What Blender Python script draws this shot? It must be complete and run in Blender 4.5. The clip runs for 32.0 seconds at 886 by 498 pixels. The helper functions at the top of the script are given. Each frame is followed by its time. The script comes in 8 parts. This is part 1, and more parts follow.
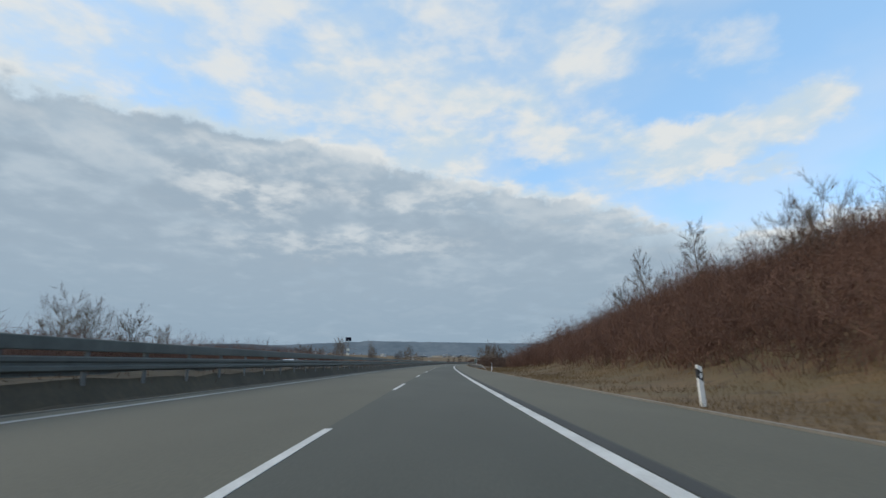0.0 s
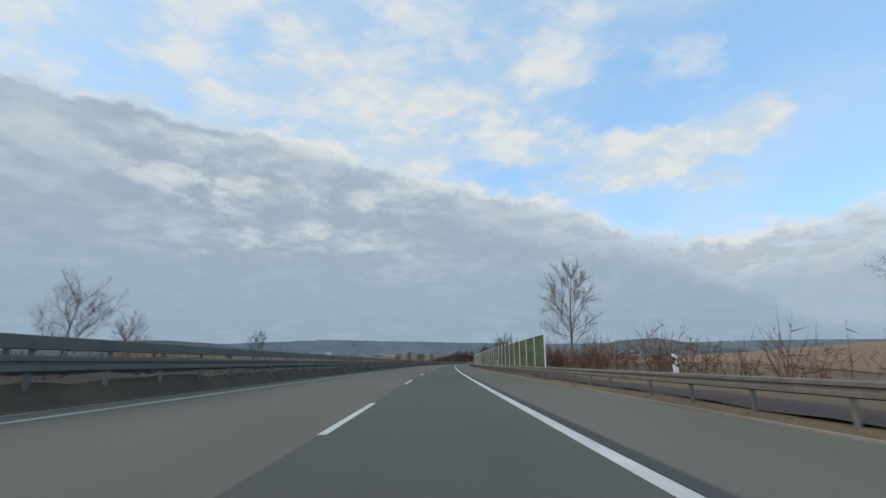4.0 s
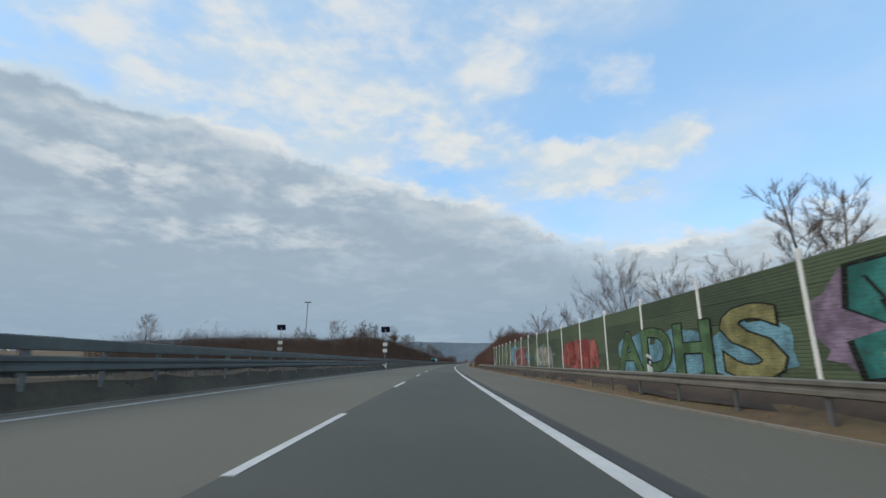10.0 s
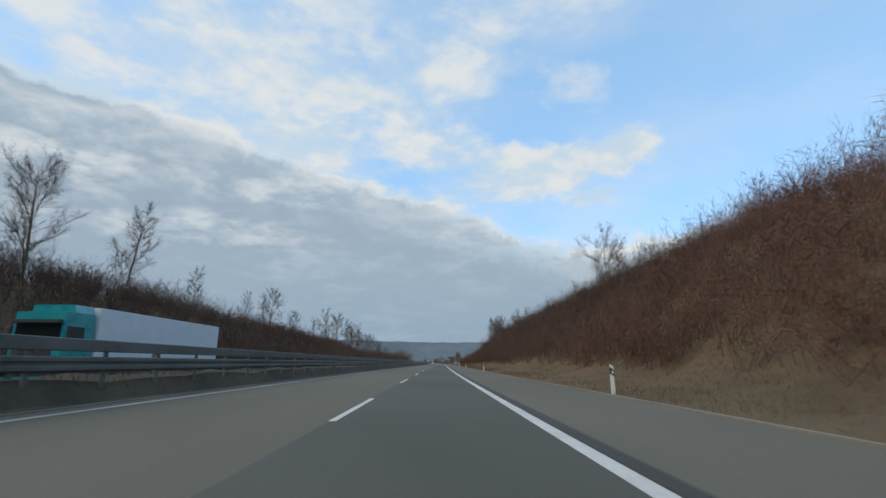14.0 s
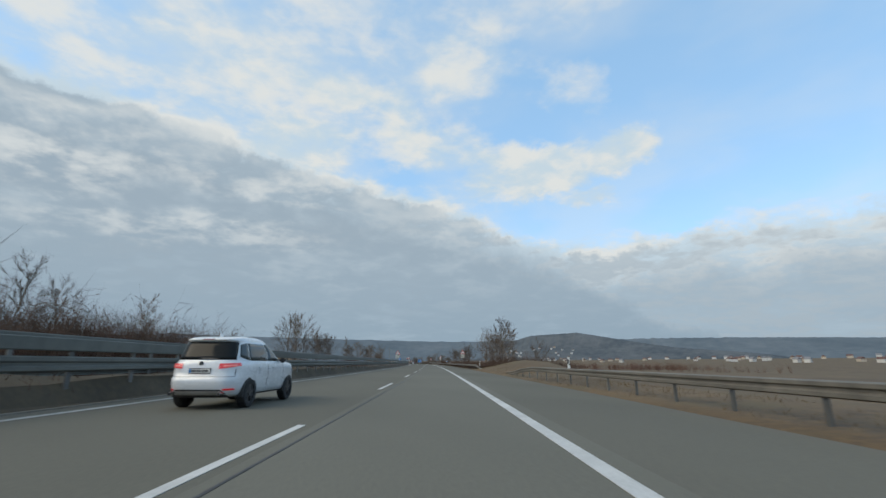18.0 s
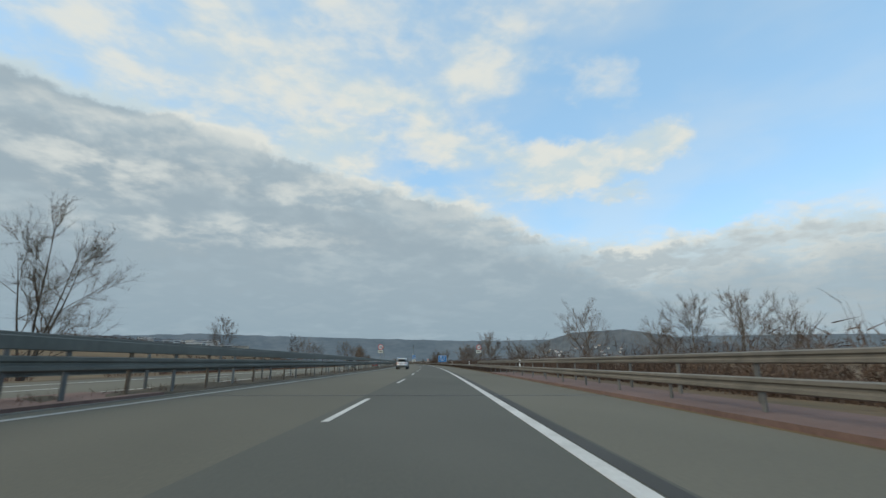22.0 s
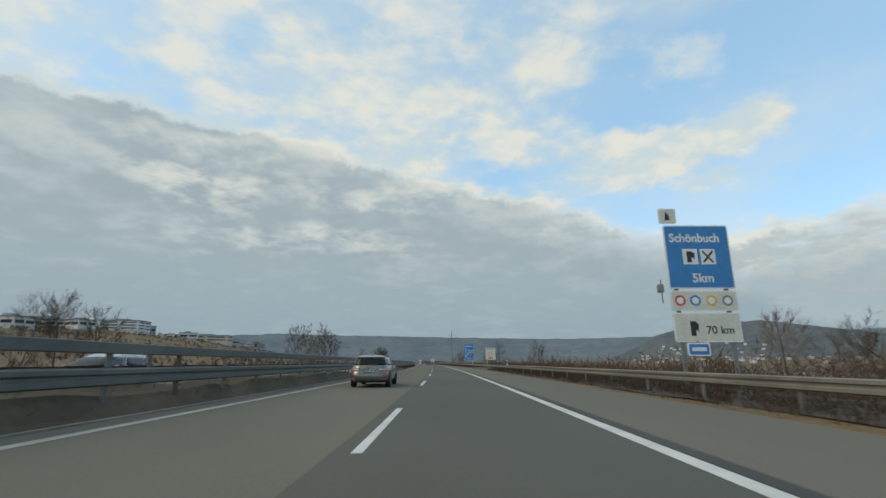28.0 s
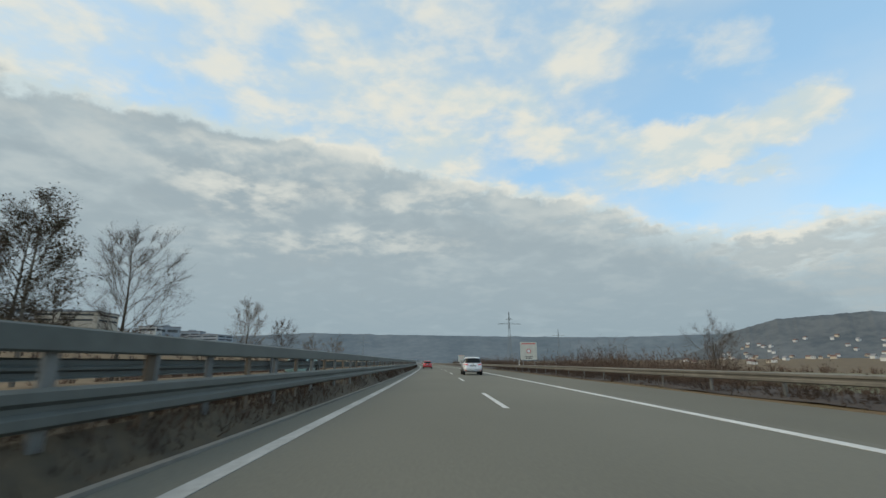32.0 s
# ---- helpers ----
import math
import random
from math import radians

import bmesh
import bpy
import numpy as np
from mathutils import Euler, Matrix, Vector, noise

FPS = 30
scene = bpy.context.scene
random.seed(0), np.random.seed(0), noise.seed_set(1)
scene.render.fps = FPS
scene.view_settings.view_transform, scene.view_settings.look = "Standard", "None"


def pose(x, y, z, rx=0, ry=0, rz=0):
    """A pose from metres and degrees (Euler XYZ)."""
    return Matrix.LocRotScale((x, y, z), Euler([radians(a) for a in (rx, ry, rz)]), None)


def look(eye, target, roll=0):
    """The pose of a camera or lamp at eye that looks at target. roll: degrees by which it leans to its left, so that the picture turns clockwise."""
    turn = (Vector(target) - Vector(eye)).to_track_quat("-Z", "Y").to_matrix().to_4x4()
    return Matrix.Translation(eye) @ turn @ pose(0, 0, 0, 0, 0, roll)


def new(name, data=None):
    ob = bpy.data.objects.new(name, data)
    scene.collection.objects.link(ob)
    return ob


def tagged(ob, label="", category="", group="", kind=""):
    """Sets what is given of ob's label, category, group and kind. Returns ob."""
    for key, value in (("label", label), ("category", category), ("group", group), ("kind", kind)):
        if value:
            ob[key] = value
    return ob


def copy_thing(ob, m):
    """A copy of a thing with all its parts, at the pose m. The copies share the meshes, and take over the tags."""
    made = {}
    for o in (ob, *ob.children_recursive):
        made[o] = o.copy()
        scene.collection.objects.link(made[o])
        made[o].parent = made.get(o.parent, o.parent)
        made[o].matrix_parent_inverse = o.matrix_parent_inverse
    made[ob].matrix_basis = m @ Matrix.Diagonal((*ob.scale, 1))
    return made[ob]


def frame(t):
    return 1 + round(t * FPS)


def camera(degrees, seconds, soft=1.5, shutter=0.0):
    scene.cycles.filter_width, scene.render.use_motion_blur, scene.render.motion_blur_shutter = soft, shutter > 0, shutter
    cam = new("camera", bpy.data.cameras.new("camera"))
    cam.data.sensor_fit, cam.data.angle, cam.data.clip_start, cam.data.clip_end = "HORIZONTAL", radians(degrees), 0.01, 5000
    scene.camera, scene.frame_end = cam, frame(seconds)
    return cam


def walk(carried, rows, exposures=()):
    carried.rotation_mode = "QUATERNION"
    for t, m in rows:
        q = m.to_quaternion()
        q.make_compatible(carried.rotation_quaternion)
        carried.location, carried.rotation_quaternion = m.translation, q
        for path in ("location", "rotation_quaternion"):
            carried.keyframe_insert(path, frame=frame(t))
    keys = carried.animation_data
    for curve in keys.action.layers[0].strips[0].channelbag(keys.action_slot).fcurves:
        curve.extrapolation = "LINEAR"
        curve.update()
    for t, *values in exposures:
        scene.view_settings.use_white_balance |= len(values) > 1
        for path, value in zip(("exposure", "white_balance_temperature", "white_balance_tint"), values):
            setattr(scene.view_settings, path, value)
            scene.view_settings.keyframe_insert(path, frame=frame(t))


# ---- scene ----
U = 0.5  # the film runs at double speed: the place is built at half size, so that the drive keeps to a car's pace

# heading of the road in degrees to the right of +y, by metres along it
HEAD = [(-400, -6.0), (0, 0.73), (75, 1.92), (150, 3.12), (225, 4.37), (301, 5.65), (377, 6.96), (452, 8.26), (528, 9.56), (603, 10.86),
        (678, 12.17), (754, 13.53), (829, 14.88), (905, 16.18), (980, 17.36), (1055, 18.33), (1130, 19.02), (1204, 19.35),
        (1277, 19.28), (1350, 18.84), (1422, 18.19), (1494, 17.39), (1565, 16.45), (1638, 15.32), (1710, 14.02), (1783, 12.58),
        (1855, 11.11), (1927, 9.64), (2000, 8.18), (2073, 6.73), (2148, 5.31), (2223, 3.93), (2298, 2.59), (2373, 1.3),
        (2700, -4.0), (2900, -6.0), (9000, -6.0)]
S0 = -400
_st = np.arange(S0, 9000.0, 1.0)
_hd = np.radians(np.interp(_st, [a for a, b in HEAD], [b for a, b in HEAD]))
_cx = np.concatenate([[0], np.cumsum(np.sin(_hd))])[:-1]
_cy = np.concatenate([[0], np.cumsum(np.cos(_hd))])[:-1]
_cx, _cy = _cx - _cx[-S0], _cy - _cy[-S0]


def road_v(s, n, z):
    """Places in the scene from metres along the road, metres right of the lane line, and height."""
    s, n, z = (np.asarray(a, float) for a in (s, n, z))
    h = np.interp(s, _st, _hd)
    wide = np.interp(s, [1960, 2140], [2.4, 0.0])  # the passing lane narrows towards the junction
    n = n - wide * np.clip((-n - 0.5) / 3.4, 0, 1)
    x = np.interp(s, _st, _cx) + n * np.cos(h)
    y = np.interp(s, _st, _cy) - n * np.sin(h)
    return np.stack(np.broadcast_arrays(x, y, z), -1) * U


def at(s, n, z=0.0):
    return Vector(road_v(s, n, z))


def heading(s):
    return float(np.interp(s, _st, _hd))


def road_pose(s, n, z=0.0, turn=0.0):
    """A pose on the road whose y axis points along it, turned by some degrees to the left."""
    return Matrix.Translation(at(s, n, z)) @ Matrix.Rotation(-heading(s) + radians(turn), 4, "Z")


# ---- camera: seconds, metres along, metres right of the lane line, degrees to the right of the road ----
EYE, TILT = 1.135, 13.77
DRIVE = [
    (0.0, 0.2, 1.93, 0.63), (0.5, 37.7, 1.94, 0.62), (1.0, 75.2, 1.95, 0.58), (1.5, 112.6, 1.91, 0.54),
    (2.0, 150.1, 1.86, 0.49), (2.5, 187.7, 1.83, 0.50), (3.0, 225.3, 1.82, 0.54), (3.5, 263.1, 1.84, 0.59),
    (4.0, 300.9, 1.88, 0.58), (4.5, 338.8, 1.94, 0.53), (5.0, 376.7, 2.02, 0.48), (5.5, 414.5, 2.12, 0.43),
    (6.0, 452.3, 2.22, 0.45), (6.5, 490.0, 2.33, 0.45), (7.0, 527.7, 2.43, 0.42), (7.5, 565.3, 2.46, 0.36),
    (8.0, 602.9, 2.46, 0.31), (8.5, 640.5, 2.42, 0.31), (9.0, 678.2, 2.35, 0.35), (9.5, 716.0, 2.25, 0.43),
    (10.0, 753.7, 2.17, 0.54), (10.5, 791.4, 2.22, 0.52), (11.0, 829.2, 2.28, 0.46), (11.5, 866.9, 2.23, 0.41),
    (12.0, 904.6, 2.16, 0.39), (12.5, 942.3, 2.07, 0.57), (13.0, 980.0, 2.02, 0.79), (13.5, 1017.6, 2.02, 0.86),
    (14.0, 1055.1, 2.06, 0.89), (14.5, 1092.6, 2.12, 0.85), (15.0, 1129.8, 2.20, 0.79), (15.5, 1167.0, 2.20, 0.76),
    (16.0, 1203.9, 2.19, 0.77), (16.5, 1240.7, 2.12, 0.81), (17.0, 1277.2, 2.06, 0.76), (17.5, 1313.5, 2.15, 0.67),
    (18.0, 1349.7, 2.23, 0.60), (18.5, 1385.7, 2.29, 0.48), (19.0, 1421.7, 2.30, 0.43), (19.5, 1457.6, 2.24, 0.22),
    (20.0, 1493.5, 2.21, 0.05), (20.5, 1529.5, 2.23, 0.08), (21.0, 1565.5, 2.28, 0.07), (21.5, 1601.6, 2.25, 0.29),
    (22.0, 1637.8, 2.23, 0.51), (22.5, 1674.1, 2.32, 0.62), (23.0, 1710.4, 2.41, 0.70), (23.5, 1746.6, 2.54, 0.41),
    (24.0, 1782.8, 2.64, 0.09), (24.5, 1818.9, 2.64, 0.33), (25.0, 1854.9, 2.62, 0.61), (25.5, 1890.9, 2.61, 0.41),
    (26.0, 1927.0, 2.55, 0.32), (26.5, 1963.2, 2.43, 0.24), (27.0, 1999.6, 2.23, 0.13), (27.5, 2036.2, 1.83, -0.02),
    (28.0, 2073.1, 1.14, -0.30), (28.5, 2110.3, 0.13, -0.45), (29.0, 2147.6, -0.86, -0.29), (29.5, 2185.0, -1.55, 0.09),
    (30.0, 2222.5, -1.89, 0.47), (30.5, 2260.1, -1.96, 0.61), (31.0, 2297.7, -1.91, 0.59), (31.5, 2335.3, -1.85, 0.58),
    (32.0, 2373.0, -1.78, 0.61),
]
cam = camera(87.4, 32.0, soft=1.5, shutter=0.04)
walk(cam, [(t, road_pose(s, n, EYE, -d) @ pose(0, 0, 0, 90 + TILT, 0, 0)) for t, s, n, d in DRIVE],
     [(0.0, 0.06, 6150, 6), (13.5, 0.06, 6100, 6), (18.0, 0.03, 6250, 5), (23.0, 0.03, 6500, 2), (32.0, 0.05, 6750, 2)])

# ---- world: evening sky with broken cloud, weak low sun ----
SUN_EL, SUN_AZ = 40.0, 262.0  # degrees above the horizon; degrees clockwise from +y
world = bpy.data.worlds.new("sky")
scene.world = world
world.use_nodes = True


class Nodes:
    """Short names for building node trees."""

    def __init__(self, tree):
        self.tree = tree
        tree.nodes.clear()

    def add(self, kind, inputs=(), **settings):
        node = self.tree.nodes.new(kind)
        for key, value in settings.items():
            setattr(node, key, value)
        for key, value in dict(inputs).items():
            if isinstance(value, bpy.types.NodeSocket):
                self.tree.links.new(value, node.inputs[key])
            else:
                node.inputs[key].default_value = value
        return node

    def math(self, op, a, b=0.0, clamp=False):
        return self.add("ShaderNodeMath", {0: a, 1: b}, operation=op, use_clamp=clamp).outputs[0]

    def span(self, value, low, high, to_low=0.0, to_high=1.0, smooth=True):
        return self.add("ShaderNodeMapRange", {0: value, 1: low, 2: high, 3: to_low, 4: to_high},
                        interpolation_type="SMOOTHSTEP" if smooth else "LINEAR").outputs[0]

    def mix(self, factor, a, b):
        node = self.add("ShaderNodeMix", {0: factor}, data_type="RGBA")
        for socket, value in ((node.inputs[6], a), (node.inputs[7], b)):
            if isinstance(value, bpy.types.NodeSocket):
                self.tree.links.new(value, socket)
            else:
                socket.default_value = (*value[:3], 1)
        return node.outputs[2]

    def noise(self, vector, scale, detail=4.0, rough=0.55, warp=0.0):
        return self.add("ShaderNodeTexNoise", {"Vector": vector, "Scale": scale, "Detail": detail, "Roughness": rough,
                                               "Distortion": warp}).outputs[0]


def way(azimuth, elevation):
    a, e = radians(azimuth), radians(elevation)
    return (math.sin(a) * math.cos(e), math.cos(a) * math.cos(e), math.sin(e))


VIEW = (18.5, 13.77, 820.4)  # heading, tilt and lens of the view in which the clouds are laid out


def toward(x, y):
    """The way from the road to a place of that view, counted from its upper left corner."""
    a, t = radians(VIEW[0]), radians(VIEW[1])
    u, v = (x - 784) / VIEW[2], (441 - y) / VIEW[2]
    ahead, up = math.cos(t) - v * math.sin(t), math.sin(t) + v * math.cos(t)
    return Vector((u * math.cos(a) + ahead * math.sin(a), ahead * math.cos(a) - u * math.sin(a), up)).normalized()


def build_sky():
    k = Nodes(world.node_tree)
    d = k.add("ShaderNodeTexCoord").outputs["Generated"]

    def along(vector, way_):
        return k.add("ShaderNodeVectorMath", {0: vector, 1: tuple(way_)}, operation="DOT_PRODUCT").outputs["Value"]

    def plus(a, b, weight=1.0):
        return k.math("ADD", a, b if weight == 1.0 else k.math("MULTIPLY", b, weight))

    x, y, z = k.add("ShaderNodeSeparateXYZ", {0: d}).outputs
    up = k.math("ADD", k.math("MAXIMUM", z, 0.0), 0.20)
    flat = k.add("ShaderNodeCombineXYZ", {0: k.math("DIVIDE", x, up), 1: k.math("DIVIDE", y, up), 2: k.math("MULTIPLY", z, 1.5)}).outputs[0]
    big = k.noise(flat, 1.9, 4.0, 0.5, 0.2)
    fine = k.noise(flat, 5.2, 4.0, 0.5, 0.25)
    small = k.noise(flat, 15.0, 4.0, 0.55, 0.2)
    # frayed outlines: the layout is looked up a little beside each direction
    shake = k.add("ShaderNodeTexNoise", {"Vector": d, "Scale": 8.0, "Detail": 5.0, "Roughness": 0.62}).outputs["Color"]
    shake = k.add("ShaderNodeVectorMath", {0: shake, 1: (0.5, 0.5, 0.5)}, operation="SUBTRACT").outputs[0]
    shake = k.add("ShaderNodeVectorMath", {0: shake, "Scale": 0.12}, operation="SCALE").outputs[0]
    e = k.add("ShaderNodeVectorMath", {0: d, 1: shake}, operation="ADD").outputs[0]

    def below(p, q, soft0, soft1):
        """1 under the great circle through two places of the view, 0 above it."""
        n = toward(*q).cross(toward(*p)).normalized()
        n = n if n.z > 0 else -n
        return k.span(along(e, n), soft0, soft1)

    def spot(px, py, wide, tall):
        c = toward(px, py)
        right = Vector((c.y, -c.x, 0)).normalized()
        rise = right.cross(c)
        a, b = along(e, right * (VIEW[2] / wide)), along(e, rise * (VIEW[2] / tall))
        a = k.math("SUBTRACT", a, c.dot(right) * VIEW[2] / wide)
        b = k.math("SUBTRACT", b, c.dot(rise) * VIEW[2] / tall)
        r = k.math("ADD", k.math("MULTIPLY", a, a), k.math("MULTIPLY", b, b))
        front = k.span(along(d, c), 0.5, 0.7)
        return k.math("MULTIPLY", k.span(r, 2.6, 0.0), front)

    bank = k.math("MAXIMUM", below(*BANK_EDGE, 0.035, -0.03), below(*LOW_EDGE, 0.02, -0.03))
    deep = k.math("MAXIMUM", below(*BANK_EDGE, 0.01, -0.08), k.math("MULTIPLY", below(*LOW_EDGE, -0.02, -0.12), 0.8))
    density = k.math("ADD", k.math("MULTIPLY", big, 0.40), k.math("MULTIPLY", fine, 0.62))
    density = plus(density, small, 0.30)
    # more cloud to the left of the view than to its right
    side = along(d, Matrix.Rotation(radians(-VIEW[0]), 3, "Z") @ Vector((1, 0, 0)))
    density = plus(density, k.span(side, -0.45, 0.62, 0.17, -0.13, False))
    density = plus(density, bank, 0.50)
    lift = density
    for px, py, wide, tall, weight in CLOUDS:
        density = plus(density, spot(px, py, wide, tall), weight)
    density = plus(density, k.span(z, 0.0, 0.22, 0.36, 0.0))
    cover = k.span(density, 0.54, 1.00)
    nishita = k.add("ShaderNodeTexSky", sky_type="NISHITA", sun_disc=False, sun_elevation=radians(SUN_EL),
                    sun_rotation=radians(SUN_AZ), altitude=400.0, air_density=1.0, dust_density=1.2, ozone_density=1.5)
    blue = k.add("ShaderNodeVectorMath", {0: nishita.outputs[0], "Scale": SKY_GAIN}, operation="SCALE").outputs[0]
    blue = k.mix(0.55, blue, CLEAR_SKY)
    blue = k.mix(k.span(big, 0.35, 0.65, 0.06, 0.30), blue, CLOUD_LIT)
    curl = plus(fine, k.math("SUBTRACT", small, 0.5), 0.45)
    light = k.mix(k.span(curl, 0.38, 0.66), CLOUD_MID, CLOUD_LIT)
    tone = plus(k.math("MULTIPLY", fine, 0.5), plus(k.math("MULTIPLY", big, 0.4), small, 0.1))
    grey = k.mix(k.span(tone, 0.38, 0.62), CLOUD_DARK, CLOUD_GREY)
    grey = k.mix(k.span(plus(big, k.math("SUBTRACT", curl, 0.5), 0.7), 0.52, 0.86, 0.0, 0.20), grey, CLOUD_LIT)
    for px, py, wide, tall in GLEAMS:
        grey = k.mix(k.math("MULTIPLY", spot(px, py, wide, tall), k.span(curl, 0.36, 0.70, 0.0, 0.55)), grey, CLOUD_LIT)
    grey = k.mix(k.span(z, 0.02, 0.30), CLOUD_LOW, grey)
    thick = k.math("MAXIMUM", k.math("MULTIPLY", deep, k.span(tone, 0.30, 0.55, 0.8, 1.0)), k.span(lift, 0.98, 1.20, 0.0, 0.8))
    cloud = k.mix(thick, light, grey)
    out = k.mix(cover, blue, cloud)
    back = k.add("ShaderNodeBackground", {"Color": out, "Strength": 1.0})
    k.add("ShaderNodeOutputWorld", {"Surface": back.outputs[0]})


# the sloping edge of the great bank, and of the low bank to the right of it
BANK_EDGE, LOW_EDGE = ((0, 130), (900, 412)), ((950, 452), (1560, 352))
# place, half width and half height, and weight of single clouds and of the gaps between them
CLOUDS = [(930, 305, 80, 42, 0.30), (1040, 285, 80, 36, 0.30), (1115, 268, 50, 30, 0.30), (1146, 240, 30, 26, 0.28), (1052, 350, 45, 14, 0.34), (1045, 165, 50, 40, 0.26),
          (790, 262, 90, 32, 0.24), (560, 255, 70, 36, 0.20), (730, 215, 40, 20, 0.18), (840, 120, 60, 55, 0.14), (690, 175, 45, 18, 0.16), (610, 155, 50, 24, 0.16),
          (1390, 360, 50, 16, 0.26), (1430, 225, 60, 24, 0.12), (1330, 180, 190, 150, -0.22), (900, 210, 120, 40, -0.10), (700, 290, 130, 30, -0.14), (950, 385, 90, 34, -0.22)]
# paler folds in the great bank
GLEAMS = [(130, 240, 110, 34), (130, 290, 90, 24), (390, 225, 80, 28), (640, 300, 90, 34), (730, 315, 70, 28), (480, 330, 130, 24), (330, 400, 180, 22), (850, 385, 60, 30)]
SKY_GAIN = 0.28
CLEAR_SKY = (0.33, 0.58, 0.84)
CLOUD_LIT, CLOUD_MID, CLOUD_GREY, CLOUD_DARK, CLOUD_LOW = (0.75, 0.735, 0.715), (0.575, 0.655, 0.725), (0.415, 0.480, 0.545), (0.310, 0.372, 0.440), (0.30, 0.376, 0.455)
build_sky()
sun = new("sun", bpy.data.lights.new("sun", "SUN"))
sun.data.energy, sun.data.angle, sun.data.color = 1.6, radians(40), (1.0, 0.82, 0.60)
sun.matrix_world = look(Vector(way(SUN_AZ, SUN_EL)) * 50, (0, 0, 0))


# ---- materials ----
def material(name, dark, light, rough=0.85, metal=0.0, scale=8.0, coarse=0.4, bump=0.15, vary=0.0, stretch=(1, 1, 1), streak=0.0,
             spec=0.5, coords="Object", patch=None):
    """A surface that wanders between two colours at two sizes of grain, with fine relief."""
    m = bpy.data.materials.new(name)
    m.use_nodes = True
    k = Nodes(m.node_tree)
    co = k.add("ShaderNodeTexCoord").outputs[coords]
    co = k.add("ShaderNodeMapping", {0: co, 3: stretch}).outputs[0]
    a, b = k.noise(co, scale, 6.0, 0.6), k.noise(co, coarse, 4.0, 0.6)
    f = k.math("ADD", k.math("MULTIPLY", a, 0.55), k.math("MULTIPLY", b, 0.65))
    if vary:
        r = k.add("ShaderNodeObjectInfo").outputs["Random"]
        f = k.math("ADD", f, k.math("MULTIPLY", k.math("SUBTRACT", r, 0.5), vary))
    f = k.span(f, 0.35, 0.85)
    color = k.mix(f, dark, light)
    if patch:
        worn, growth = k.noise(co, 0.55, 5.0, 0.62), k.noise(co, 1.9, 5.0, 0.65)
        color = k.mix(k.span(worn, 0.47, 0.62, 0.0, 0.75), color, patch[0])
        color = k.mix(k.span(growth, 0.53, 0.66, 0.0, 0.65), color, patch[1])
    shader = k.add("ShaderNodeBsdfPrincipled", {"Base Color": color, "Roughness": k.span(a, 0.3, 0.7, rough - 0.06, min(1.0, rough + 0.06)),
                                                "Metallic": metal, "Specular IOR Level": spec})
    if bump:
        k.tree.links.new(k.add("ShaderNodeBump", {"Height": a, "Strength": bump, "Distance": 0.01}).outputs[0], shader.inputs["Normal"])
    k.add("ShaderNodeOutputMaterial", {0: shader.outputs[0]})
    return m


ASPHALT_DARK = material("dark_asphalt", (0.058, 0.060, 0.051), (0.108, 0.108, 0.093), 0.85, scale=45, coarse=0.22, bump=0.25, stretch=(1, 0.35, 1), spec=0.3)
ASPHALT_OLD = material("worn_asphalt", (0.090, 0.087, 0.069), (0.152, 0.144, 0.114), 0.9, scale=45, coarse=0.16, bump=0.25, stretch=(1, 0.35, 1), spec=0.3)
ASPHALT_EVEN = material("grey_asphalt", (0.106, 0.103, 0.083), (0.168, 0.161, 0.130), 0.88, scale=45, coarse=0.16, bump=0.25, stretch=(1, 0.35, 1), spec=0.3)
PAINT = material("road_paint", (0.40, 0.395, 0.375), (0.62, 0.615, 0.59), 0.6, scale=30, coarse=1.5, bump=0.2)
PAINT_DIRTY = material("dirty_road_paint", (0.24, 0.235, 0.215), (0.46, 0.45, 0.425), 0.7, scale=14, coarse=0.8, bump=0.2)
STEEL = material("galvanised_steel", (0.086, 0.094, 0.087), (0.160, 0.169, 0.154), 0.55, 0.35, scale=5, coarse=0.6, bump=0.05)
STEEL_WARM = material("dusty_steel", (0.120, 0.112, 0.095), (0.225, 0.208, 0.178), 0.6, 0.3, scale=5, coarse=0.6, bump=0.05)
POST_STEEL = material("post_steel", (0.10, 0.105, 0.105), (0.20, 0.20, 0.19), 0.6, 0.3, scale=6, coarse=1.0, bump=0.05, vary=0.3)
POST_RUST = material("rusty_post_steel", (0.085, 0.062, 0.042), (0.185, 0.140, 0.098), 0.8, 0.1, scale=6, coarse=1.0, bump=0.1, vary=0.4)
LITTER = material("dead_litter", (0.026, 0.019, 0.014), (0.074, 0.051, 0.037), 0.95, scale=8, coarse=0.5, bump=0.7)
SOIL = material("median_soil", (0.032, 0.026, 0.017), (0.086, 0.068, 0.042), 0.95, scale=9, coarse=0.7, bump=0.6)
GRASS = material("dry_grass_ground", (0.062, 0.042, 0.022), (0.175, 0.116, 0.057), 0.95, scale=7, coarse=0.12, bump=0.8, patch=((0.105, 0.080, 0.038), (0.062, 0.042, 0.025)))
BRUSH = material("bare_brush", (0.085, 0.049, 0.038), (0.185, 0.108, 0.082), 0.95, scale=1.2, coarse=0.10, bump=0.0, spec=0.1, patch=((0.180, 0.104, 0.076), (0.080, 0.058, 0.048)))
BRUSH_DARK = material("dark_bare_brush", (0.064, 0.045, 0.036), (0.145, 0.098, 0.074), 0.95, scale=1.2, coarse=0.10, bump=0.0, spec=0.1, patch=((0.130, 0.078, 0.058), (0.060, 0.052, 0.038)))
GROWTH = material("dead_growth", (0.044, 0.032, 0.025), (0.098, 0.069, 0.053), 0.95, scale=1.2, coarse=0.10, bump=0.0, spec=0.1)
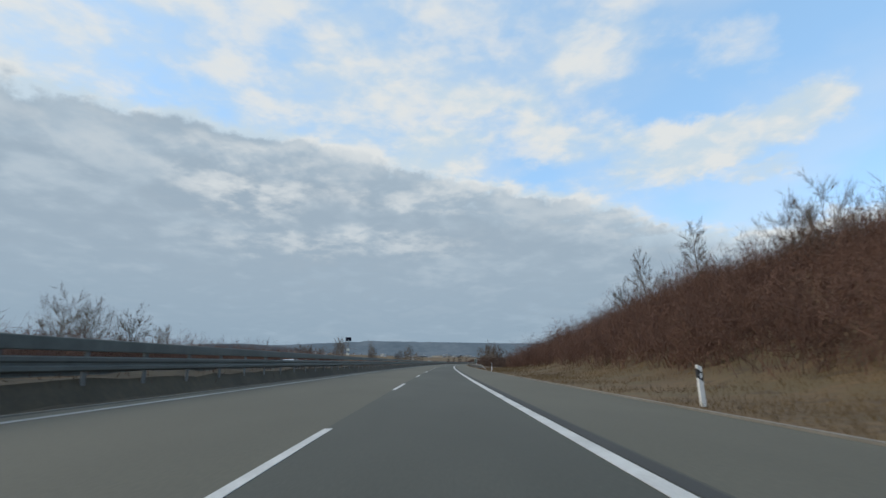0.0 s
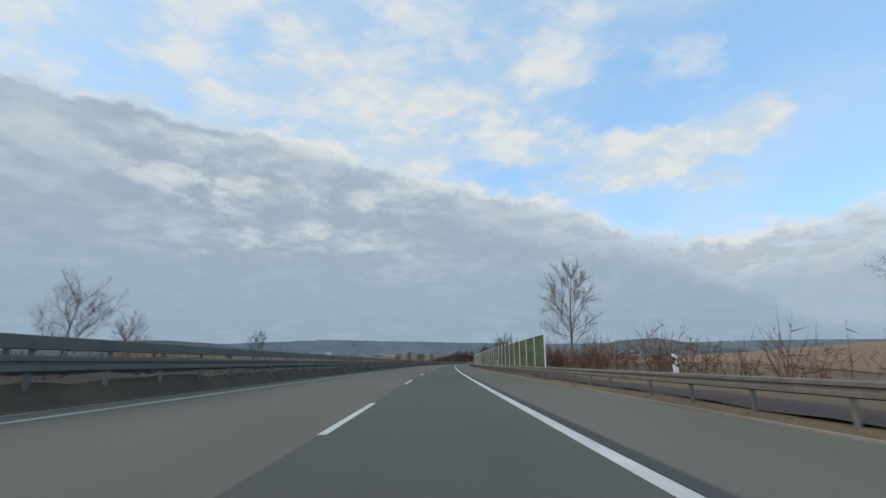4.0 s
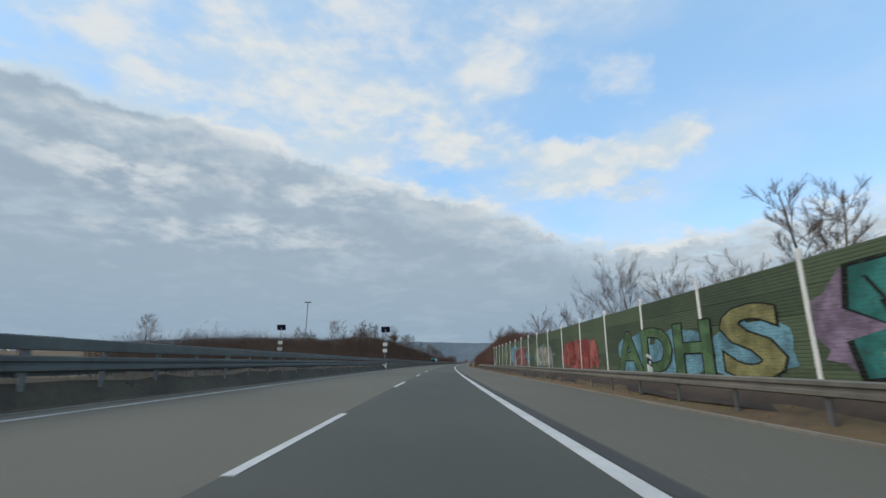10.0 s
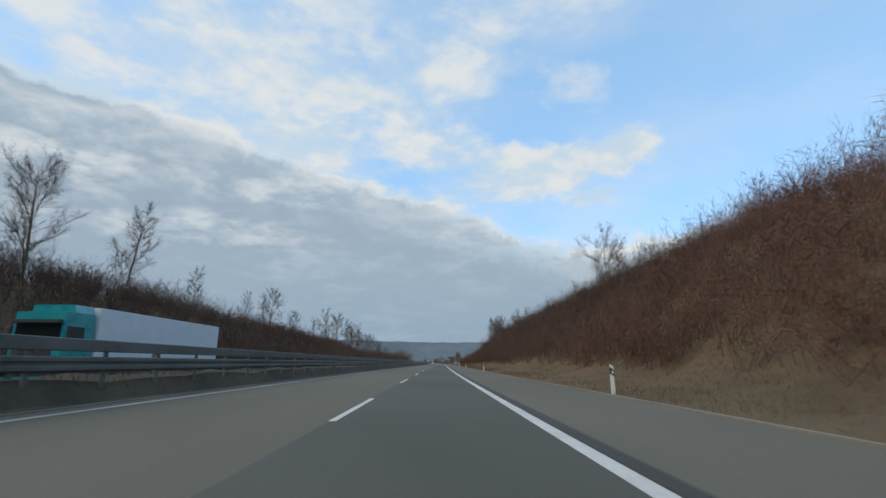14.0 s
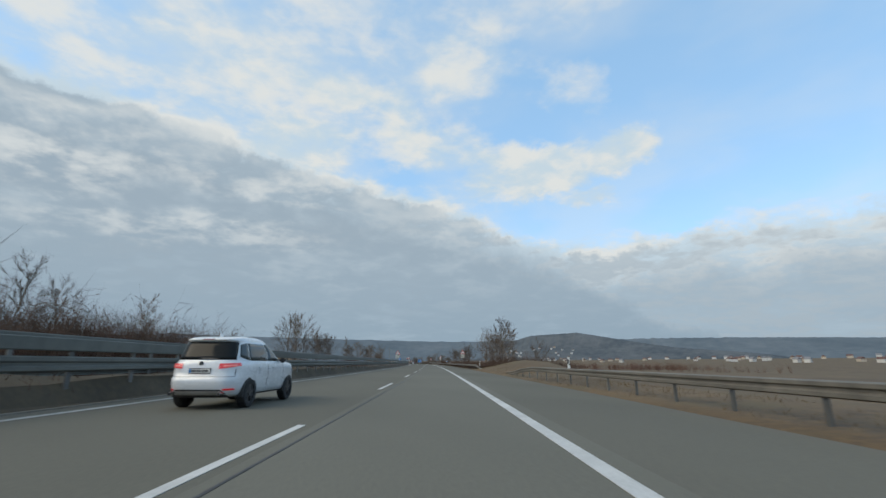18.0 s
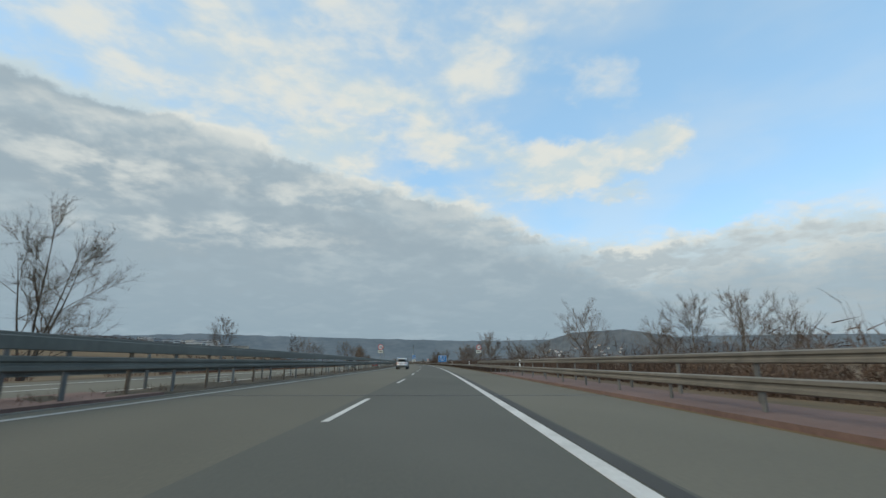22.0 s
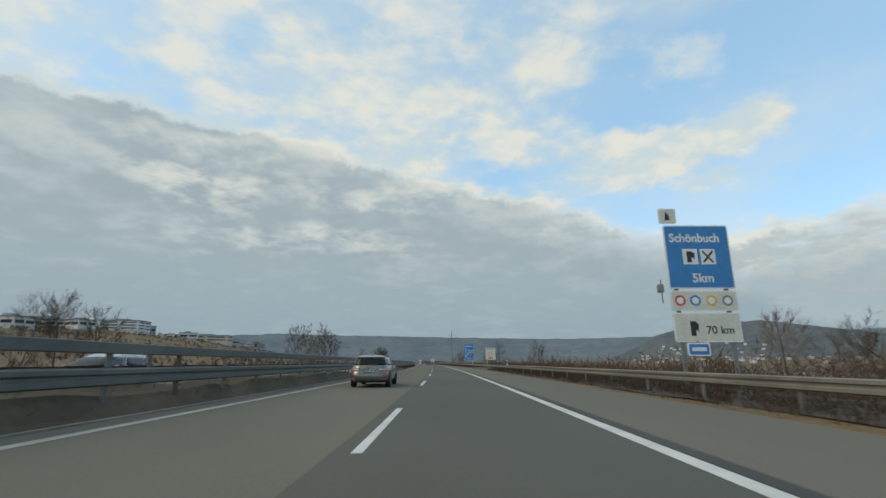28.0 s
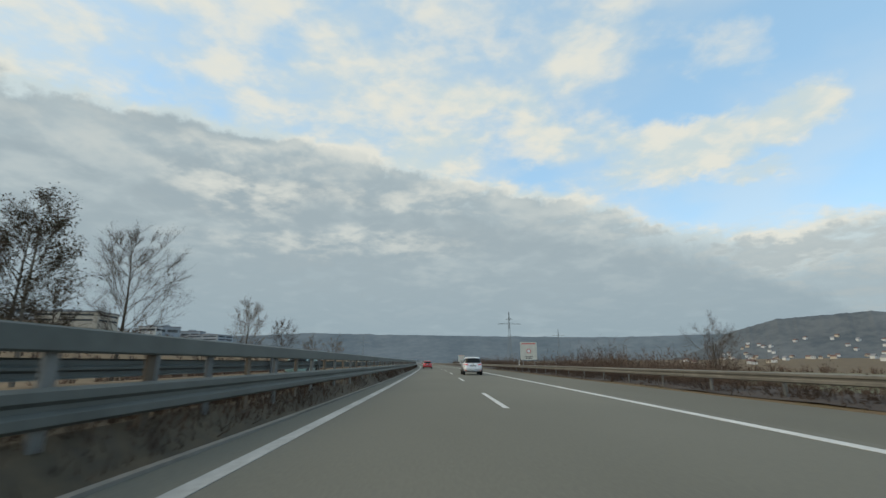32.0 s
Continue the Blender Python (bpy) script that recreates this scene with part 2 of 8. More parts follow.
HEDGE = material("grey_brown_hedge", (0.070, 0.051, 0.041), (0.150, 0.108, 0.084), 0.95, scale=1.2, coarse=0.10, bump=0.0, spec=0.1)
BARK = material("bark", (0.070, 0.058, 0.046), (0.16, 0.135, 0.108), 0.95, scale=9, coarse=1.0, bump=0.3, vary=0.5, spec=0.1)
TWIGS = material("bare_twigs", (0.085, 0.066, 0.052), (0.18, 0.140, 0.108), 0.95, scale=3, coarse=0.4, bump=0.0, vary=0.5, spec=0.1)
WALL_GREEN = material("green_barrier", (0.042, 0.062, 0.036), (0.085, 0.115, 0.066), 0.9, scale=10, coarse=0.5, bump=0.3, vary=0.3)
WHITE_POST = material("white_post_paint", (0.62, 0.62, 0.60), (0.80, 0.80, 0.78), 0.6, scale=9, coarse=1.5, bump=0.05)
# the bluish haze of distance is painted into both hills' base colour
HAZY_HILL_NEAR = material("hazy_wooded_near_hill", (0.074, 0.090, 0.106), (0.145, 0.156, 0.165), 1.0, scale=0.05, coarse=0.008, bump=0.0, spec=0.0)
HAZY_HILL = material("hazy_wooded_hill", (0.105, 0.132, 0.155), (0.165, 0.190, 0.212), 1.0, scale=0.02, coarse=0.004, bump=0.0, spec=0.0)


# ---- helpers for meshes ----
def link(name, verts, faces, mat, parent=None, label="", base=None, smooth=False):
    """Links verts, in scene places, as one mesh object with its origin at base, under parent."""
    verts = np.asarray(verts, float)
    base = Vector(base) if base is not None else (parent.matrix_world.translation if parent else Vector())
    me = bpy.data.meshes.new(name)
    if len(verts):
        me.from_pydata((verts - np.array(base)).tolist(), [], faces if isinstance(faces, list) else faces.tolist())
    me.materials.append(mat)
    if smooth:
        me.shade_smooth()
    ob = new(name, me)
    ob.location = base
    if parent:
        adopt(ob, parent)
    if label:
        ob["label"] = label
    return ob


def adopt(ob, parent):
    where = ob.matrix_basis.copy()
    ob.parent = parent
    ob.matrix_basis = parent.matrix_basis.inverted() @ where


def sweep(s, profile, closed=True):
    """Verts and faces of a profile [(n, z), ...] drawn along the stations s; profile may be a function of s."""
    rings = [profile(a) if callable(profile) else profile for a in s]
    c = len(rings[0])
    pts = np.array([[(a, n, z) for n, z in ring] for a, ring in zip(s, rings)], float).reshape(-1, 3)
    verts = road_v(pts[:, 0], pts[:, 1], pts[:, 2])
    faces = []
    for i in range(len(s) - 1):
        for j in range(c if closed else c - 1):
            a, b = i * c + j, i * c + (j + 1) % c
            faces.append((a, b, b + c, a + c))
    if closed:
        faces += [tuple(range(c))[::-1], tuple((len(s) - 1) * c + j for j in range(c))]
    return verts, faces


def stations(a, b, step):
    return np.linspace(a, b, max(2, int(round((b - a) / step)) + 1))


END = 2900.0  # the modelled stretch of road ends here


# ---- ground ----
def ease(x, a, b):
    t = np.clip((np.asarray(x, float) - a) / (b - a), 0, 1)
    return t * t * (3 - 2 * t)


BANK_R = [(-400, 8), (46, 7.5), (68, 6), (86, 1), (100, -0.8), (300, -0.8), (340, 0.5), (835, 0.5), (875, 4.5), (930, 8.0), (990, 12.0), (1170, 11.5), (1215, 10.0), (1270, 6.8),
          (1310, 4.0), (1345, 1.0), (1368, -1.5), (3000, -1.5), (9000, -1.5)]
BANK_L = [(-400, 1), (0, 1), (600, 0), (780, 1), (830, 2), (870, 4.5), (910, 5.5), (945, 8), (985, 11), (1050, 10.5), (1180, 8), (1240, 7), (1262, 4.5), (1300, 2.5), (1350, 0.5), (1500, -1), (9000, -1)]


def ground_z(s, n):
    """Height of the land beside the road."""
    s, n = np.broadcast_arrays(np.asarray(s, float), np.asarray(n, float))
    r = np.interp(s, [a for a, b in BANK_R], [b for a, b in BANK_R])
    l = np.interp(s, [a for a, b in BANK_L], [b for a, b in BANK_L])
    right = 0.06 * np.clip(n - 8.4, 0, 2) + r * ease(n, 10.2, 30.0)
    right = right + 0.45 * ease(n, 9.3, 11.0) * ease(s, 330, 350) * (1 - ease(s, 850, 870))
    right = right + 1.7 * np.exp(-((s - 1416) / 13) ** 2 - ((n - 16) / 5) ** 2)
    left = l * ease(-n, 20.5, 38.0)
    wave = 0.25 * np.sin(s * 0.11 + n * 0.07) * np.sin(n * 0.16 + 1.3) * ease(np.abs(n + 5), 18, 32)
    drop = -9.0 * ease(np.abs(n), 60, 420) + 26.0 * ease(np.abs(n), 430, 1500)
    drop = drop + np.where(n < 0, 34.0 * ease(-n, 60, 320) * ease(s, 1750, 2150), 0.0)  # the works stand on higher land
    drop = drop + np.where(n < 0, 8.0 * ease(-n, 110, 300) * ease(s, 2420, 2580), 0.0)
    drop = drop + np.where(n > 0, 14.0 * ease(n, 30, 230) * ease(s, 60, 140) * (1 - ease(s, 420, 700)), 0.0)  # fields rise towards a village
    return np.where(n > 8.2, right, np.where(n < -20.2, left, -0.12)) + wave + drop


ACROSS = [-1400, -1000, -700, -500, -380, -300, -230, -170, -120, -90, -70, -56, -48, -42, -38, -35, -32, -29, -27, -25, -23, -21, -20.2,
          -19.4, -8.2, -4.9, 8.05, 8.25, 9.2, 10, 11, 12.2, 13.5, 15, 17, 19, 21, 23.5, 26, 28.5, 31, 34, 38, 44, 52, 62, 80, 105, 140, 190, 260,
          350, 480, 650, 900, 1200, 1500.0]


def build_ground():
    ss = np.concatenate([np.arange(-400, END, 6.0), np.linspace(END, 8900, 60)])
    nn = np.array(ACROSS)
    sg, ng = np.meshgrid(ss, nn, indexing="ij")
    zg = ground_z(sg, ng)
    zg = np.where((ng > -20) & (ng < 8.15), -0.15, zg)
    verts = road_v(sg, ng, zg).reshape(-1, 3)
    c = len(nn)
    i, j = np.meshgrid(np.arange(len(ss) - 1), np.arange(c - 1), indexing="ij")
    a = (i * c + j).ravel()
    faces = np.stack([a, a + 1, a + 1 + c, a + c], -1)
    ob = link("ground", verts, faces, GRASS, smooth=True)
    tagged(ob, "dry brown winter grass on rolling land and road banks", "ground", kind="structure")
    # plain land to the horizon, under the near sheet
    ring = [(math.cos(i * math.tau / 64) * 4800 + 100, math.sin(i * math.tau / 64) * 4800 + 600, -16 * U) for i in range(64)]
    tagged(link("backdrop", ring, [tuple(range(64))], GRASS), "distant brown fields reaching to the horizon", "land", kind="structure")


build_ground()


def field(name, s0, s1, n0, n1, mat, label):
    """A worked field that lies on the land."""
    ss = -400 + 6.0 * np.arange(round((s0 + 400) / 6), round((s1 + 400) / 6) + 1)
    nn = np.array([a for a in ACROSS if n0 <= a <= n1])
    sg, ng = np.meshgrid(ss, nn, indexing="ij")
    c = len(nn)
    i, j = np.meshgrid(np.arange(len(ss) - 1), np.arange(c - 1), indexing="ij")
    a = (i * c + j).ravel()
    verts = road_v(sg, ng, ground_z(sg, ng) + 0.05).reshape(-1, 3)
    tagged(link(name, verts, np.stack([a, a + 1, a + 1 + c, a + c], -1), mat, smooth=True), label, "field", kind="structure")


def litter(s0, s1, n0, n1):
    """A dark layer of dead leaves and stalks on the verge."""
    ss, nn = np.arange(s0, s1 + 0.1, 2.0), np.arange(n0, n1 + 0.01, 0.4)
    sg, ng = np.meshgrid(ss, nn, indexing="ij")
    c = len(nn)
    sway = 0.22 * np.sin(sg * 0.37) * np.cos(sg * 0.11) * (np.abs(ng - (n0 + n1) / 2) > (n1 - n0) / 2 - 0.1)
    i, j = np.meshgrid(np.arange(len(ss) - 1), np.arange(c - 1), indexing="ij")
    a = (i * c + j).ravel()
    verts = road_v(sg, ng + sway, ground_z(sg, ng) + 0.04 + 0.03 * np.sin(sg * 1.9 + ng * 5)).reshape(-1, 3)
    tagged(link("ground_litter", verts, np.stack([a, a + 1, a + 1 + c, a + c], -1), LITTER, smooth=True), "dark layer of dead stalks under the guard rail", "verge", kind="structure")


PLOUGHED = material("ploughed_soil", (0.150, 0.092, 0.050), (0.255, 0.160, 0.090), 0.95, scale=3, coarse=0.06, bump=0.6)
MEADOW = material("winter_meadow", (0.052, 0.056, 0.024), (0.135, 0.122, 0.058), 0.95, scale=4, coarse=0.05, bump=0.6)
TRACK = material("gravel_track", (0.13, 0.118, 0.095), (0.21, 0.195, 0.165), 0.95, scale=5, coarse=0.1, bump=0.5)
for a, b in ((96, 206), (300, 850), (1432, 1612), (1692, 1864), (1880, 2152), (2180, 2620)):
    litter(a, b, 9.4 if a == 300 else 8.95 if a < 1400 else 8.6, 11.4 if a < 1400 else 13.2)
field("ground_meadow", 98, 206, 31, 62, MEADOW, "green-brown winter meadow beside the road")
field("ground_ploughed_field", 206, 470, 31, 62, PLOUGHED, "bare orange-brown ploughed field on rising land")
field("ground_ploughed_field", 98, 470, 62, 190, PLOUGHED, "bare orange-brown ploughed field on rising land")
field("ground_meadow", 1870, 2290, 26, 80, MEADOW, "green winter meadow beside the road")
field("ground_track", 1870, 2290, 80, 105, TRACK, "pale gravel track between meadows")
field("ground_meadow", 1870, 2290, 105, 260, MEADOW, "green winter meadow beside the road")
field("ground_meadow", 2290, 2800, 31, 190, MEADOW, "green winter meadow beside the road")


def flat_strip(name, s0, s1, n0, n1, z, mat, label, category="road", step=6.0, thick=0.12):
    v, f = sweep(stations(s0, s1, step), [(n0, z), (n1, z), (n1, z - thick), (n0, z - thick)])
    ob = link(name, v, f, mat)
    tagged(ob, label, category, kind="structure")
    return ob


flat_strip("road_lane_passing", -400, 1612, -4.95, -0.06, 0.0, ASPHALT_OLD, "worn grey-beige asphalt of the passing lane")
flat_strip("road_lane_passing_end", 1612, 2352, -4.95, -0.34, 0.0, ASPHALT_OLD, "worn grey-beige asphalt of the passing lane")
flat_strip("road_lane_slow", -400, 1262, -0.06, 4.52, 0.0, ASPHALT_DARK, "newer dark asphalt of the slow lane")
flat_strip("road_lane_slow_worn", 1262, 1612, -0.06, 4.52, 0.0, ASPHALT_EVEN, "even grey asphalt of the slow lane")
flat_strip("road_lane_slow_dark", 1612, 2352, -0.34, 4.52, 0.0, ASPHALT_DARK, "newer dark asphalt of the slow lane")
flat_strip("road_lanes_even", 2352, END, -4.95, 4.52, 0.0, ASPHALT_EVEN, "even grey asphalt across both lanes")
flat_strip("road_shoulder", -400, END, 4.52, 8.15, 0.0, ASPHALT_OLD, "worn asphalt hard shoulder")
flat_strip("road_opposite", -400, END, -19.6, -8.0, 0.0, ASPHALT_OLD, "worn asphalt of the opposite carriageway")
flat_strip("road_far", END, 6500, -19.6, 8.15, 0.0, ASPHALT_OLD, "distant asphalt carriageways", step=40)

def mound(a):
    """How high the median's soil is heaped: low near the junctions and where it is paved."""
    return float(np.interp(a, [1400, 1440, 1560, 1600, 1920, 2000, 2108, 2114, 2157, 2162, 2305, 2309, 2354, 2360], [1.45, 1.0, 1.0, 0.2, 0.2, 1.0, 1.0, 0.1, 0.1, 1.1, 1.1, 0.1, 0.1, 0.9]))


def build_median():
    rng = np.random.default_rng(7)
    ss = stations(-400, END, 1.5)
    bumps = rng.uniform(-0.04, 0.05, (len(ss), 4))
    rows = iter(bumps)

    def profile(a):
        b = next(rows)
        m = mound(a)
        return [(-4.95, -0.02), (-5.15, 0.08 + b[0]), (-5.6, 0.44 * m + b[1] * 2), (-6.8, 0.52 * m + b[2] * 2), (-7.7, 0.10 + b[3]), (-8.0, -0.02)]

    v, f = sweep(ss, profile, closed=False)
    tagged(link("median", v, f, SOIL), "dark bare soil of the central reservation", "median", kind="structure")


build_median()

# ---- road markings ----
def marking(name, s0, s1, n0, n1, parent, label=""):
    v, f = sweep(stations(s0, s1, 6.0), [(n0, 0.008), (n1, 0.008), (n1, 0.002), (n0, 0.002)])
    return link(name, v, f, PAINT_DIRTY if name == "passing_edge_stripe" else PAINT, parent, label)


def build_markings():
    lane = tagged(new("lane_line"), "white broken lane line on asphalt", "road marking", kind="structure")
    starts = [2.9 + 18 * i for i in range(-8, 89)] + [1611.5 + 18 * i for i in range(0, 72)]
    for a in starts:
        n = -0.3 if 1290 < a < 1600 else 0.0
        marking("dash", a, a + 6.0, n - 0.075, n + 0.075, lane)
    edge = tagged(new("edge_line"), "white solid edge lines on asphalt", "road marking", kind="structure")
    for name, n in (("edge_stripe", 3.94), ("passing_edge_stripe", -4.2), ("opposite_edge_stripe", -8.75), ("opposite_outer_stripe", -16.3)):
        marking(name, -400, END, n, n + 0.24, edge)
    far = tagged(new("opposite_lane_line"), "white broken lane line of the opposite carriageway", "road marking", kind="structure")
    for a in np.arange(-200, END - 10, 18.0):
        marking("dash", a, a + 6.0, -12.6, -12.45, far)


build_markings()


# ---- guard rails ----
def w_beam(n, top, side, tall=0.31):
    """Closed section of a corrugated rail beam; side is +1 if it faces the right."""
    k = tall / 0.31
    f = [(0.0, 0.0), (0.055, -0.03 * k), (0.055, -0.10 * k), (0.0, -0.135 * k), (0.0, -0.175 * k), (0.055, -0.21 * k), (0.055, -0.28 * k), (0.0, -tall)]
    front = [(n + side * (0.045 + a), top + b) for a, b in f]
    back = [(n + side * (0.035 + a), top + b) for a, b in reversed(f)]
    return front + back


def box_beam(n, top, height, width):
    a, b = width / 2, height
    return [(n - a, top - 0.02), (n - a + 0.02, top), (n + a - 0.02, top), (n + a, top - 0.02), (n + a, top - b + 0.02),
            (n + a - 0.02, top - b), (n - a + 0.02, top - b), (n - a, top - b + 0.02)]


def block(sx, sy, sz, bevel=0.01):
    """A bevelled block that stands on z = 0, in metres of the place."""
    bm = bmesh.new()
    bmesh.ops.create_cube(bm, size=1, matrix=Matrix.Translation((0, 0, sz * U / 2)) @ Matrix.Diagonal((sx * U, sy * U, sz * U, 1)))
    if bevel:
        bmesh.ops.bevel(bm, geom=bm.edges[:], offset=bevel * U, segments=1, affect="EDGES")
    return bm


def mesh_of(name, bm, mat):
    me = bpy.data.meshes.new(name)
    bm.to_mesh(me)
    bm.free()
    me.materials.append(mat)
    return me


POSTS = {}


def rail_run(s0, s1, n, side, low_top, high_top, steel, label, spacing=4.0, group="guard rails", start_down=False, end_down=False, ramp=12.0, low_at=None, tall=0.31, rusty=False, depth=0.34):
    """One run of guard rail: a corrugated beam, an optional box beam above it, and the posts."""
    def top(a):
        z = low_at(a) if low_at else low_top
        if start_down:
            z -= (low_top - 0.25) * (1 - ease(a, s0, s0 + ramp))
        if end_down:
            z -= (low_top - 0.25) * ease(a, s1 - ramp, s1)
        return float(z)

    run = tagged(new("guard_rail"), label, "guard rail", group)
    run.location = at((s0 + s1) / 2, n)
    bpy.context.view_layer.update()
    ss = stations(s0, s1, 2.0 if ramp < 10 else 4.0)
    v, f = sweep(ss, lambda a: w_beam(n, top(a), side, tall))
    link("beam", v, f, steel, run)
    if high_top:
        v, f = sweep(ss, lambda a: box_beam(n, high_top(a), depth, 0.16))
        link("upper_beam", v, f, steel, run)
    key = round((high_top((s0 + s1) / 2) - 0.02 if high_top else low_top) * 100)
    if key not in POSTS:
        POSTS[key] = [mesh_of("post", block(0.06, 0.12 if key < 120 else 0.17, key / 100 + 0.1), m) for m in (POST_STEEL, POST_RUST)]
    for i, a in enumerate(np.arange(s0 + spacing / 2, s1, spacing)):
        post = new("post", POSTS[key][1 if rusty and i % 2 else 0])
        post.matrix_basis = road_pose(a, n - side * 0.03, -0.12 - (0 if low_at else low_top - top(a)))
        adopt(post, run)
    return run


bpy.context.view_layer.update()
MEDIAN_LABEL = "two-tier galvanised steel guard rail on the central reservation"


def near_top(a):
    """Height of the upper beam on the near side of the median; it is lower towards the junction."""
    return float(np.interp(a, [1960, 2140], [1.78, 1.48]))


def far_top(a):
    return near_top(a) + 0.06 + 0.16 * float(ease(a, 1290, 1320) * (1 - ease(a, 1730, 1760)))


def near_low(a):
    """Height of the corrugated beam below it."""
    return float(np.interp(a, [1930, 1970, 2030, 2060, 2240, 2320], [1.30, 1.15, 1.15, 1.02, 1.02, 0.91]))


for a in range(-100, 2860, 96):
    late = a > 1960
    rail_run(a, a + 96, -5.45, 1, near_low(a + 48), near_top, STEEL, MEDIAN_LABEL, 1.6 if 2100 < a < 2500 else 2.7, "median guard rails", low_at=near_low, tall=0.38 if late else 0.40, rusty=a > 1600, depth=0.25 if late else 0.34)
    rail_run(a, a + 96, -7.35, -1, 1.2 if a > 2140 else 1.04, far_top, STEEL, MEDIAN_LABEL, 6.6, "median guard rails", depth=0.25 if late else 0.34)


RIGHT_LABEL = "weathered steel guard rail along the hard shoulder"
RIGHT_N = 9.1
for a, b, down, up in ((80, 200, True, False), (200, 320, False, False), (320, 440, False, False), (440, 560, False, False), (560, 680, False, False),
                       (680, 780, False, False), (780, 862, False, True), (1284, 1396, True, True)):
    rail_run(a, b, RIGHT_N, -1, 0.84, 0, STEEL_WARM, RIGHT_LABEL, 2.7, "shoulder guard rails", down, up)
for a in range(1418, 2860, 120):
    rail_run(a, a + 120, RIGHT_N, -1, 0.84, 0, STEEL_WARM, RIGHT_LABEL, 4.0, "shoulder guard rails", a == 1418)
for a, b in ((204, 292), (1608, 1728), (2158, 2238), (2262, 2372)):
    rail_run(a, b, 10.4, -1, 1.42, 0, STEEL_WARM, "second raised steel guard rail behind the first", 4.0, "raised guard rails", True, True, 6.0)


# ---- noise barrier ----
WALL_N, WALL_TOP, WALL_S0, WALL_S1, BAY = 11.6, 3.75, 345.5, 848.0, 5.0


def build_barrier():
    wall = tagged(new("noise_barrier"), "dark green slatted noise barrier with white posts and graffiti", "noise barrier", kind="structure")
    post = mesh_of("barrier_post", block(0.12, 0.15, WALL_TOP + 0.3, 0.015), WHITE_POST)
    bm = bmesh.new()
    outline = [(-0.05, 0.005), (-0.05, 0.695), (0.05, 0.695)]
    for i in range(7):
        z = 0.695 - 0.0986 * i
        outline += [(0.05, z - 0.012), (0.058, z - 0.020), (0.058, z - 0.080), (0.05, z - 0.088)]
    outline.append((0.05, 0.005))
    ends = [[bm.verts.new((-a * U, y * U, z * U)) for a, z in outline] for y in (-BAY / 2 + 0.075, BAY / 2 - 0.075)]
    for i in range(len(outline)):
        j = (i + 1) % len(outline)
        bm.faces.new((ends[0][i], ends[0][j], ends[1][j], ends[1][i]))
    bm.faces.new(ends[0][::-1])
    bm.faces.new(ends[1])
    bmesh.ops.recalc_face_normals(bm, faces=bm.faces[:])
    panel = mesh_of("panel", bm, WALL_GREEN)
    count = int((WALL_S1 - WALL_S0) / BAY)
    for i in range(count + 1):
        s = WALL_S0 + i * BAY
        p = new("barrier_post", post)
        p.matrix_basis = road_pose(s, WALL_N, 0.0)
        adopt(p, wall)
        if i < count:
            for row in range(5):
                q = new("panel", panel)
                q.matrix_basis = road_pose(s + BAY / 2, WALL_N + 0.03, 0.25 + row * 0.70)
                adopt(q, wall)


build_barrier()


# ---- distant hills ----
SLOPE = ((-0.24, 0.0), (-0.15, 0.25), (-0.07, 0.62), (-0.03, 0.92), (0, 1.0), (0.1, 0.9))  # a hill's side: part of the distance, part of the height


def ridge(name, middle, bearing0, bearing1, distance, heights, mat, label, base=-25):
    """A wooded ridge: a long rounded body between two bearings seen from a point of the drive."""
    cx, cy = (at(middle, 0) / U).xy
    rng = np.random.default_rng(int(distance))
    steps = 420
    verts, faces = [], []
    hs = np.interp(np.linspace(0, 1, steps), np.linspace(0, 1, len(heights)), heights)
    jag = rng.normal(0, 1, steps).cumsum()
    jag = (jag - np.convolve(jag, np.ones(9) / 9, "same")) * distance * 0.0004
    for i in range(steps):
        b = radians(bearing0 + (bearing1 - bearing0) * i / (steps - 1))
        for d, h in SLOPE:
            r = distance * (1 + d)
            z = base + (hs[i] - base) * h + (jag[i] if h > 0.5 else 0)
            verts.append(((cx + math.sin(b) * r) * U, (cy + math.cos(b) * r) * U, z * U))
    for i in range(steps - 1):
        for k in range(5):
            a = i * 6 + k
            faces.append((a, a + 6, a + 7, a + 1))
    tagged(link(name, verts, faces, mat, smooth=True), label, "hills", kind="structure")


# these ridges carry their haze in the material's colour
ridge("backdrop_hills", 1200, -80, 90, 7600, (-25, 90, 130, 150, 175, 235, 310, 385, 368, 345, 318, 335, 310, 245, 200, 165, 100, -25), HAZY_HILL, "long wooded ridge on the horizon, painted with blue haze")
ridge("backdrop_hills_east", 300, 20, 80, 5600, (-25, 175, 205, 215, 212, 200, 180, 150, 110, 70, -25), HAZY_HILL, "wooded ridge painted with blue haze above a village")
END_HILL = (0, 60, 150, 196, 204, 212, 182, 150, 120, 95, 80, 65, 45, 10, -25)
ridge("backdrop_hills_end", 2300, 26, 75, 2700, END_HILL, HAZY_HILL_NEAR, "wooded hill painted with blue-grey haze above a village")
ridge("backdrop_hills_west", 1700, -70, -10, 2000, (-25, 70, 105, 115, 108, 84, 60, 46, 20, -25), HAZY_HILL_NEAR, "low wooded hills painted with haze beyond the town")


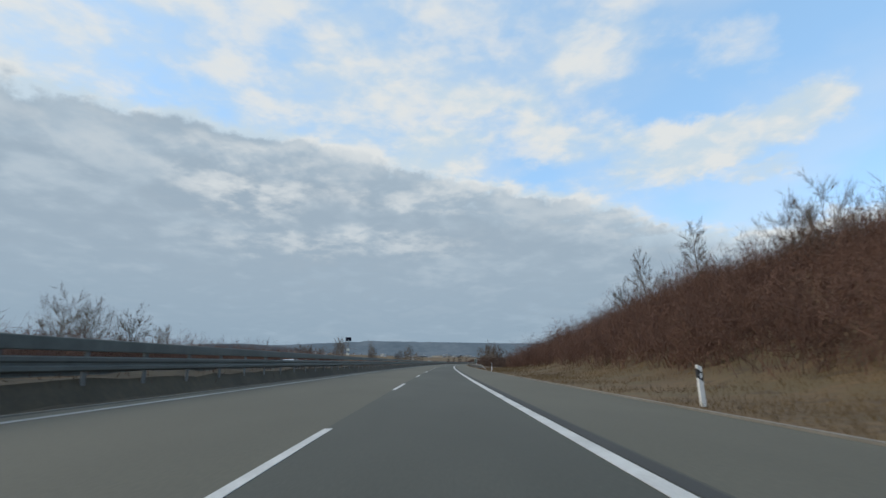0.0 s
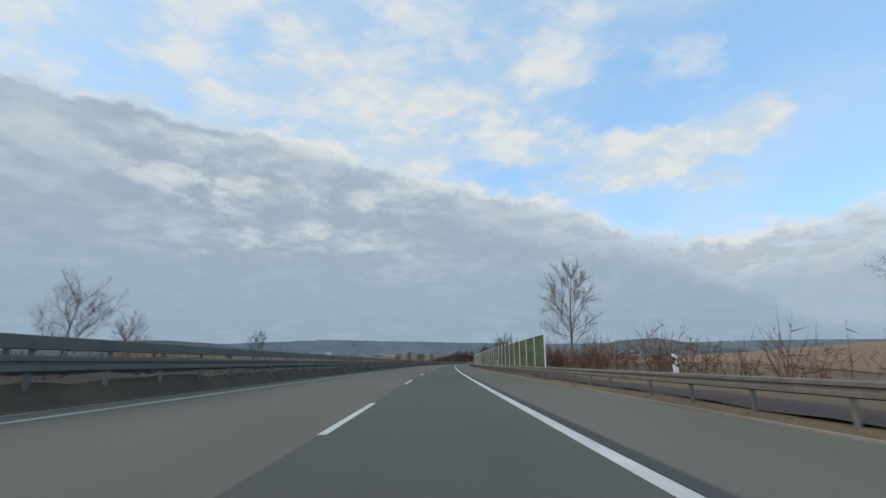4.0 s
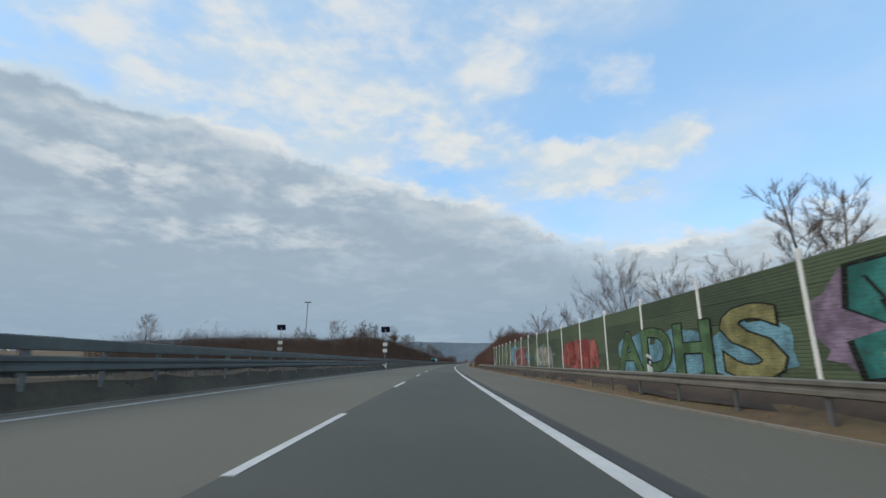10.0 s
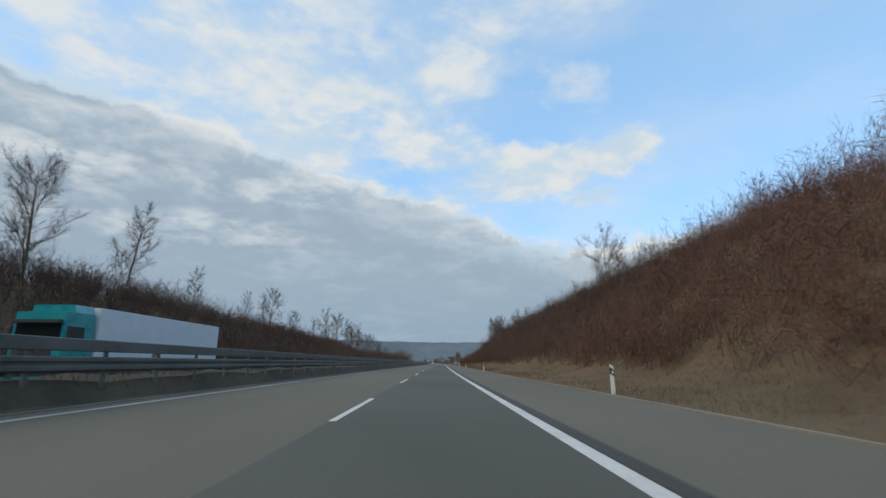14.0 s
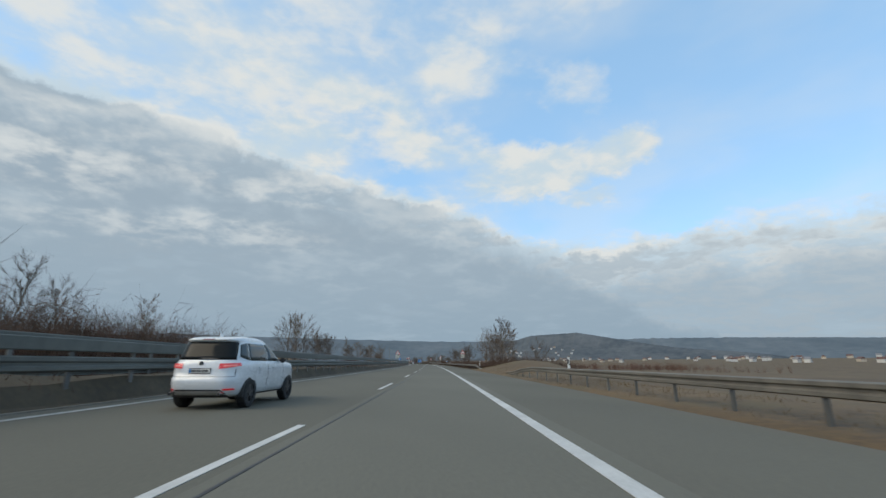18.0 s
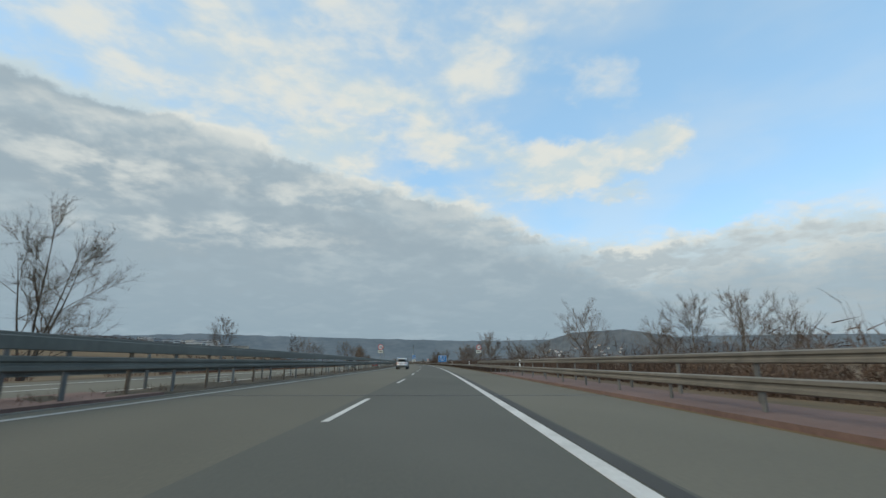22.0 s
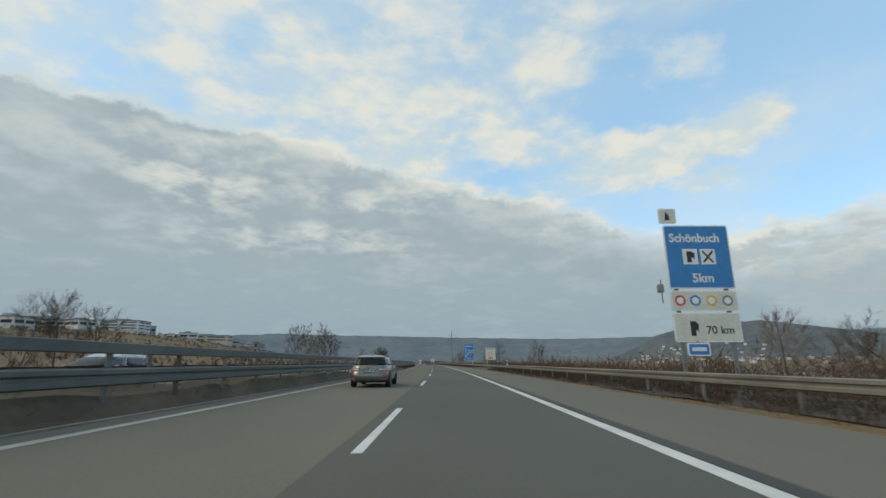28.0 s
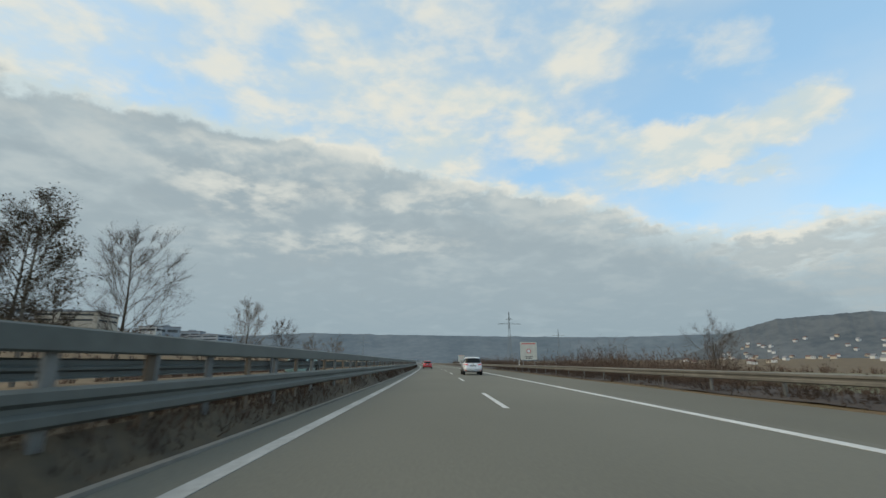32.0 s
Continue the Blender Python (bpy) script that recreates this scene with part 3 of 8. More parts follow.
# ---- plants ----
def tri_object(name, tris, mat, parent=None, label="", base=None):
    """One mesh from an array of triangles, in scene places."""
    tris = np.asarray(tris, float)
    base = np.array(base if base is not None else (0, 0, 0), float)
    me = bpy.data.meshes.new(name)
    count = len(tris)
    me.vertices.add(count * 3)
    me.vertices.foreach_set("co", (tris - base).astype(np.float32).ravel())
    me.loops.add(count * 3)
    me.loops.foreach_set("vertex_index", np.arange(count * 3, dtype=np.int32))
    me.polygons.add(count)
    me.polygons.foreach_set("loop_start", np.arange(0, count * 3, 3, dtype=np.int32))
    me.update(calc_edges=True)
    me.materials.append(mat)
    ob = new(name, me)
    ob.location = base
    if parent:
        adopt(ob, parent)
    if label:
        ob["label"] = label
    return ob


def unit(v):
    return v / np.maximum(np.linalg.norm(v, axis=-1, keepdims=True), 1e-9)


def blades(base, tip, width, rng):
    """Thin triangles from base to tip."""
    axis = tip - base
    side = unit(np.cross(axis, rng.normal(size=axis.shape))) * width[:, None] / 2
    return np.stack([base - side, base + side, tip], 1)


def brush(name, s0, s1, n0, n1, count, low, high, mat, label, seed, stems=8, twigs=4, edge=0.0, width=0.045, clump=0.0):
    """A thicket of bare shrubs scattered over a piece of land beside the road: one piece of stuff."""
    rng = np.random.default_rng(seed)
    s, n = rng.uniform(s0, s1, count), rng.uniform(n0, n1, count)
    if clump:
        keep = np.sin(s * 0.045 + seed) + np.sin(s * 0.11 + 2.1 * seed) + rng.normal(0, 0.5, count) > clump - 1
        s, n = s[keep], n[keep]
    h = rng.uniform(low, high, len(s)) * (0.75 + 0.5 * rng.random(len(s)) ** 2)
    h *= np.clip(0.55 + np.minimum(s - s0, s1 - s) / 14.0, 0.35, 1.0)
    foot = road_v(s, n, ground_z(s, n) - 0.15)
    k = len(s)
    lean = rng.normal(0, 0.34, (k, stems, 3)) + np.array((0, 0, 1.0))
    tall = h[:, None] * rng.uniform(0.55, 1.0, (k, stems))
    b = np.repeat(foot[:, None, :], stems, 1) + rng.normal(0, 0.22, (k, stems, 3)) * np.array((1, 1, 0)) * U
    t = b + unit(lean) * tall[..., None] * U
    parts = [blades(b.reshape(-1, 3), t.reshape(-1, 3), np.full(k * stems, width * 1.3 * U), rng)]
    f = rng.uniform(0.25, 0.9, (k, stems, twigs))
    tb = b[:, :, None, :] + (t - b)[:, :, None, :] * f[..., None]
    out = unit(rng.normal(0, 0.75, (k, stems, twigs, 3)) + np.array((0, 0, 0.65)))
    tt = tb + out * (tall[:, :, None, None] * (1.1 - 0.75 * f[..., None]) * rng.uniform(0.25, 0.6, (k, stems, twigs, 1))) * U
    parts.append(blades(tb.reshape(-1, 3), tt.reshape(-1, 3), np.full(k * stems * twigs, width * U), rng))
    ob = tri_object(name, np.concatenate(parts), mat, base=np.array(at((s0 + s1) / 2, (n0 + n1) / 2)))
    return tagged(ob, label, "shrubs", kind="stuff")


RED_LABEL, DARK_LABEL = "dense bare reddish-brown thicket on the road bank", "dense dark bare thicket on the far road bank"
HEDGE_LABEL = "low bare brown hedge behind the guard rail"
# right of the road
brush("thicket", -40, 88, 13.5, 34, 4200, 2.8, 4.8, BRUSH, RED_LABEL, 1, 8, 11, width=0.021)
brush("thicket", 122, 204, 13.5, 21, 2300, 2.2, 3.5, BRUSH_DARK, RED_LABEL, 2, 8, 11, width=0.021)
brush("hedge", 190, 440, 195, 250, 700, 3, 6, BRUSH_DARK, "bare shrubs at the edge of a field", 41, clump=0.5, width=0.12)
brush("hedge", 190, 270, 66, 84, 420, 1.6, 2.8, BRUSH, "bare shrubs at the edge of a field", 42, width=0.08)
brush("hedge", 196, 225, 12.5, 17, 160, 0.8, 1.5, BRUSH, HEDGE_LABEL, 3)
brush("hedge", 300, 852, 13.6, 20, 1300, 2.6, 4.4, BRUSH, "bare brown shrubs behind the noise barrier", 4, clump=0.7)
brush("thicket", 862, 1100, 12.8, 36, 6000, 2.7, 5.2, BRUSH, RED_LABEL, 5, 8, 11, width=0.022)
brush("thicket", 1090, 1350, 13.2, 36, 6000, 2.8, 5.1, BRUSH_DARK, "dense dark brown thicket on the road bank", 6, 8, 10, width=0.023)
brush("hedge", 1480, 1560, 60, 110, 500, 2.5, 4.2, BRUSH, "bare shrubs at the edge of a field", 7, clump=0.9)
brush("hedge", 1900, 2300, 150, 230, 700, 3, 6, BRUSH_DARK, "bare shrubs at the edge of a field", 27, clump=0.6, width=0.12)
brush("hedge", 2500, 3000, 120, 260, 800, 3, 6, BRUSH_DARK, "bare shrubs at the edge of a field", 28, clump=0.6, width=0.14)
brush("hedge", 1428, 1640, 12.4, 21, 2400, 1.2, 2.4, BRUSH_DARK, HEDGE_LABEL, 8)
brush("hedge", 1640, 1864, 12.6, 22, 2900, 1.6, 3.1, HEDGE, HEDGE_LABEL, 9)
brush("thicket", 1934, 1964, 14, 20, 420, 3.2, 5.4, HEDGE, "dense bare brown bushes behind the guard rail", 43, 8, 7, width=0.034)
brush("hedge", 1932, 2240, 13.0, 22, 2900, 1.4, 2.6, HEDGE, HEDGE_LABEL, 10)
brush("hedge", 2240, 2405, 14.0, 24, 1200, 1.0, 2.1, HEDGE, HEDGE_LABEL, 11, clump=0.15)
brush("hedge", 2405, 2640, 14.0, 26, 2600, 2.0, 4.0, HEDGE, "tall bare brown hedge behind the guard rail", 44, clump=0.2)
# left of the road
brush("far_hedge", 14, 135, -36, -24, 1900, 3.2, 5.0, BRUSH, "bare hedge beyond the opposite carriageway", 39)
brush("far_hedge", 130, 420, -31, -22.5, 1500, 1.5, 3.0, BRUSH, "bare hedge beyond the opposite carriageway", 12, clump=0.4)
brush("far_hedge", 420, 790, -33, -22.5, 1700, 1.8, 3.6, BRUSH, "bare hedge beyond the opposite carriageway", 13, clump=0.6)
brush("far_thicket", 815, 1080, -43, -21.0, 5600, 3.0, 5.4, BRUSH_DARK, DARK_LABEL, 14, 8, 6, width=0.036)
brush("far_thicket", 1070, 1345, -42, -21.0, 5000, 3.0, 5.4, BRUSH_DARK, DARK_LABEL, 15, 8, 6, width=0.036)
brush("far_thicket", 1298, 1418, -40, -21.5, 3400, 4.8, 8.0, BRUSH_DARK, DARK_LABEL, 26, 8, 6, width=0.038)
brush("thicket", 1188, 1262, 19, 36, 1100, 4.2, 7.4, BRUSH_DARK, "dense dark brown thicket on the road bank", 30, 8, 7, width=0.045)
brush("hillside_shrubs", 1980, 2560, -330, -40, 5200, 1.8, 3.6, HEDGE, "brown bare shrubs on the slope below the works", 45, 5, 5, clump=0.6, width=0.16)
brush("hillside_shrubs", 2560, 3300, -400, -40, 4200, 2.0, 4.2, HEDGE, "brown bare shrubs on the slope below the works", 46, 5, 5, clump=0.6, width=0.2)
DEAD_LABEL = "low dark dead growth behind the guard rail"
brush("dead_growth", 1432, 1612, 8.75, 11.4, 4600, 0.3, 0.85, GROWTH, DEAD_LABEL, 36, 7, 4, width=0.028)
brush("dead_growth", 1692, 2150, 8.75, 11.2, 11000, 0.3, 0.85, GROWTH, DEAD_LABEL, 37, 7, 4, width=0.022)
brush("dead_growth", 2180, 2460, 8.9, 12.0, 4600, 0.25, 0.8, GROWTH, DEAD_LABEL, 38, 7, 4, width=0.03)
brush("thicket", 1438, 1482, 17, 32, 520, 2.6, 4.6, HEDGE, "dense bare brown bushes behind the guard rail", 29, 8, 6, width=0.045)
brush("far_hedge", 1410, 1900, -33, -22.5, 2600, 1.4, 2.9, BRUSH, "bare hedge beyond the opposite carriageway", 16, clump=0.6)
brush("far_hedge", 1900, 2640, -34, -22.5, 3400, 1.0, 2.2, BRUSH_DARK, "bare hedge beyond the opposite carriageway", 17, clump=0.5)


def tube(path, radii, sides):
    """Triangles of a tapering tube along a path."""
    path, radii = np.asarray(path, float), np.asarray(radii, float)
    d = unit(np.gradient(path, axis=0))
    ref = np.array((0.31, 0.95, 0.05))
    a = unit(np.cross(d, ref))
    b = np.cross(d, a)
    ang = np.arange(sides) * math.tau / sides
    ring = path[:, None, :] + radii[:, None, None] * (np.cos(ang)[None, :, None] * a[:, None, :] + np.sin(ang)[None, :, None] * b[:, None, :])
    tris = []
    for i in range(len(path) - 1):
        for j in range(sides):
            k = (j + 1) % sides
            p, q, r, s = ring[i, j], ring[i, k], ring[i + 1, k], ring[i + 1, j]
            tris += [(p, q, r), (p, r, s)]
    return tris


def grow(seed, height, spread, clear, limbs, forks=1, lean=0.0, leafy=0, girth=1.0):
    """Triangles of a bare tree's trunk, of its limbs and twigs, and of its leaves, in scene size."""
    rng = np.random.default_rng(seed)
    trunk, crown, leaf = [], [], []

    def stem(start, way, length, radius, bend, steps=5):
        pts = [np.array(start, float)]
        v = np.array(way, float)
        for _ in range(steps):
            v = unit(v + rng.normal(0, bend, 3) + np.array((0, 0, 0.06)))
            pts.append(pts[-1] + v * length / steps)
        return np.array(pts), np.linspace(radius, radius * 0.12, steps + 1)

    tips = []
    for f in range(forks):
        way = unit(np.array((rng.normal(0, 0.04 + 0.16 * (forks > 1)) + lean, rng.normal(0, 0.04 + 0.16 * (forks > 1)), 1.0)))
        size = 1.0 if f == 0 else rng.uniform(0.75, 0.95)
        path, rad = stem((rng.normal(0, 0.12) * (forks > 1), rng.normal(0, 0.12) * (forks > 1), -0.3), way, height * 0.95 * size, height * 0.0145 * girth, 0.032, 8)
        trunk += tube(path, rad, 6)
        for i in range(limbs // forks):
            u = clear + (0.97 - clear) * (i + rng.random()) / (limbs / forks)
            at_ = np.array([np.interp(u, np.linspace(0, 1, 9), path[:, c]) for c in range(3)])
            az = i * 2.4 + rng.uniform(-0.5, 0.5)
            rise = 0.45 + 0.75 * u + rng.uniform(-0.15, 0.2)
            way = unit(np.array((math.cos(az), math.sin(az), rise)))
            length = spread * height * (0.55 - 0.36 * abs(u - 0.45)) * rng.uniform(0.7, 1.1)
            lp, lr = stem(at_, way, length, height * 0.0036 * (1.15 - 0.7 * u), 0.14, 5)
            crown += tube(lp, lr, 4)
            for j in range(11):
                v = rng.uniform(0.2, 1.0)
                a2 = np.array([np.interp(v, np.linspace(0, 1, 6), lp[:, c]) for c in range(3)])
                w2 = unit(way + rng.normal(0, 0.55, 3) + np.array((0, 0, 0.35)))
                sp, sr = stem(a2, w2, length * rng.uniform(0.28, 0.5), height * 0.0013, 0.16, 2)
                crown += tube(sp, sr, 3)
                tips.append((sp, w2, length))
    b, t = [], []
    for sp, w, length in tips:
        for _ in range(30):
            a = sp[rng.integers(0, 3)] * 0.5 + sp[rng.integers(1, 3)] * 0.5 + rng.normal(0, 0.02, 3)
            b.append(a)
            t.append(a + unit(w + rng.normal(0, 0.6, 3) + np.array((0, 0, 0.25))) * length * rng.uniform(0.12, 0.28))
    b, t = np.array(b), np.array(t)
    crown = np.concatenate([np.array(crown), blades(b, t, np.full(len(b), 0.009), rng)])
    if leafy:
        pick = t[rng.integers(0, len(t), leafy)] + rng.normal(0, 0.12, (leafy, 3))
        leaf = blades(pick, pick + rng.normal(0, 0.075, (leafy, 3)), np.full(leafy, 0.085), rng)
    fit = 10.0 / np.percentile(crown[..., 2], 99.7)  # the crown's top stands at ten metres
    return np.array(trunk) * U * fit, crown * U * fit, np.array(leaf) * U * fit


LEAVES = material("withered_leaves", (0.028, 0.024, 0.014), (0.075, 0.055, 0.028), 0.9, scale=4, coarse=0.6, bump=0.0, spec=0.2)
KINDS = {
    "round": dict(seed=11, height=10, spread=0.78, clear=0.22, limbs=26),
    "broad": dict(seed=12, height=10, spread=1.0, clear=0.18, limbs=26, forks=2, girth=0.8),
    "slim": dict(seed=13, height=10, spread=0.50, clear=0.30, limbs=20, girth=0.8),
    "young": dict(seed=21, height=10, spread=0.42, clear=0.42, limbs=14),
    "leaning": dict(seed=15, height=10, spread=0.30, clear=0.45, limbs=13, lean=-0.18, girth=0.6),
    "many": dict(seed=16, height=10, spread=0.75, clear=0.12, limbs=28, forks=4, girth=0.55),
    "leafy": dict(seed=17, height=10, spread=0.50, clear=0.20, limbs=20, leafy=2600),
}
TREE_LABEL = {"round": "bare round-crowned roadside tree", "broad": "broad bare tree with two stems", "slim": "slim bare roadside tree",
              "young": "young thin bare tree", "leaning": "tall thin leaning bare tree", "many": "bare tree with many stems",
              "leafy": "tree still hung with withered dark leaves"}
MODELS = {}


def tree(kind, s, n, top, turn):
    ground = float(ground_z(s, n))
    size = max(2.5, top - ground) / 10.0
    if kind not in MODELS:
        trunk, crown, leaf = grow(**KINDS[kind])
        ob = tagged(new("tree"), TREE_LABEL[kind], "tree", "roadside trees")
        tri_object("trunk", trunk, BARK, ob)
        tri_object("crown", crown, TWIGS, ob)
        if len(leaf):
            tri_object("foliage", leaf, LEAVES, ob, "withered dark leaves")
        MODELS[kind] = ob
        made = ob
    else:
        made = copy_thing(MODELS[kind], Matrix())
    made.matrix_basis = Matrix.Translation(at(s, n, ground)) @ Matrix.Rotation(turn, 4, "Z") @ Matrix.Diagonal((size, size, size, 1))


def plant(rows, seed):
    """Plants rows of (kind, metres along, metres right, height of the top), each turned its own way."""
    rng = random.Random(seed)
    for kind, s, n, top in rows:
        tree(kind, s, n, top, 0.0 if kind == "leaning" else rng.uniform(0, math.tau))


# trees right of the road: kind, metres along, metres right, height of the top
plant([
    ("many", 25.2, 24, 12.0), ("many", 28.2, 24, 11.5), ("slim", 39.1, 24, 13.2), ("young", 47.0, 25, 10.4), ("slim", 49.0, 24, 13.1),
    ("many", 56.3, 24, 11.0), ("many", 141.7, 15, 5.8), ("many", 165.2, 16, 7.7), ("many", 170.5, 17, 8.9), ("many", 171.9, 19, 8.4),
    ("many", 175.0, 45, 5.4), ("leaning", 177.2, 17, 7.3), ("slim", 184.3, 17, 8.0), ("many", 245.3, 20, 7.1), ("many", 323.4, 62, 11.1),
    ("broad", 324.5, 66, 10.6), ("many", 324.6, 80, 11.1), ("many", 325.2, 32, 10.7), ("many", 325.8, 36, 9.0), ("many", 345.8, 90, 10.4),
    ("broad", 346.9, 50, 8.4), ("round", 352.0, 16, 12.3), ("many", 362.8, 75, 10.9), ("round", 364.2, 70, 9.4),
], 1)
plant([
    ("leafy", 544.8, 17, 9.9), ("many", 549.0, 18, 8.3), ("slim", 552.0, 17, 8.9), ("many", 552.7, 19, 7.9), ("broad", 557.9, 17, 9.7),
    ("many", 577.4, 19, 8.3), ("many", 581.1, 18, 9.5), ("many", 609.3, 18, 11.4), ("many", 618.3, 17, 13.5), ("broad", 633.7, 18, 11.2),
    ("many", 642.1, 18, 9.2), ("many", 650.3, 18, 8.9), ("many", 696.8, 18, 8.5), ("slim", 699.0, 18, 8.7), ("broad", 704.7, 18, 10.2),
    ("many", 718.6, 18, 10.6), ("many", 732.3, 18, 10.3), ("young", 770.5, 17, 8.0), ("slim", 771.0, 18, 7.8), ("young", 772.1, 17, 8.9),
    ("many", 777.1, 18, 6.9), ("many", 778.9, 18, 7.0), ("many", 785.9, 18, 8.2), ("broad", 792.0, 18, 10.0),
], 2)
plant([
    ("many", 806.8, 18, 8.7), ("many", 831.5, 18, 10.0), ("many", 875.5, 28, 8.1), ("many", 894.1, 28, 10.1), ("slim", 934.7, 26, 11.1),
    ("many", 943.4, 28, 13.2), ("many", 947.3, 28, 14.7), ("slim", 957.2, 28, 16.1), ("many", 966.7, 28, 17.1), ("slim", 975.3, 28, 18.4),
    ("slim", 996.2, 28, 17.1), ("leaning", 999.4, 21, 17.8), ("slim", 1009.2, 25, 15.1), ("many", 1012.7, 25, 15.9), ("many", 1018.1, 26, 16.6),
    ("slim", 1023.4, 27, 16.4), ("slim", 1027.6, 27, 21.9), ("slim", 1037.0, 27, 20.5), ("many", 1131.0, 30, 24.8), ("many", 1190.6, 24, 15.6),
    ("slim", 1194.0, 25, 16.9), ("many", 1203.0, 27, 15.3), ("slim", 1209.6, 27, 13.9), ("slim", 1230.4, 24, 18.6),
], 3)
plant([
    ("many", 1234.2, 25, 13.6), ("slim", 1236.7, 25, 19.1), ("many", 1242.0, 26, 18.4), ("many", 1248.3, 27, 15.4), ("round", 1265.5, 27, 20.0),
    ("round", 1274.1, 27, 22.2), ("slim", 1291.5, 28, 18.9), ("many", 1297.2, 21, 9.0), ("many", 1301.2, 22, 8.7), ("many", 1310.6, 25, 9.0),
    ("broad", 1314.6, 25, 10.0), ("round", 1330.4, 26, 10.9), ("many", 1350.7, 26, 8.7), ("round", 1436.6, 16, 7.6), ("many", 1446.3, 24, 6.1),
    ("round", 1447.9, 16.5, 10.4), ("broad", 1464.4, 17, 8.7), ("broad", 1475.1, 17, 10.3), ("broad", 1493.3, 18, 11.4), ("broad", 1524.3, 17, 8.4),
    ("broad", 1528.7, 34, 5.5), ("round", 1529.5, 28, 4.4), ("slim", 1534.3, 17, 7.9), ("broad", 1555.5, 18, 7.5),
], 4)
plant([
    ("round", 1576.4, 18, 7.7), ("many", 1586.3, 21, 4.2), ("many", 1586.6, 20, 4.5), ("leafy", 1587.4, 17, 7.0), ("many", 1587.9, 19, 5.6),
    ("broad", 1609.9, 18, 8.5), ("broad", 1618.4, 18, 9.7), ("young", 1643.3, 40, 7.3), ("broad", 1659.9, 19, 4.4), ("round", 1662.0, 18, 5.0),
    ("many", 1664.4, 24, 3.4), ("round", 1668.0, 19, 5.6), ("many", 1675.3, 20, 5.2), ("broad", 1684.6, 18, 7.4), ("many", 1714.8, 20, 5.7),
    ("leaning", 1726.0, 17, 5.8), ("many", 1730.5, 19, 5.8), ("many", 1739.4, 22, 5.0), ("many", 1744.0, 22, 5.2), ("round", 1762.0, 18, 9.3),
    ("many", 1781.7, 18, 7.6), ("slim", 1801.2, 18, 6.7), ("many", 1801.7, 20, 4.7), ("many", 1801.7, 17, 7.9),
], 5)
plant([
    ("many", 1809.6, 26, 11.7), ("broad", 1812.7, 18, 7.8), ("slim", 1821.2, 19, 7.2), ("many", 1828.0, 19, 9.3), ("slim", 1845.8, 19, 7.3),
    ("slim", 1867.8, 15, 7.3), ("young", 1873.1, 16, 7.7), ("slim", 1912.8, 30, 10.1), ("young", 1922.8, 19, 7.9), ("many", 1926.9, 17, 8.1),
    ("many", 1933.2, 16, 9.4), ("many", 1948.4, 16, 8.9), ("many", 2097.6, 22, 3.5), ("many", 2098.6, 24, 3.9), ("round", 2105.0, 24, 4.8),
    ("broad", 2182.9, 24, 6.4), ("slim", 2226.7, 22, 7.9), ("round", 2252.5, 24, 6.4), ("slim", 2268.2, 24, 6.0), ("slim", 2362.9, 26, 7.9),
    ("many", 2363.4, 24, 8.6), ("many", 2373.2, 25, 8.1), ("many", 2419.7, 26, 6.2),
], 6)
# trees left of the road: kind, metres along, metres right, height of the top
plant([
    ("many", 40.5, -28, 7.8), ("broad", 43.4, -28, 7.0), ("many", 50.7, -29, 7.3), ("round", 58.4, -30, 5.7), ("leafy", 112.2, -30, 5.6),
    ("round", 115.8, -30, 5.1), ("slim", 117.1, -29, 5.7), ("slim", 119.8, -30, 5.5), ("round", 133.2, -31, 5.4), ("slim", 139.2, -28, 8.9),
    ("broad", 183.5, -40, 10.4), ("slim", 186.3, -27, 9.9), ("broad", 194.3, -40, 10.6), ("round", 196.7, -28, 7.4), ("broad", 197.7, -30, 5.8),
    ("many", 200.8, -29, 5.5), ("many", 213.4, -30, 5.0), ("broad", 261.2, -28, 6.8), ("round", 266.6, -27, 8.2), ("young", 266.7, -30, 5.6),
    ("many", 276.4, -31, 5.2), ("young", 291.5, -30, 5.6), ("round", 295.3, -27, 10.9), ("slim", 307.6, -27, 12.7),
], 21)
plant([
    ("broad", 340.7, -28, 8.9), ("broad", 569.0, -29, 5.9), ("round", 575.3, -30, 6.3), ("broad", 591.9, -34, 5.8), ("round", 615.7, -30, 8.1),
    ("round", 633.9, -32, 8.3), ("round", 642.9, -28, 8.2), ("slim", 647.6, -28, 7.5), ("many", 661.6, -29, 8.1), ("round", 683.7, -30, 8.4),
    ("round", 716.2, -28, 8.2), ("broad", 731.2, -28, 9.7), ("round", 853.7, -60, 11.6), ("slim", 872.9, -34, 10.3), ("many", 877.0, -34, 10.2),
    ("many", 884.0, -34, 10.2), ("round", 894.9, -30, 13.9), ("many", 925.5, -30, 14.6), ("slim", 946.8, -33, 18.4), ("many", 946.9, -34, 16.7),
    ("slim", 951.6, -33, 17.5), ("young", 959.7, -34, 14.8), ("slim", 967.0, -34, 19.2), ("young", 975.9, -35, 18.4),
], 22)
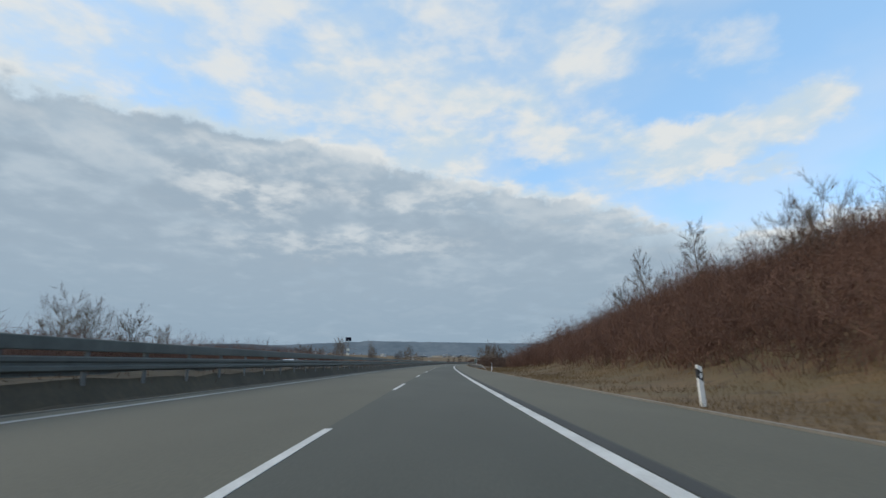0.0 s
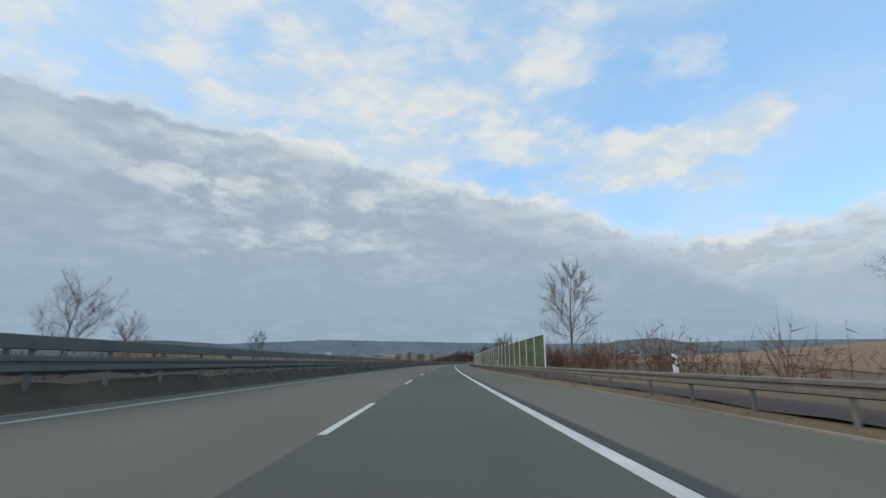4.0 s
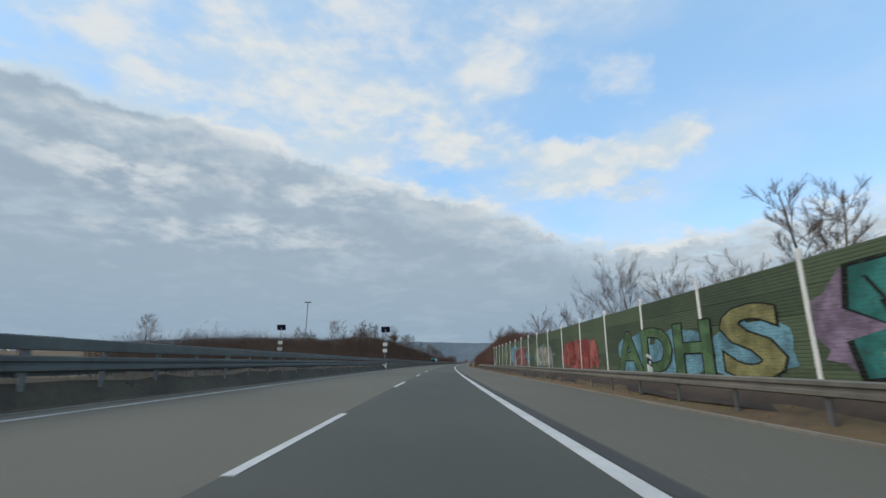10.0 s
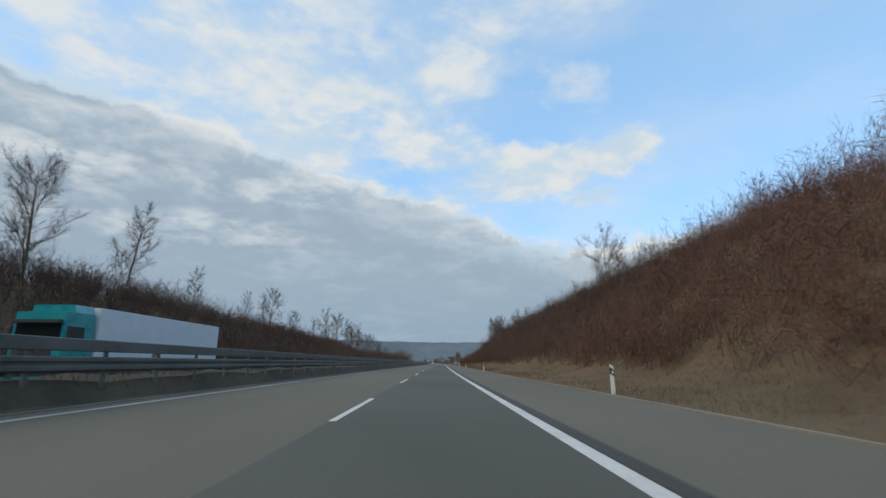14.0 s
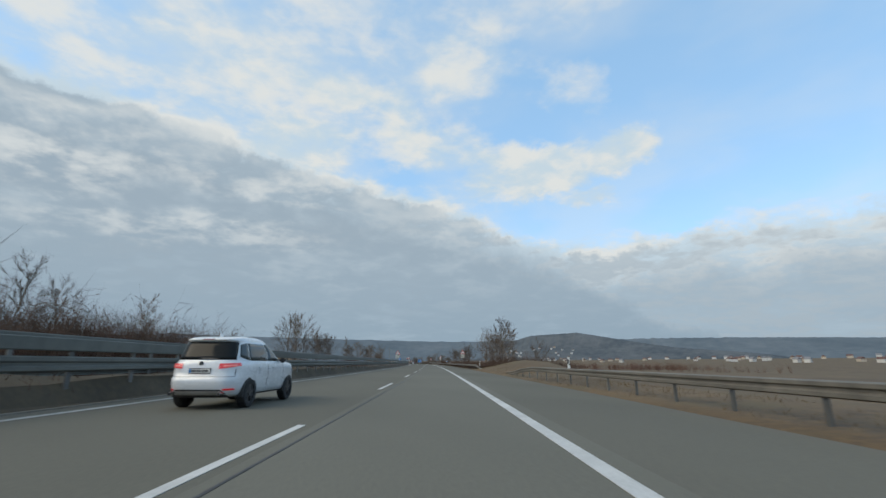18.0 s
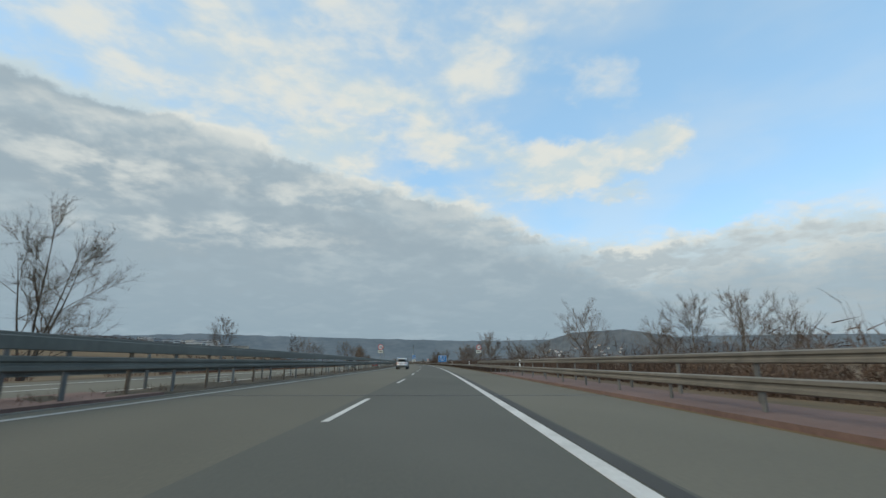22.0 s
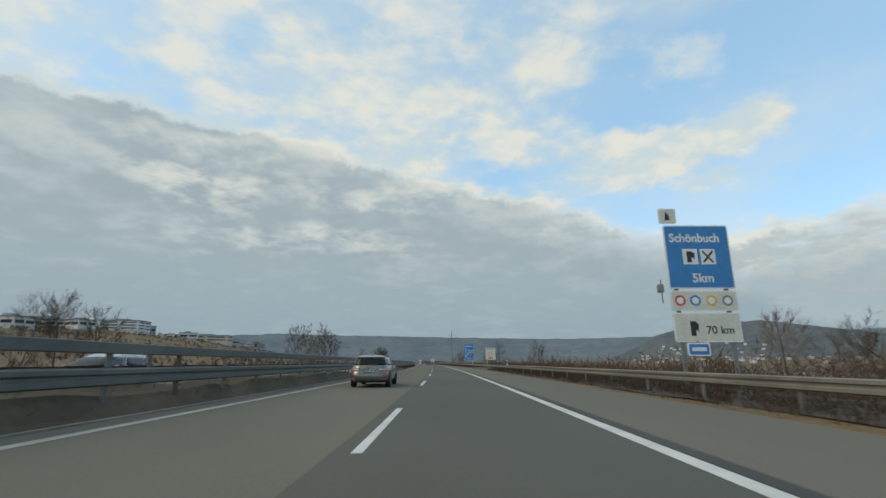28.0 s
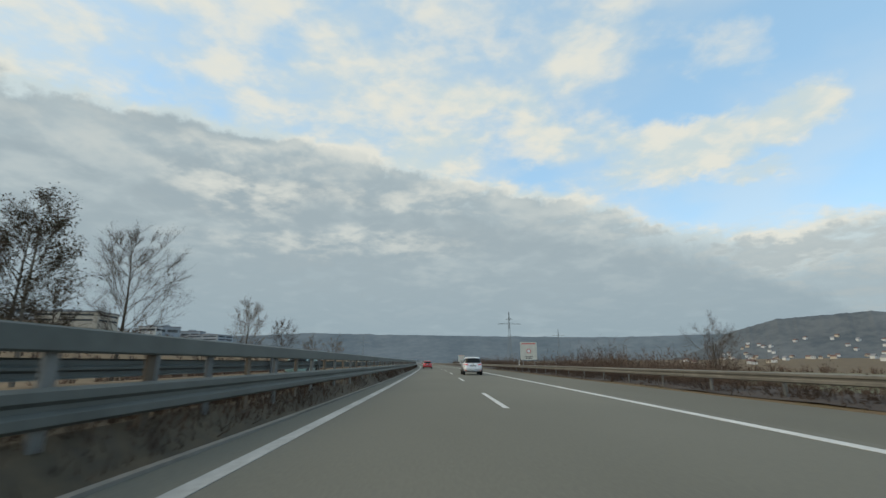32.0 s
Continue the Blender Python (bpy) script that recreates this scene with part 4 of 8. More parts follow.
plant([
    ("slim", 979.8, -34, 19.3), ("slim", 986.6, -36, 19.9), ("many", 1005.9, -35, 18.5), ("many", 1019.3, -33, 17.7), ("many", 1021.8, -33, 18.2),
    ("leafy", 1026.7, -33, 16.5), ("slim", 1032.1, -33, 22.9), ("broad", 1040.4, -34, 19.0), ("slim", 1046.6, -36, 21.9), ("round", 1068.8, -34, 19.1),
    ("round", 1083.1, -34, 20.0), ("round", 1098.9, -35, 21.8), ("slim", 1113.2, -35, 21.9), ("round", 1164.3, -35, 18.6), ("slim", 1210.6, -33, 19.0),
    ("round", 1229.7, -34, 19.3), ("slim", 1249.2, -33, 18.7), ("slim", 1252.5, -33, 17.4), ("young", 1260.1, -34, 16.3), ("slim", 1264.4, -34, 16.7),
    ("slim", 1270.2, -34, 18.6), ("young", 1274.4, -34, 15.7), ("round", 1292.7, -34, 15.6), ("round", 1307.1, -34, 16.1),
], 23)
plant([
    ("slim", 1324.8, -32, 10.9), ("slim", 1335.8, -33, 12.1), ("young", 1344.4, -33, 14.6), ("round", 1362.5, -32, 11.4), ("slim", 1385.2, -28, 9.8),
    ("slim", 1394.0, -30, 9.1), ("young", 1406.5, -30, 9.3), ("round", 1454.9, -26, 12.3), ("round", 1463.8, -30, 12.1), ("slim", 1472.0, -28, 9.4),
    ("slim", 1484.8, -28, 11.2), ("round", 1494.5, -30, 9.8), ("broad", 1498.8, -29, 10.1), ("round", 1512.3, -31, 10.9), ("leaning", 1528.2, -26, 10.7),
    ("many", 1539.6, -28, 8.3), ("leafy", 1547.5, -29, 8.9), ("round", 1561.1, -27, 10.5), ("leafy", 1602.0, -28, 9.5), ("slim", 1607.4, -27, 9.7),
    ("round", 1615.7, -26, 11.1), ("round", 1637.9, -28, 10.7), ("many", 1672.5, -25, 14.3), ("round", 1711.9, -28, 8.2),
], 24)
plant([
    ("slim", 1752.7, -28, 8.0), ("broad", 1767.9, -30, 8.3), ("broad", 1793.5, -32, 7.6), ("round", 1829.9, -27, 9.8), ("round", 1869.9, -29, 9.2),
    ("many", 1890.6, -27, 10.1), ("slim", 1897.4, -28, 10.1), ("young", 1902.3, -29, 8.8), ("slim", 1904.0, -28, 10.0), ("slim", 1908.4, -28, 10.8),
    ("young", 1916.9, -30, 9.3), ("slim", 1920.1, -28, 11.5), ("young", 1934.2, -30, 9.7), ("round", 1961.1, -30, 10.3), ("broad", 2109.7, -31, 6.5),
    ("round", 2110.8, -29, 6.8), ("round", 2120.0, -33, 6.8), ("round", 2166.7, -27, 8.4), ("slim", 2175.8, -27, 9.4), ("slim", 2182.6, -28, 7.5),
    ("slim", 2186.0, -28, 7.6), ("slim", 2188.5, -26, 10.6), ("round", 2194.4, -27, 9.5), ("slim", 2200.6, -27, 8.8),
], 25)
plant([
    ("young", 2213.6, -28, 7.9), ("slim", 2273.8, -28, 7.3), ("broad", 2371.9, -26, 10.9), ("leafy", 2397.4, -24, 9.9), ("leafy", 2397.5, -23, 10.7),
    ("slim", 2402.7, -25, 7.5), ("round", 2411.0, -27, 12.5), ("round", 2437.2, -27, 9.7), ("round", 2455.7, -28, 8.7), ("many", 2478.8, -28, 7.5),
    ("many", 2511.9, -29, 9.2),
], 26)


# trees along the stretches between
plant([
    ("many", 418, 18, 8.0), ("broad", 429, 18, 9.3), ("many", 436, 19, 8.4), ("many", 444, 18, 7.8), ("round", 455, 18, 8.8), ("many", 466, 19, 8.2), ("many", 480, 18, 7.4), ("broad", 498, 19, 8.6), ("many", 515, 18, 7.6),
    ("slim", 1044, 27, 16.5), ("many", 1058, 28, 15.8), ("slim", 1071, 27, 17.0), ("young", 1090, 28, 16.2), ("many", 1108, 27, 15.5), ("slim", 1121, 28, 17.2), ("slim", 1140, 27, 16.0), ("many", 1158, 27, 15.6), ("slim", 1186, 26, 16.8),
    ("many", 1940, 18, 6.8), ("many", 1946, 17, 7.6), ("slim", 1962, 19, 7.8), ("round", 1990, 22, 7.0), ("many", 2012, 22, 6.4), ("slim", 2030, 21, 6.6),
], 41)
plant([
    ("round", 296, -28, 7.5), ("slim", 322, -29, 6.8), ("broad", 352, -29, 6.6), ("round", 388, -30, 7.0), ("slim", 1098, -34, 15.6), ("round", 1112, -35, 15.0), ("slim", 1128, -34, 16.2), ("slim", 1146, -34, 15.0), ("young", 1160, -35, 14.4),
    ("round", 1178, -34, 14.6), ("slim", 1196, -34, 14.8), ("many", 1212, -34, 13.2), ("slim", 1936, -29, 7.6), ("round", 1952, -30, 7.0), ("slim", 1970, -29, 7.8), ("round", 1992, -30, 6.6), ("slim", 2016, -29, 7.2), ("broad", 2040, -30, 6.6),
], 42)


# dry tufts on the verge and the median
TUFTS = material("dry_grass_blades", (0.075, 0.052, 0.028), (0.205, 0.145, 0.074), 0.95, scale=2.0, coarse=0.15, bump=0.0, spec=0.1)


def tufts(name, s0, s1, n0, n1, count, low, high, label, seed, mat):
    """Loose blades of dry grass over a strip of land: one piece of stuff."""
    rng = np.random.default_rng(seed)
    s, n = rng.uniform(s0, s1, count), rng.uniform(n0, n1, count)
    keep = np.sin(s * 0.9 + n) + np.sin(s * 0.23) + rng.normal(0, 0.8, count) > -0.4
    s, n = s[keep], n[keep]
    z = ground_z(s, n) if n0 > 0 else np.interp(n, [-8, -7.7, -6.8, -5.6, -5.15, -4.95], [0, 0, 1, 0.85, 0, 0]) * 0.52 * np.array([mound(a) for a in s]) + 0.06
    b = road_v(s, n, z - 0.04)
    t = b + unit(rng.normal(0, 0.45, b.shape) + np.array((0, 0, 1.0))) * rng.uniform(low, high, (len(s), 1)) * U
    ob = tri_object(name, blades(b, t, np.full(len(s), (0.022 if n0 > 0 else 0.028) * U), rng), mat, base=np.array(at((s0 + s1) / 2, (n0 + n1) / 2)))
    return tagged(ob, label, "grass", kind="stuff")


VERGE_LABEL = "dry brown grass on the road verge"
tufts("verge_grass", -20, 90, 8.4, 15, 64000, 0.06, 0.32, VERGE_LABEL, 31, TUFTS)
tufts("verge_grass", 90, 860, 8.6, 11.3, 70000, 0.05, 0.2, VERGE_LABEL, 32, TUFTS)
tufts("verge_grass", 860, 1310, 8.4, 15.5, 170000, 0.06, 0.34, VERGE_LABEL, 33, TUFTS)
tufts("verge_grass", 1310, 1440, 8.6, 12.5, 16000, 0.05, 0.22, VERGE_LABEL, 34, TUFTS)
tufts("verge_grass", 1440, 2450, 8.2, 8.75, 26000, 0.05, 0.16, "thin strip of dry grass along the kerb", 51, TUFTS)
tufts("median_grass", -20, 2480, -7.6, -5.3, 36000, 0.1, 0.4, "dark dead weeds between the median guard rails", 35, BRUSH_DARK)
tufts("median_weeds", 2158, 2640, -6.9, -5.1, 170000, 0.08, 0.36, "clumps of dark dead weeds on the pale median soil", 52, GROWTH)


# ---- small building helpers: local metres, x right, y along the road, z up ----
def plain(name, rgb, rough=0.5, metal=0.0, vary=0.12, glow=0.0, clear=0.0, spec=0.5):
    m = bpy.data.materials.new(name)
    m.use_nodes = True
    k = Nodes(m.node_tree)
    co = k.add("ShaderNodeTexCoord").outputs["Object"]
    a = k.add("ShaderNodeMath", {0: k.noise(co, 3.0, 5.0), 1: k.noise(co, 40.0, 3.0)}, operation="ADD").outputs[0]
    color = k.mix(k.span(a, 0.7, 1.3), tuple(c * (1 - vary) for c in rgb), tuple(min(1.0, c * (1 + vary)) for c in rgb))
    shader = k.add("ShaderNodeBsdfPrincipled", {"Base Color": color, "Roughness": k.span(a, 0.7, 1.3, max(0.02, rough - 0.05), rough + 0.05), "Metallic": metal,
                                                "Coat Weight": clear, "Coat Roughness": 0.05, "Specular IOR Level": spec})
    if glow:
        shader.inputs["Emission Color"].default_value = (*rgb, 1)
        shader.inputs["Emission Strength"].default_value = glow
    k.add("ShaderNodeOutputMaterial", {0: shader.outputs[0]})
    return m


BLACK, WHITE, RED = plain("black_plastic", (0.02, 0.02, 0.022)), plain("white_film", (0.72, 0.72, 0.70), 0.45), plain("red_film", (0.55, 0.05, 0.035), 0.45)
BLUE, CREAM, ORANGE = plain("blue_film", (0.035, 0.19, 0.46), 0.45), plain("cream_film", (0.62, 0.60, 0.52), 0.5), plain("orange_paint", (0.70, 0.19, 0.04), 0.5)
GREY_POLE, SIGN_BACK = plain("grey_pole", (0.22, 0.23, 0.23), 0.5, 0.5), plain("sign_back", (0.20, 0.21, 0.21), 0.5, 0.4)
YELLOW, GLOW_WHITE, CONCRETE = plain("yellow_film", (0.72, 0.42, 0.04), 0.5), plain("lit_lamp", (1.0, 0.95, 0.85), 0.3, 0, 0.02, 2.0), plain("concrete", (0.30, 0.29, 0.27), 0.9, 0, 0.3)
SOLAR = plain("solar_cells", (0.012, 0.016, 0.035), 0.15)


def lump(name, bm, mat, parent, label="", smooth=False):
    """Links a bmesh in local metres under its thing."""
    bmesh.ops.scale(bm, vec=(U, U, U), verts=bm.verts[:])
    me = mesh_of(name, bm, mat)
    if smooth:
        me.shade_smooth()
    ob = new(name, me)
    ob.parent = parent
    if label:
        ob["label"] = label
    return ob


def slab(x0, x1, y0, y1, z0, z1, bevel=0.0):
    bm = bmesh.new()
    bmesh.ops.create_cube(bm, size=1, matrix=Matrix.Translation(((x0 + x1) / 2, (y0 + y1) / 2, (z0 + z1) / 2)) @ Matrix.Diagonal((x1 - x0, y1 - y0, z1 - z0, 1)))
    if bevel:
        bmesh.ops.bevel(bm, geom=bm.edges[:], offset=bevel, segments=2, affect="EDGES")
    return bm


def prism(points, y0, y1):
    """A flat shape [(x, z), ...] made thick from y0 to y1."""
    bm = bmesh.new()
    front = [bm.verts.new((x, y0, z)) for x, z in points]
    back = [bm.verts.new((x, y1, z)) for x, z in points]
    bm.faces.new(front)
    bm.faces.new(back[::-1])
    for i in range(len(points)):
        j = (i + 1) % len(points)
        bm.faces.new((front[j], front[i], back[i], back[j]))
    bmesh.ops.recalc_face_normals(bm, faces=bm.faces[:])
    return bm


def pole(x, y, z0, z1, radius, sides=10):
    bm = bmesh.new()
    bmesh.ops.create_cone(bm, cap_ends=True, segments=sides, radius1=radius, radius2=radius * 0.95, depth=z1 - z0, matrix=Matrix.Translation((x, y, (z0 + z1) / 2)))
    return bm


def disc(x, z, radius, y0, y1, sides=32):
    return prism([(x + radius * math.cos(i * math.tau / sides), z + radius * math.sin(i * math.tau / sides)) for i in range(sides)], y0, y1)


def rounded(x0, x1, z0, z1, r, n=4):
    pts = []
    for cx, cz, a0 in ((x1 - r, z1 - r, 0), (x0 + r, z1 - r, 90), (x0 + r, z0 + r, 180), (x1 - r, z0 + r, 270)):
        pts += [(cx + r * math.cos(radians(a0 + 90 * i / n)), cz + r * math.sin(radians(a0 + 90 * i / n))) for i in range(n + 1)]
    return pts


def lettering(text, x, z, size, y, mat, parent, name="lettering", bold=0.0, squeeze=1.0, thick=0.004):
    """Words in the built-in font, standing upright and facing back along the road, with their left foot at x, z."""
    curve = bpy.data.curves.new(name, "FONT")
    curve.body, curve.size, curve.offset, curve.extrude, curve.resolution_u = text, size, bold, thick, 3
    temp = bpy.data.objects.new(name, curve)
    scene.collection.objects.link(temp)
    bpy.context.view_layer.update()
    me = bpy.data.meshes.new_from_object(temp.evaluated_get(bpy.context.evaluated_depsgraph_get()))
    bpy.data.objects.remove(temp)
    bpy.data.curves.remove(curve)
    me.transform(Matrix.Scale(U, 4) @ Matrix.Translation((x, y, z)) @ Matrix.Rotation(radians(90), 4, "X") @ Matrix.Diagonal((squeeze, 1, 1, 1)))
    me.materials.clear()
    me.materials.append(mat)
    ob = new(name, me)
    ob.parent = parent
    return ob


def stand(thing, s, n, z=None, turn=0.0):
    thing.matrix_basis = road_pose(s, n, float(ground_z(s, n)) if z is None else z, turn)
    return thing


# ---- kerb, patches ----
CONCRETE_WORN = material("worn_concrete", (0.13, 0.12, 0.10), (0.24, 0.22, 0.19), 0.9, scale=12, coarse=0.4, bump=0.3)
flat_strip("kerb", -400, 1300, 8.15, 8.27, 0.05, CONCRETE_WORN, "narrow pale concrete kerb at the shoulder's edge", "kerb", 4.0, 0.2)
flat_strip("kerb_median", -400, END, -4.97, -4.86, 0.04, CONCRETE_WORN, "narrow pale concrete kerb of the median", "kerb", 4.0, 0.15)
RED_PAVING = material("red_paving", (0.095, 0.060, 0.052), (0.185, 0.118, 0.100), 0.9, scale=14, coarse=0.5, bump=0.3)
for i, (a, b) in enumerate(((1596, 1655), (2118, 2157), (2309, 2352))):
    flat_strip("paving_median_%d" % (i + 1), a, b, -7.9, -5.0, 0.13, RED_PAVING, "weathered red paving on the median", "paving", 4.0, 0.2)
flat_strip("paving_verge", 1612, 1690, 8.3, 10.8, 0.12, RED_PAVING, "weathered red paving beyond the hard shoulder", "paving", 4.0, 0.2)


# ---- joints and tar seams ----
JOINT_DARK = material("dark_joint_asphalt", (0.040, 0.040, 0.038), (0.066, 0.066, 0.062), 0.8, scale=30, coarse=0.3, bump=0.2, spec=0.3)
TAR = plain("tar", (0.018, 0.018, 0.019), 0.5, 0, 0.3)
for i, a in enumerate((1598.0, 1655.0, 2120.0, 2290.0)):
    flat_strip("joint_%d" % (i + 1), a, a + 0.22, -4.8, 8.3, 0.006, TAR, "dark expansion joint across the carriageway", "joint", 0.2, 0.004)
for i, (a, b, n) in enumerate(((1300, 1420, 0.12), (1455, 1590, 0.22), (-40, 1262, 4.22), (1612, 2352, 4.22))):
    flat_strip("seam_%d" % (i + 1), a, b, n, n + (0.05 if n < 1 else 0.24), 0.005, TAR if n < 1 else JOINT_DARK, "dark tar seam along the asphalt", "seam", 6.0, 0.003)


# ---- marker posts ----
def marker_post(tall):
    note = "white plastic marker post with a black band and reflector" if tall > 1 else "short white marker post with a black band on the guard rail"
    ob = tagged(new("marker_post"), note, "marker post", "marker posts")
    lump("body", prism([(-0.06, 0), (0.06, 0), (0.06, tall - 0.06), (-0.06, tall)], -0.05, 0.05), WHITE, ob)
    lump("band", prism([(-0.062, tall - 0.34), (0.062, tall - 0.44), (0.062, tall - 0.20), (-0.062, tall - 0.10)], -0.053, 0.053), BLACK, ob, "black slanting band")
    lump("reflector", slab(-0.02, 0.03, -0.058, -0.05, tall - 0.34, tall - 0.22), WHITE, ob)
    if tall < 1:
        lump("bracket", slab(-0.05, 0.05, -0.35, 0.0, 0.05, 0.16), GREY_POLE, ob)
    return ob


first = stand(marker_post(1.06), 12.8, 8.8)
short = None
for i in range(-1, 56):
    s = 13.3 + 50.45 * i
    if i == 0:
        continue
    if (80 < s < 862) or (1284 < s < 1396) or s > 1418:
        where = road_pose(s, 9.36, 0.60)
        if short is None:
            short = marker_post(0.82)
            short.matrix_basis = where
        else:
            copy_thing(short, where)
    else:
        copy_thing(first, road_pose(s, 8.55, float(ground_z(s, 8.55))))


# ---- emergency telephones, matrix posts, masts ----
def telephone():
    ob = tagged(new("emergency_telephone"), "orange emergency telephone pillar with a pale symbol plate", "emergency telephone", "emergency telephones")
    lump("pillar", slab(-0.16, 0.16, -0.14, 0.14, 0, 1.75, 0.03), ORANGE, ob)
    lump("head", slab(-0.21, 0.21, -0.17, 0.17, 1.75, 2.35, 0.04), ORANGE, ob)
    lump("symbol_plate", slab(-0.15, 0.15, -0.18, -0.17, 1.85, 2.25), WHITE, ob, "pale symbol plate")
    lump("symbol", slab(-0.05, 0.05, -0.186, -0.18, 1.93, 2.17), BLACK, ob)
    return ob


phone = stand(telephone(), 1011, 9.0)
copy_thing(phone, road_pose(996.4, -19.4, float(ground_z(996, -20.6)) + 0.1))


def counting_post(height, tilt):
    ob = tagged(new("counting_post"), "grey pole with a solar panel and white measuring boxes", "measuring post", "measuring posts")
    lump("pole", pole(0, 0, 0, height, 0.07), GREY_POLE, ob)
    bm = slab(-0.75, 0.75, -0.03, 0.03, -0.5, 0.5)
    bmesh.ops.transform(bm, matrix=Matrix.Translation((0, 0, height)) @ Matrix.Rotation(radians(tilt), 4, "X"), verts=bm.verts[:])
    lump("solar_panel", bm, SOLAR, ob, "dark tilted solar panel")
    for z in (height * 0.42, height * 0.58):
        lump("box", slab(-0.35, 0.35, -0.2, 0.2, z, z + 0.55, 0.03), CREAM, ob)
    lump("cabinet", slab(-0.3, 0.3, -0.25, 0.25, 0, 1.1, 0.03), CREAM, ob)
    return ob


stand(counting_post(7.1, 25), 123.5, -21.2)
stand(counting_post(6.9, 20), 836, -24.2)
stand(counting_post(6.6, 20), 834, -5.5, 0.05)


def floodlight_mast(height):
    ob = tagged(new("floodlight_mast"), "tall thin grey mast with a crossbar of lamps", "mast")
    lump("pole", pole(0, 0, -1, height, 0.14), GREY_POLE, ob)
    lump("crossbar", slab(-1.0, 1.0, -0.06, 0.06, height - 0.2, height - 0.08), GREY_POLE, ob)
    for x in (-0.9, -0.3, 0.3, 0.9):
        lump("lamp", slab(x - 0.18, x + 0.18, -0.2, 0.1, height - 0.08, height + 0.28, 0.03), GREY_POLE, ob)
    return ob


stand(floodlight_mast(14.5), 901.5, -41)


# ---- signs ----
def plate(ob, name, x0, x1, z0, z1, face, rim=None, y=0.0, label=""):
    """A sign plate with a rim, facing back along the road."""
    p = lump(name, prism(rounded(x0, x1, z0, z1, 0.09), y - 0.03, y), rim or face, ob, label)
    if rim:
        lump("face", prism(rounded(x0 + 0.06, x1 - 0.06, z0 + 0.06, z1 - 0.06, 0.06), y - 0.036, y - 0.03), face, ob)
    lump("back", prism(rounded(x0, x1, z0, z1, 0.09), y, y + 0.02), SIGN_BACK, ob, "bare grey back")
    return p


def bars(ob, rows, y, mat):
    for x0, x1, z0, z1 in rows:
        lump("writing_bar", slab(x0, x1, y - 0.004, y, z0, z1), mat, ob)


def warning_sign(skid):
    what = "a skidding car symbol" if skid else "an exclamation mark"
    ob = tagged(new("warning_sign"), "red-bordered triangular warning sign with %s above white plates" % what, "road sign", "warning signs")
    lump("pole", pole(0, 0.06, -0.3, 4.3, 0.05), GREY_POLE, ob)
    tri = lambda h: [(-h, 3.45 - h * 0.577 + 0.37), (h, 3.45 - h * 0.577 + 0.37), (0, 3.45 + h * 1.155 + 0.37)]
    lump("triangle", prism(tri(0.64), -0.03, 0.0), RED, ob, "red triangle")
    lump("face", prism(tri(0.45), -0.036, -0.03), WHITE, ob)
    if skid:
        lump("symbol", prism([(-0.05, 3.62), (0.2, 3.62), (0.2, 3.72), (0.1, 3.8), (0, 3.78), (-0.08, 3.72)], -0.042, -0.036), BLACK, ob)
        for i in range(2):
            lump("skid_mark", prism([(-0.22 + 0.1 * i, 3.82), (-0.05 + 0.1 * i, 3.76), (-0.05 + 0.1 * i, 3.80), (-0.2 + 0.1 * i, 3.87)], -0.042, -0.036), BLACK, ob)
    else:
        lump("symbol", prism([(-0.035, 3.72), (0.035, 3.72), (0.055, 4.08), (-0.055, 4.08)], -0.042, -0.036), BLACK, ob)
        lump("symbol_dot", disc(0, 3.65, 0.045, -0.042, -0.036, 14), BLACK, ob)
    for z in (2.88, 2.36):
        plate(ob, "extra_plate", -0.5, 0.5, z, z + 0.48, CREAM, None)
        bars(ob, [(-0.4, 0.38, z + 0.27, z + 0.36), (-0.32, 0.3, z + 0.11, z + 0.2)], -0.03, BLACK)
    return ob


def limit_sign():
    ob = tagged(new("speed_limit_sign"), "round red-ringed speed limit sign reading 120 above a plate", "road sign", "speed limit signs")
    lump("pole", pole(0, 0.06, -0.3, 4.2, 0.045), GREY_POLE, ob)
    lump("ring", disc(0, 3.95, 0.50, -0.03, 0.0), RED, ob, "red ring")
    lump("face", disc(0, 3.95, 0.39, -0.036, -0.03), WHITE, ob)
    lettering("120", -0.33, 3.80, 0.44, -0.042, BLACK, ob, bold=0.012, squeeze=0.9)
    plate(ob, "extra_plate", -0.5, 0.5, 2.84, 3.38, CREAM, None)
    bars(ob, [(-0.34, 0.34, 3.05, 3.18)], -0.03, BLACK)
    return ob


a = stand(warning_sign(False), 1484, 10.7)
copy_thing(a, road_pose(1483, -5.2, -0.05))
a = stand(warning_sign(True), 1623, 10.7)
copy_thing(a, road_pose(1620, -5.2, -0.05))
a = stand(limit_sign(), 1730.4, 11.4)
copy_thing(a, road_pose(1729.6, -5.3, 0.1))


def no_passing_sign():
    ob = tagged(new("no_passing_sign"), "round red-ringed no-passing sign above a white plate", "road sign", "road signs")
    lump("pole", pole(0, 0.06, -0.3, 3.3, 0.045), GREY_POLE, ob)
    lump("ring", disc(0, 2.9, 0.46, -0.03, 0.0), RED, ob, "red ring")
    lump("face", disc(0, 2.9, 0.36, -0.036, -0.03), WHITE, ob)
    for x, m in ((-0.15, RED), (0.13, BLACK)):
        lump("car_symbol", prism([(x - 0.13, 2.8), (x + 0.13, 2.8), (x + 0.13, 2.9), (x + 0.07, 3.0), (x - 0.07, 3.0), (x - 0.13, 2.9)], -0.042, -0.036), m, ob)
    plate(ob, "extra_plate", -0.45, 0.45, 1.95, 2.38, CREAM, None)
    bars(ob, [(-0.3, 0.3, 2.1, 2.22)], -0.03, BLACK)
    return ob


stand(no_passing_sign(), 1932, 10.0)


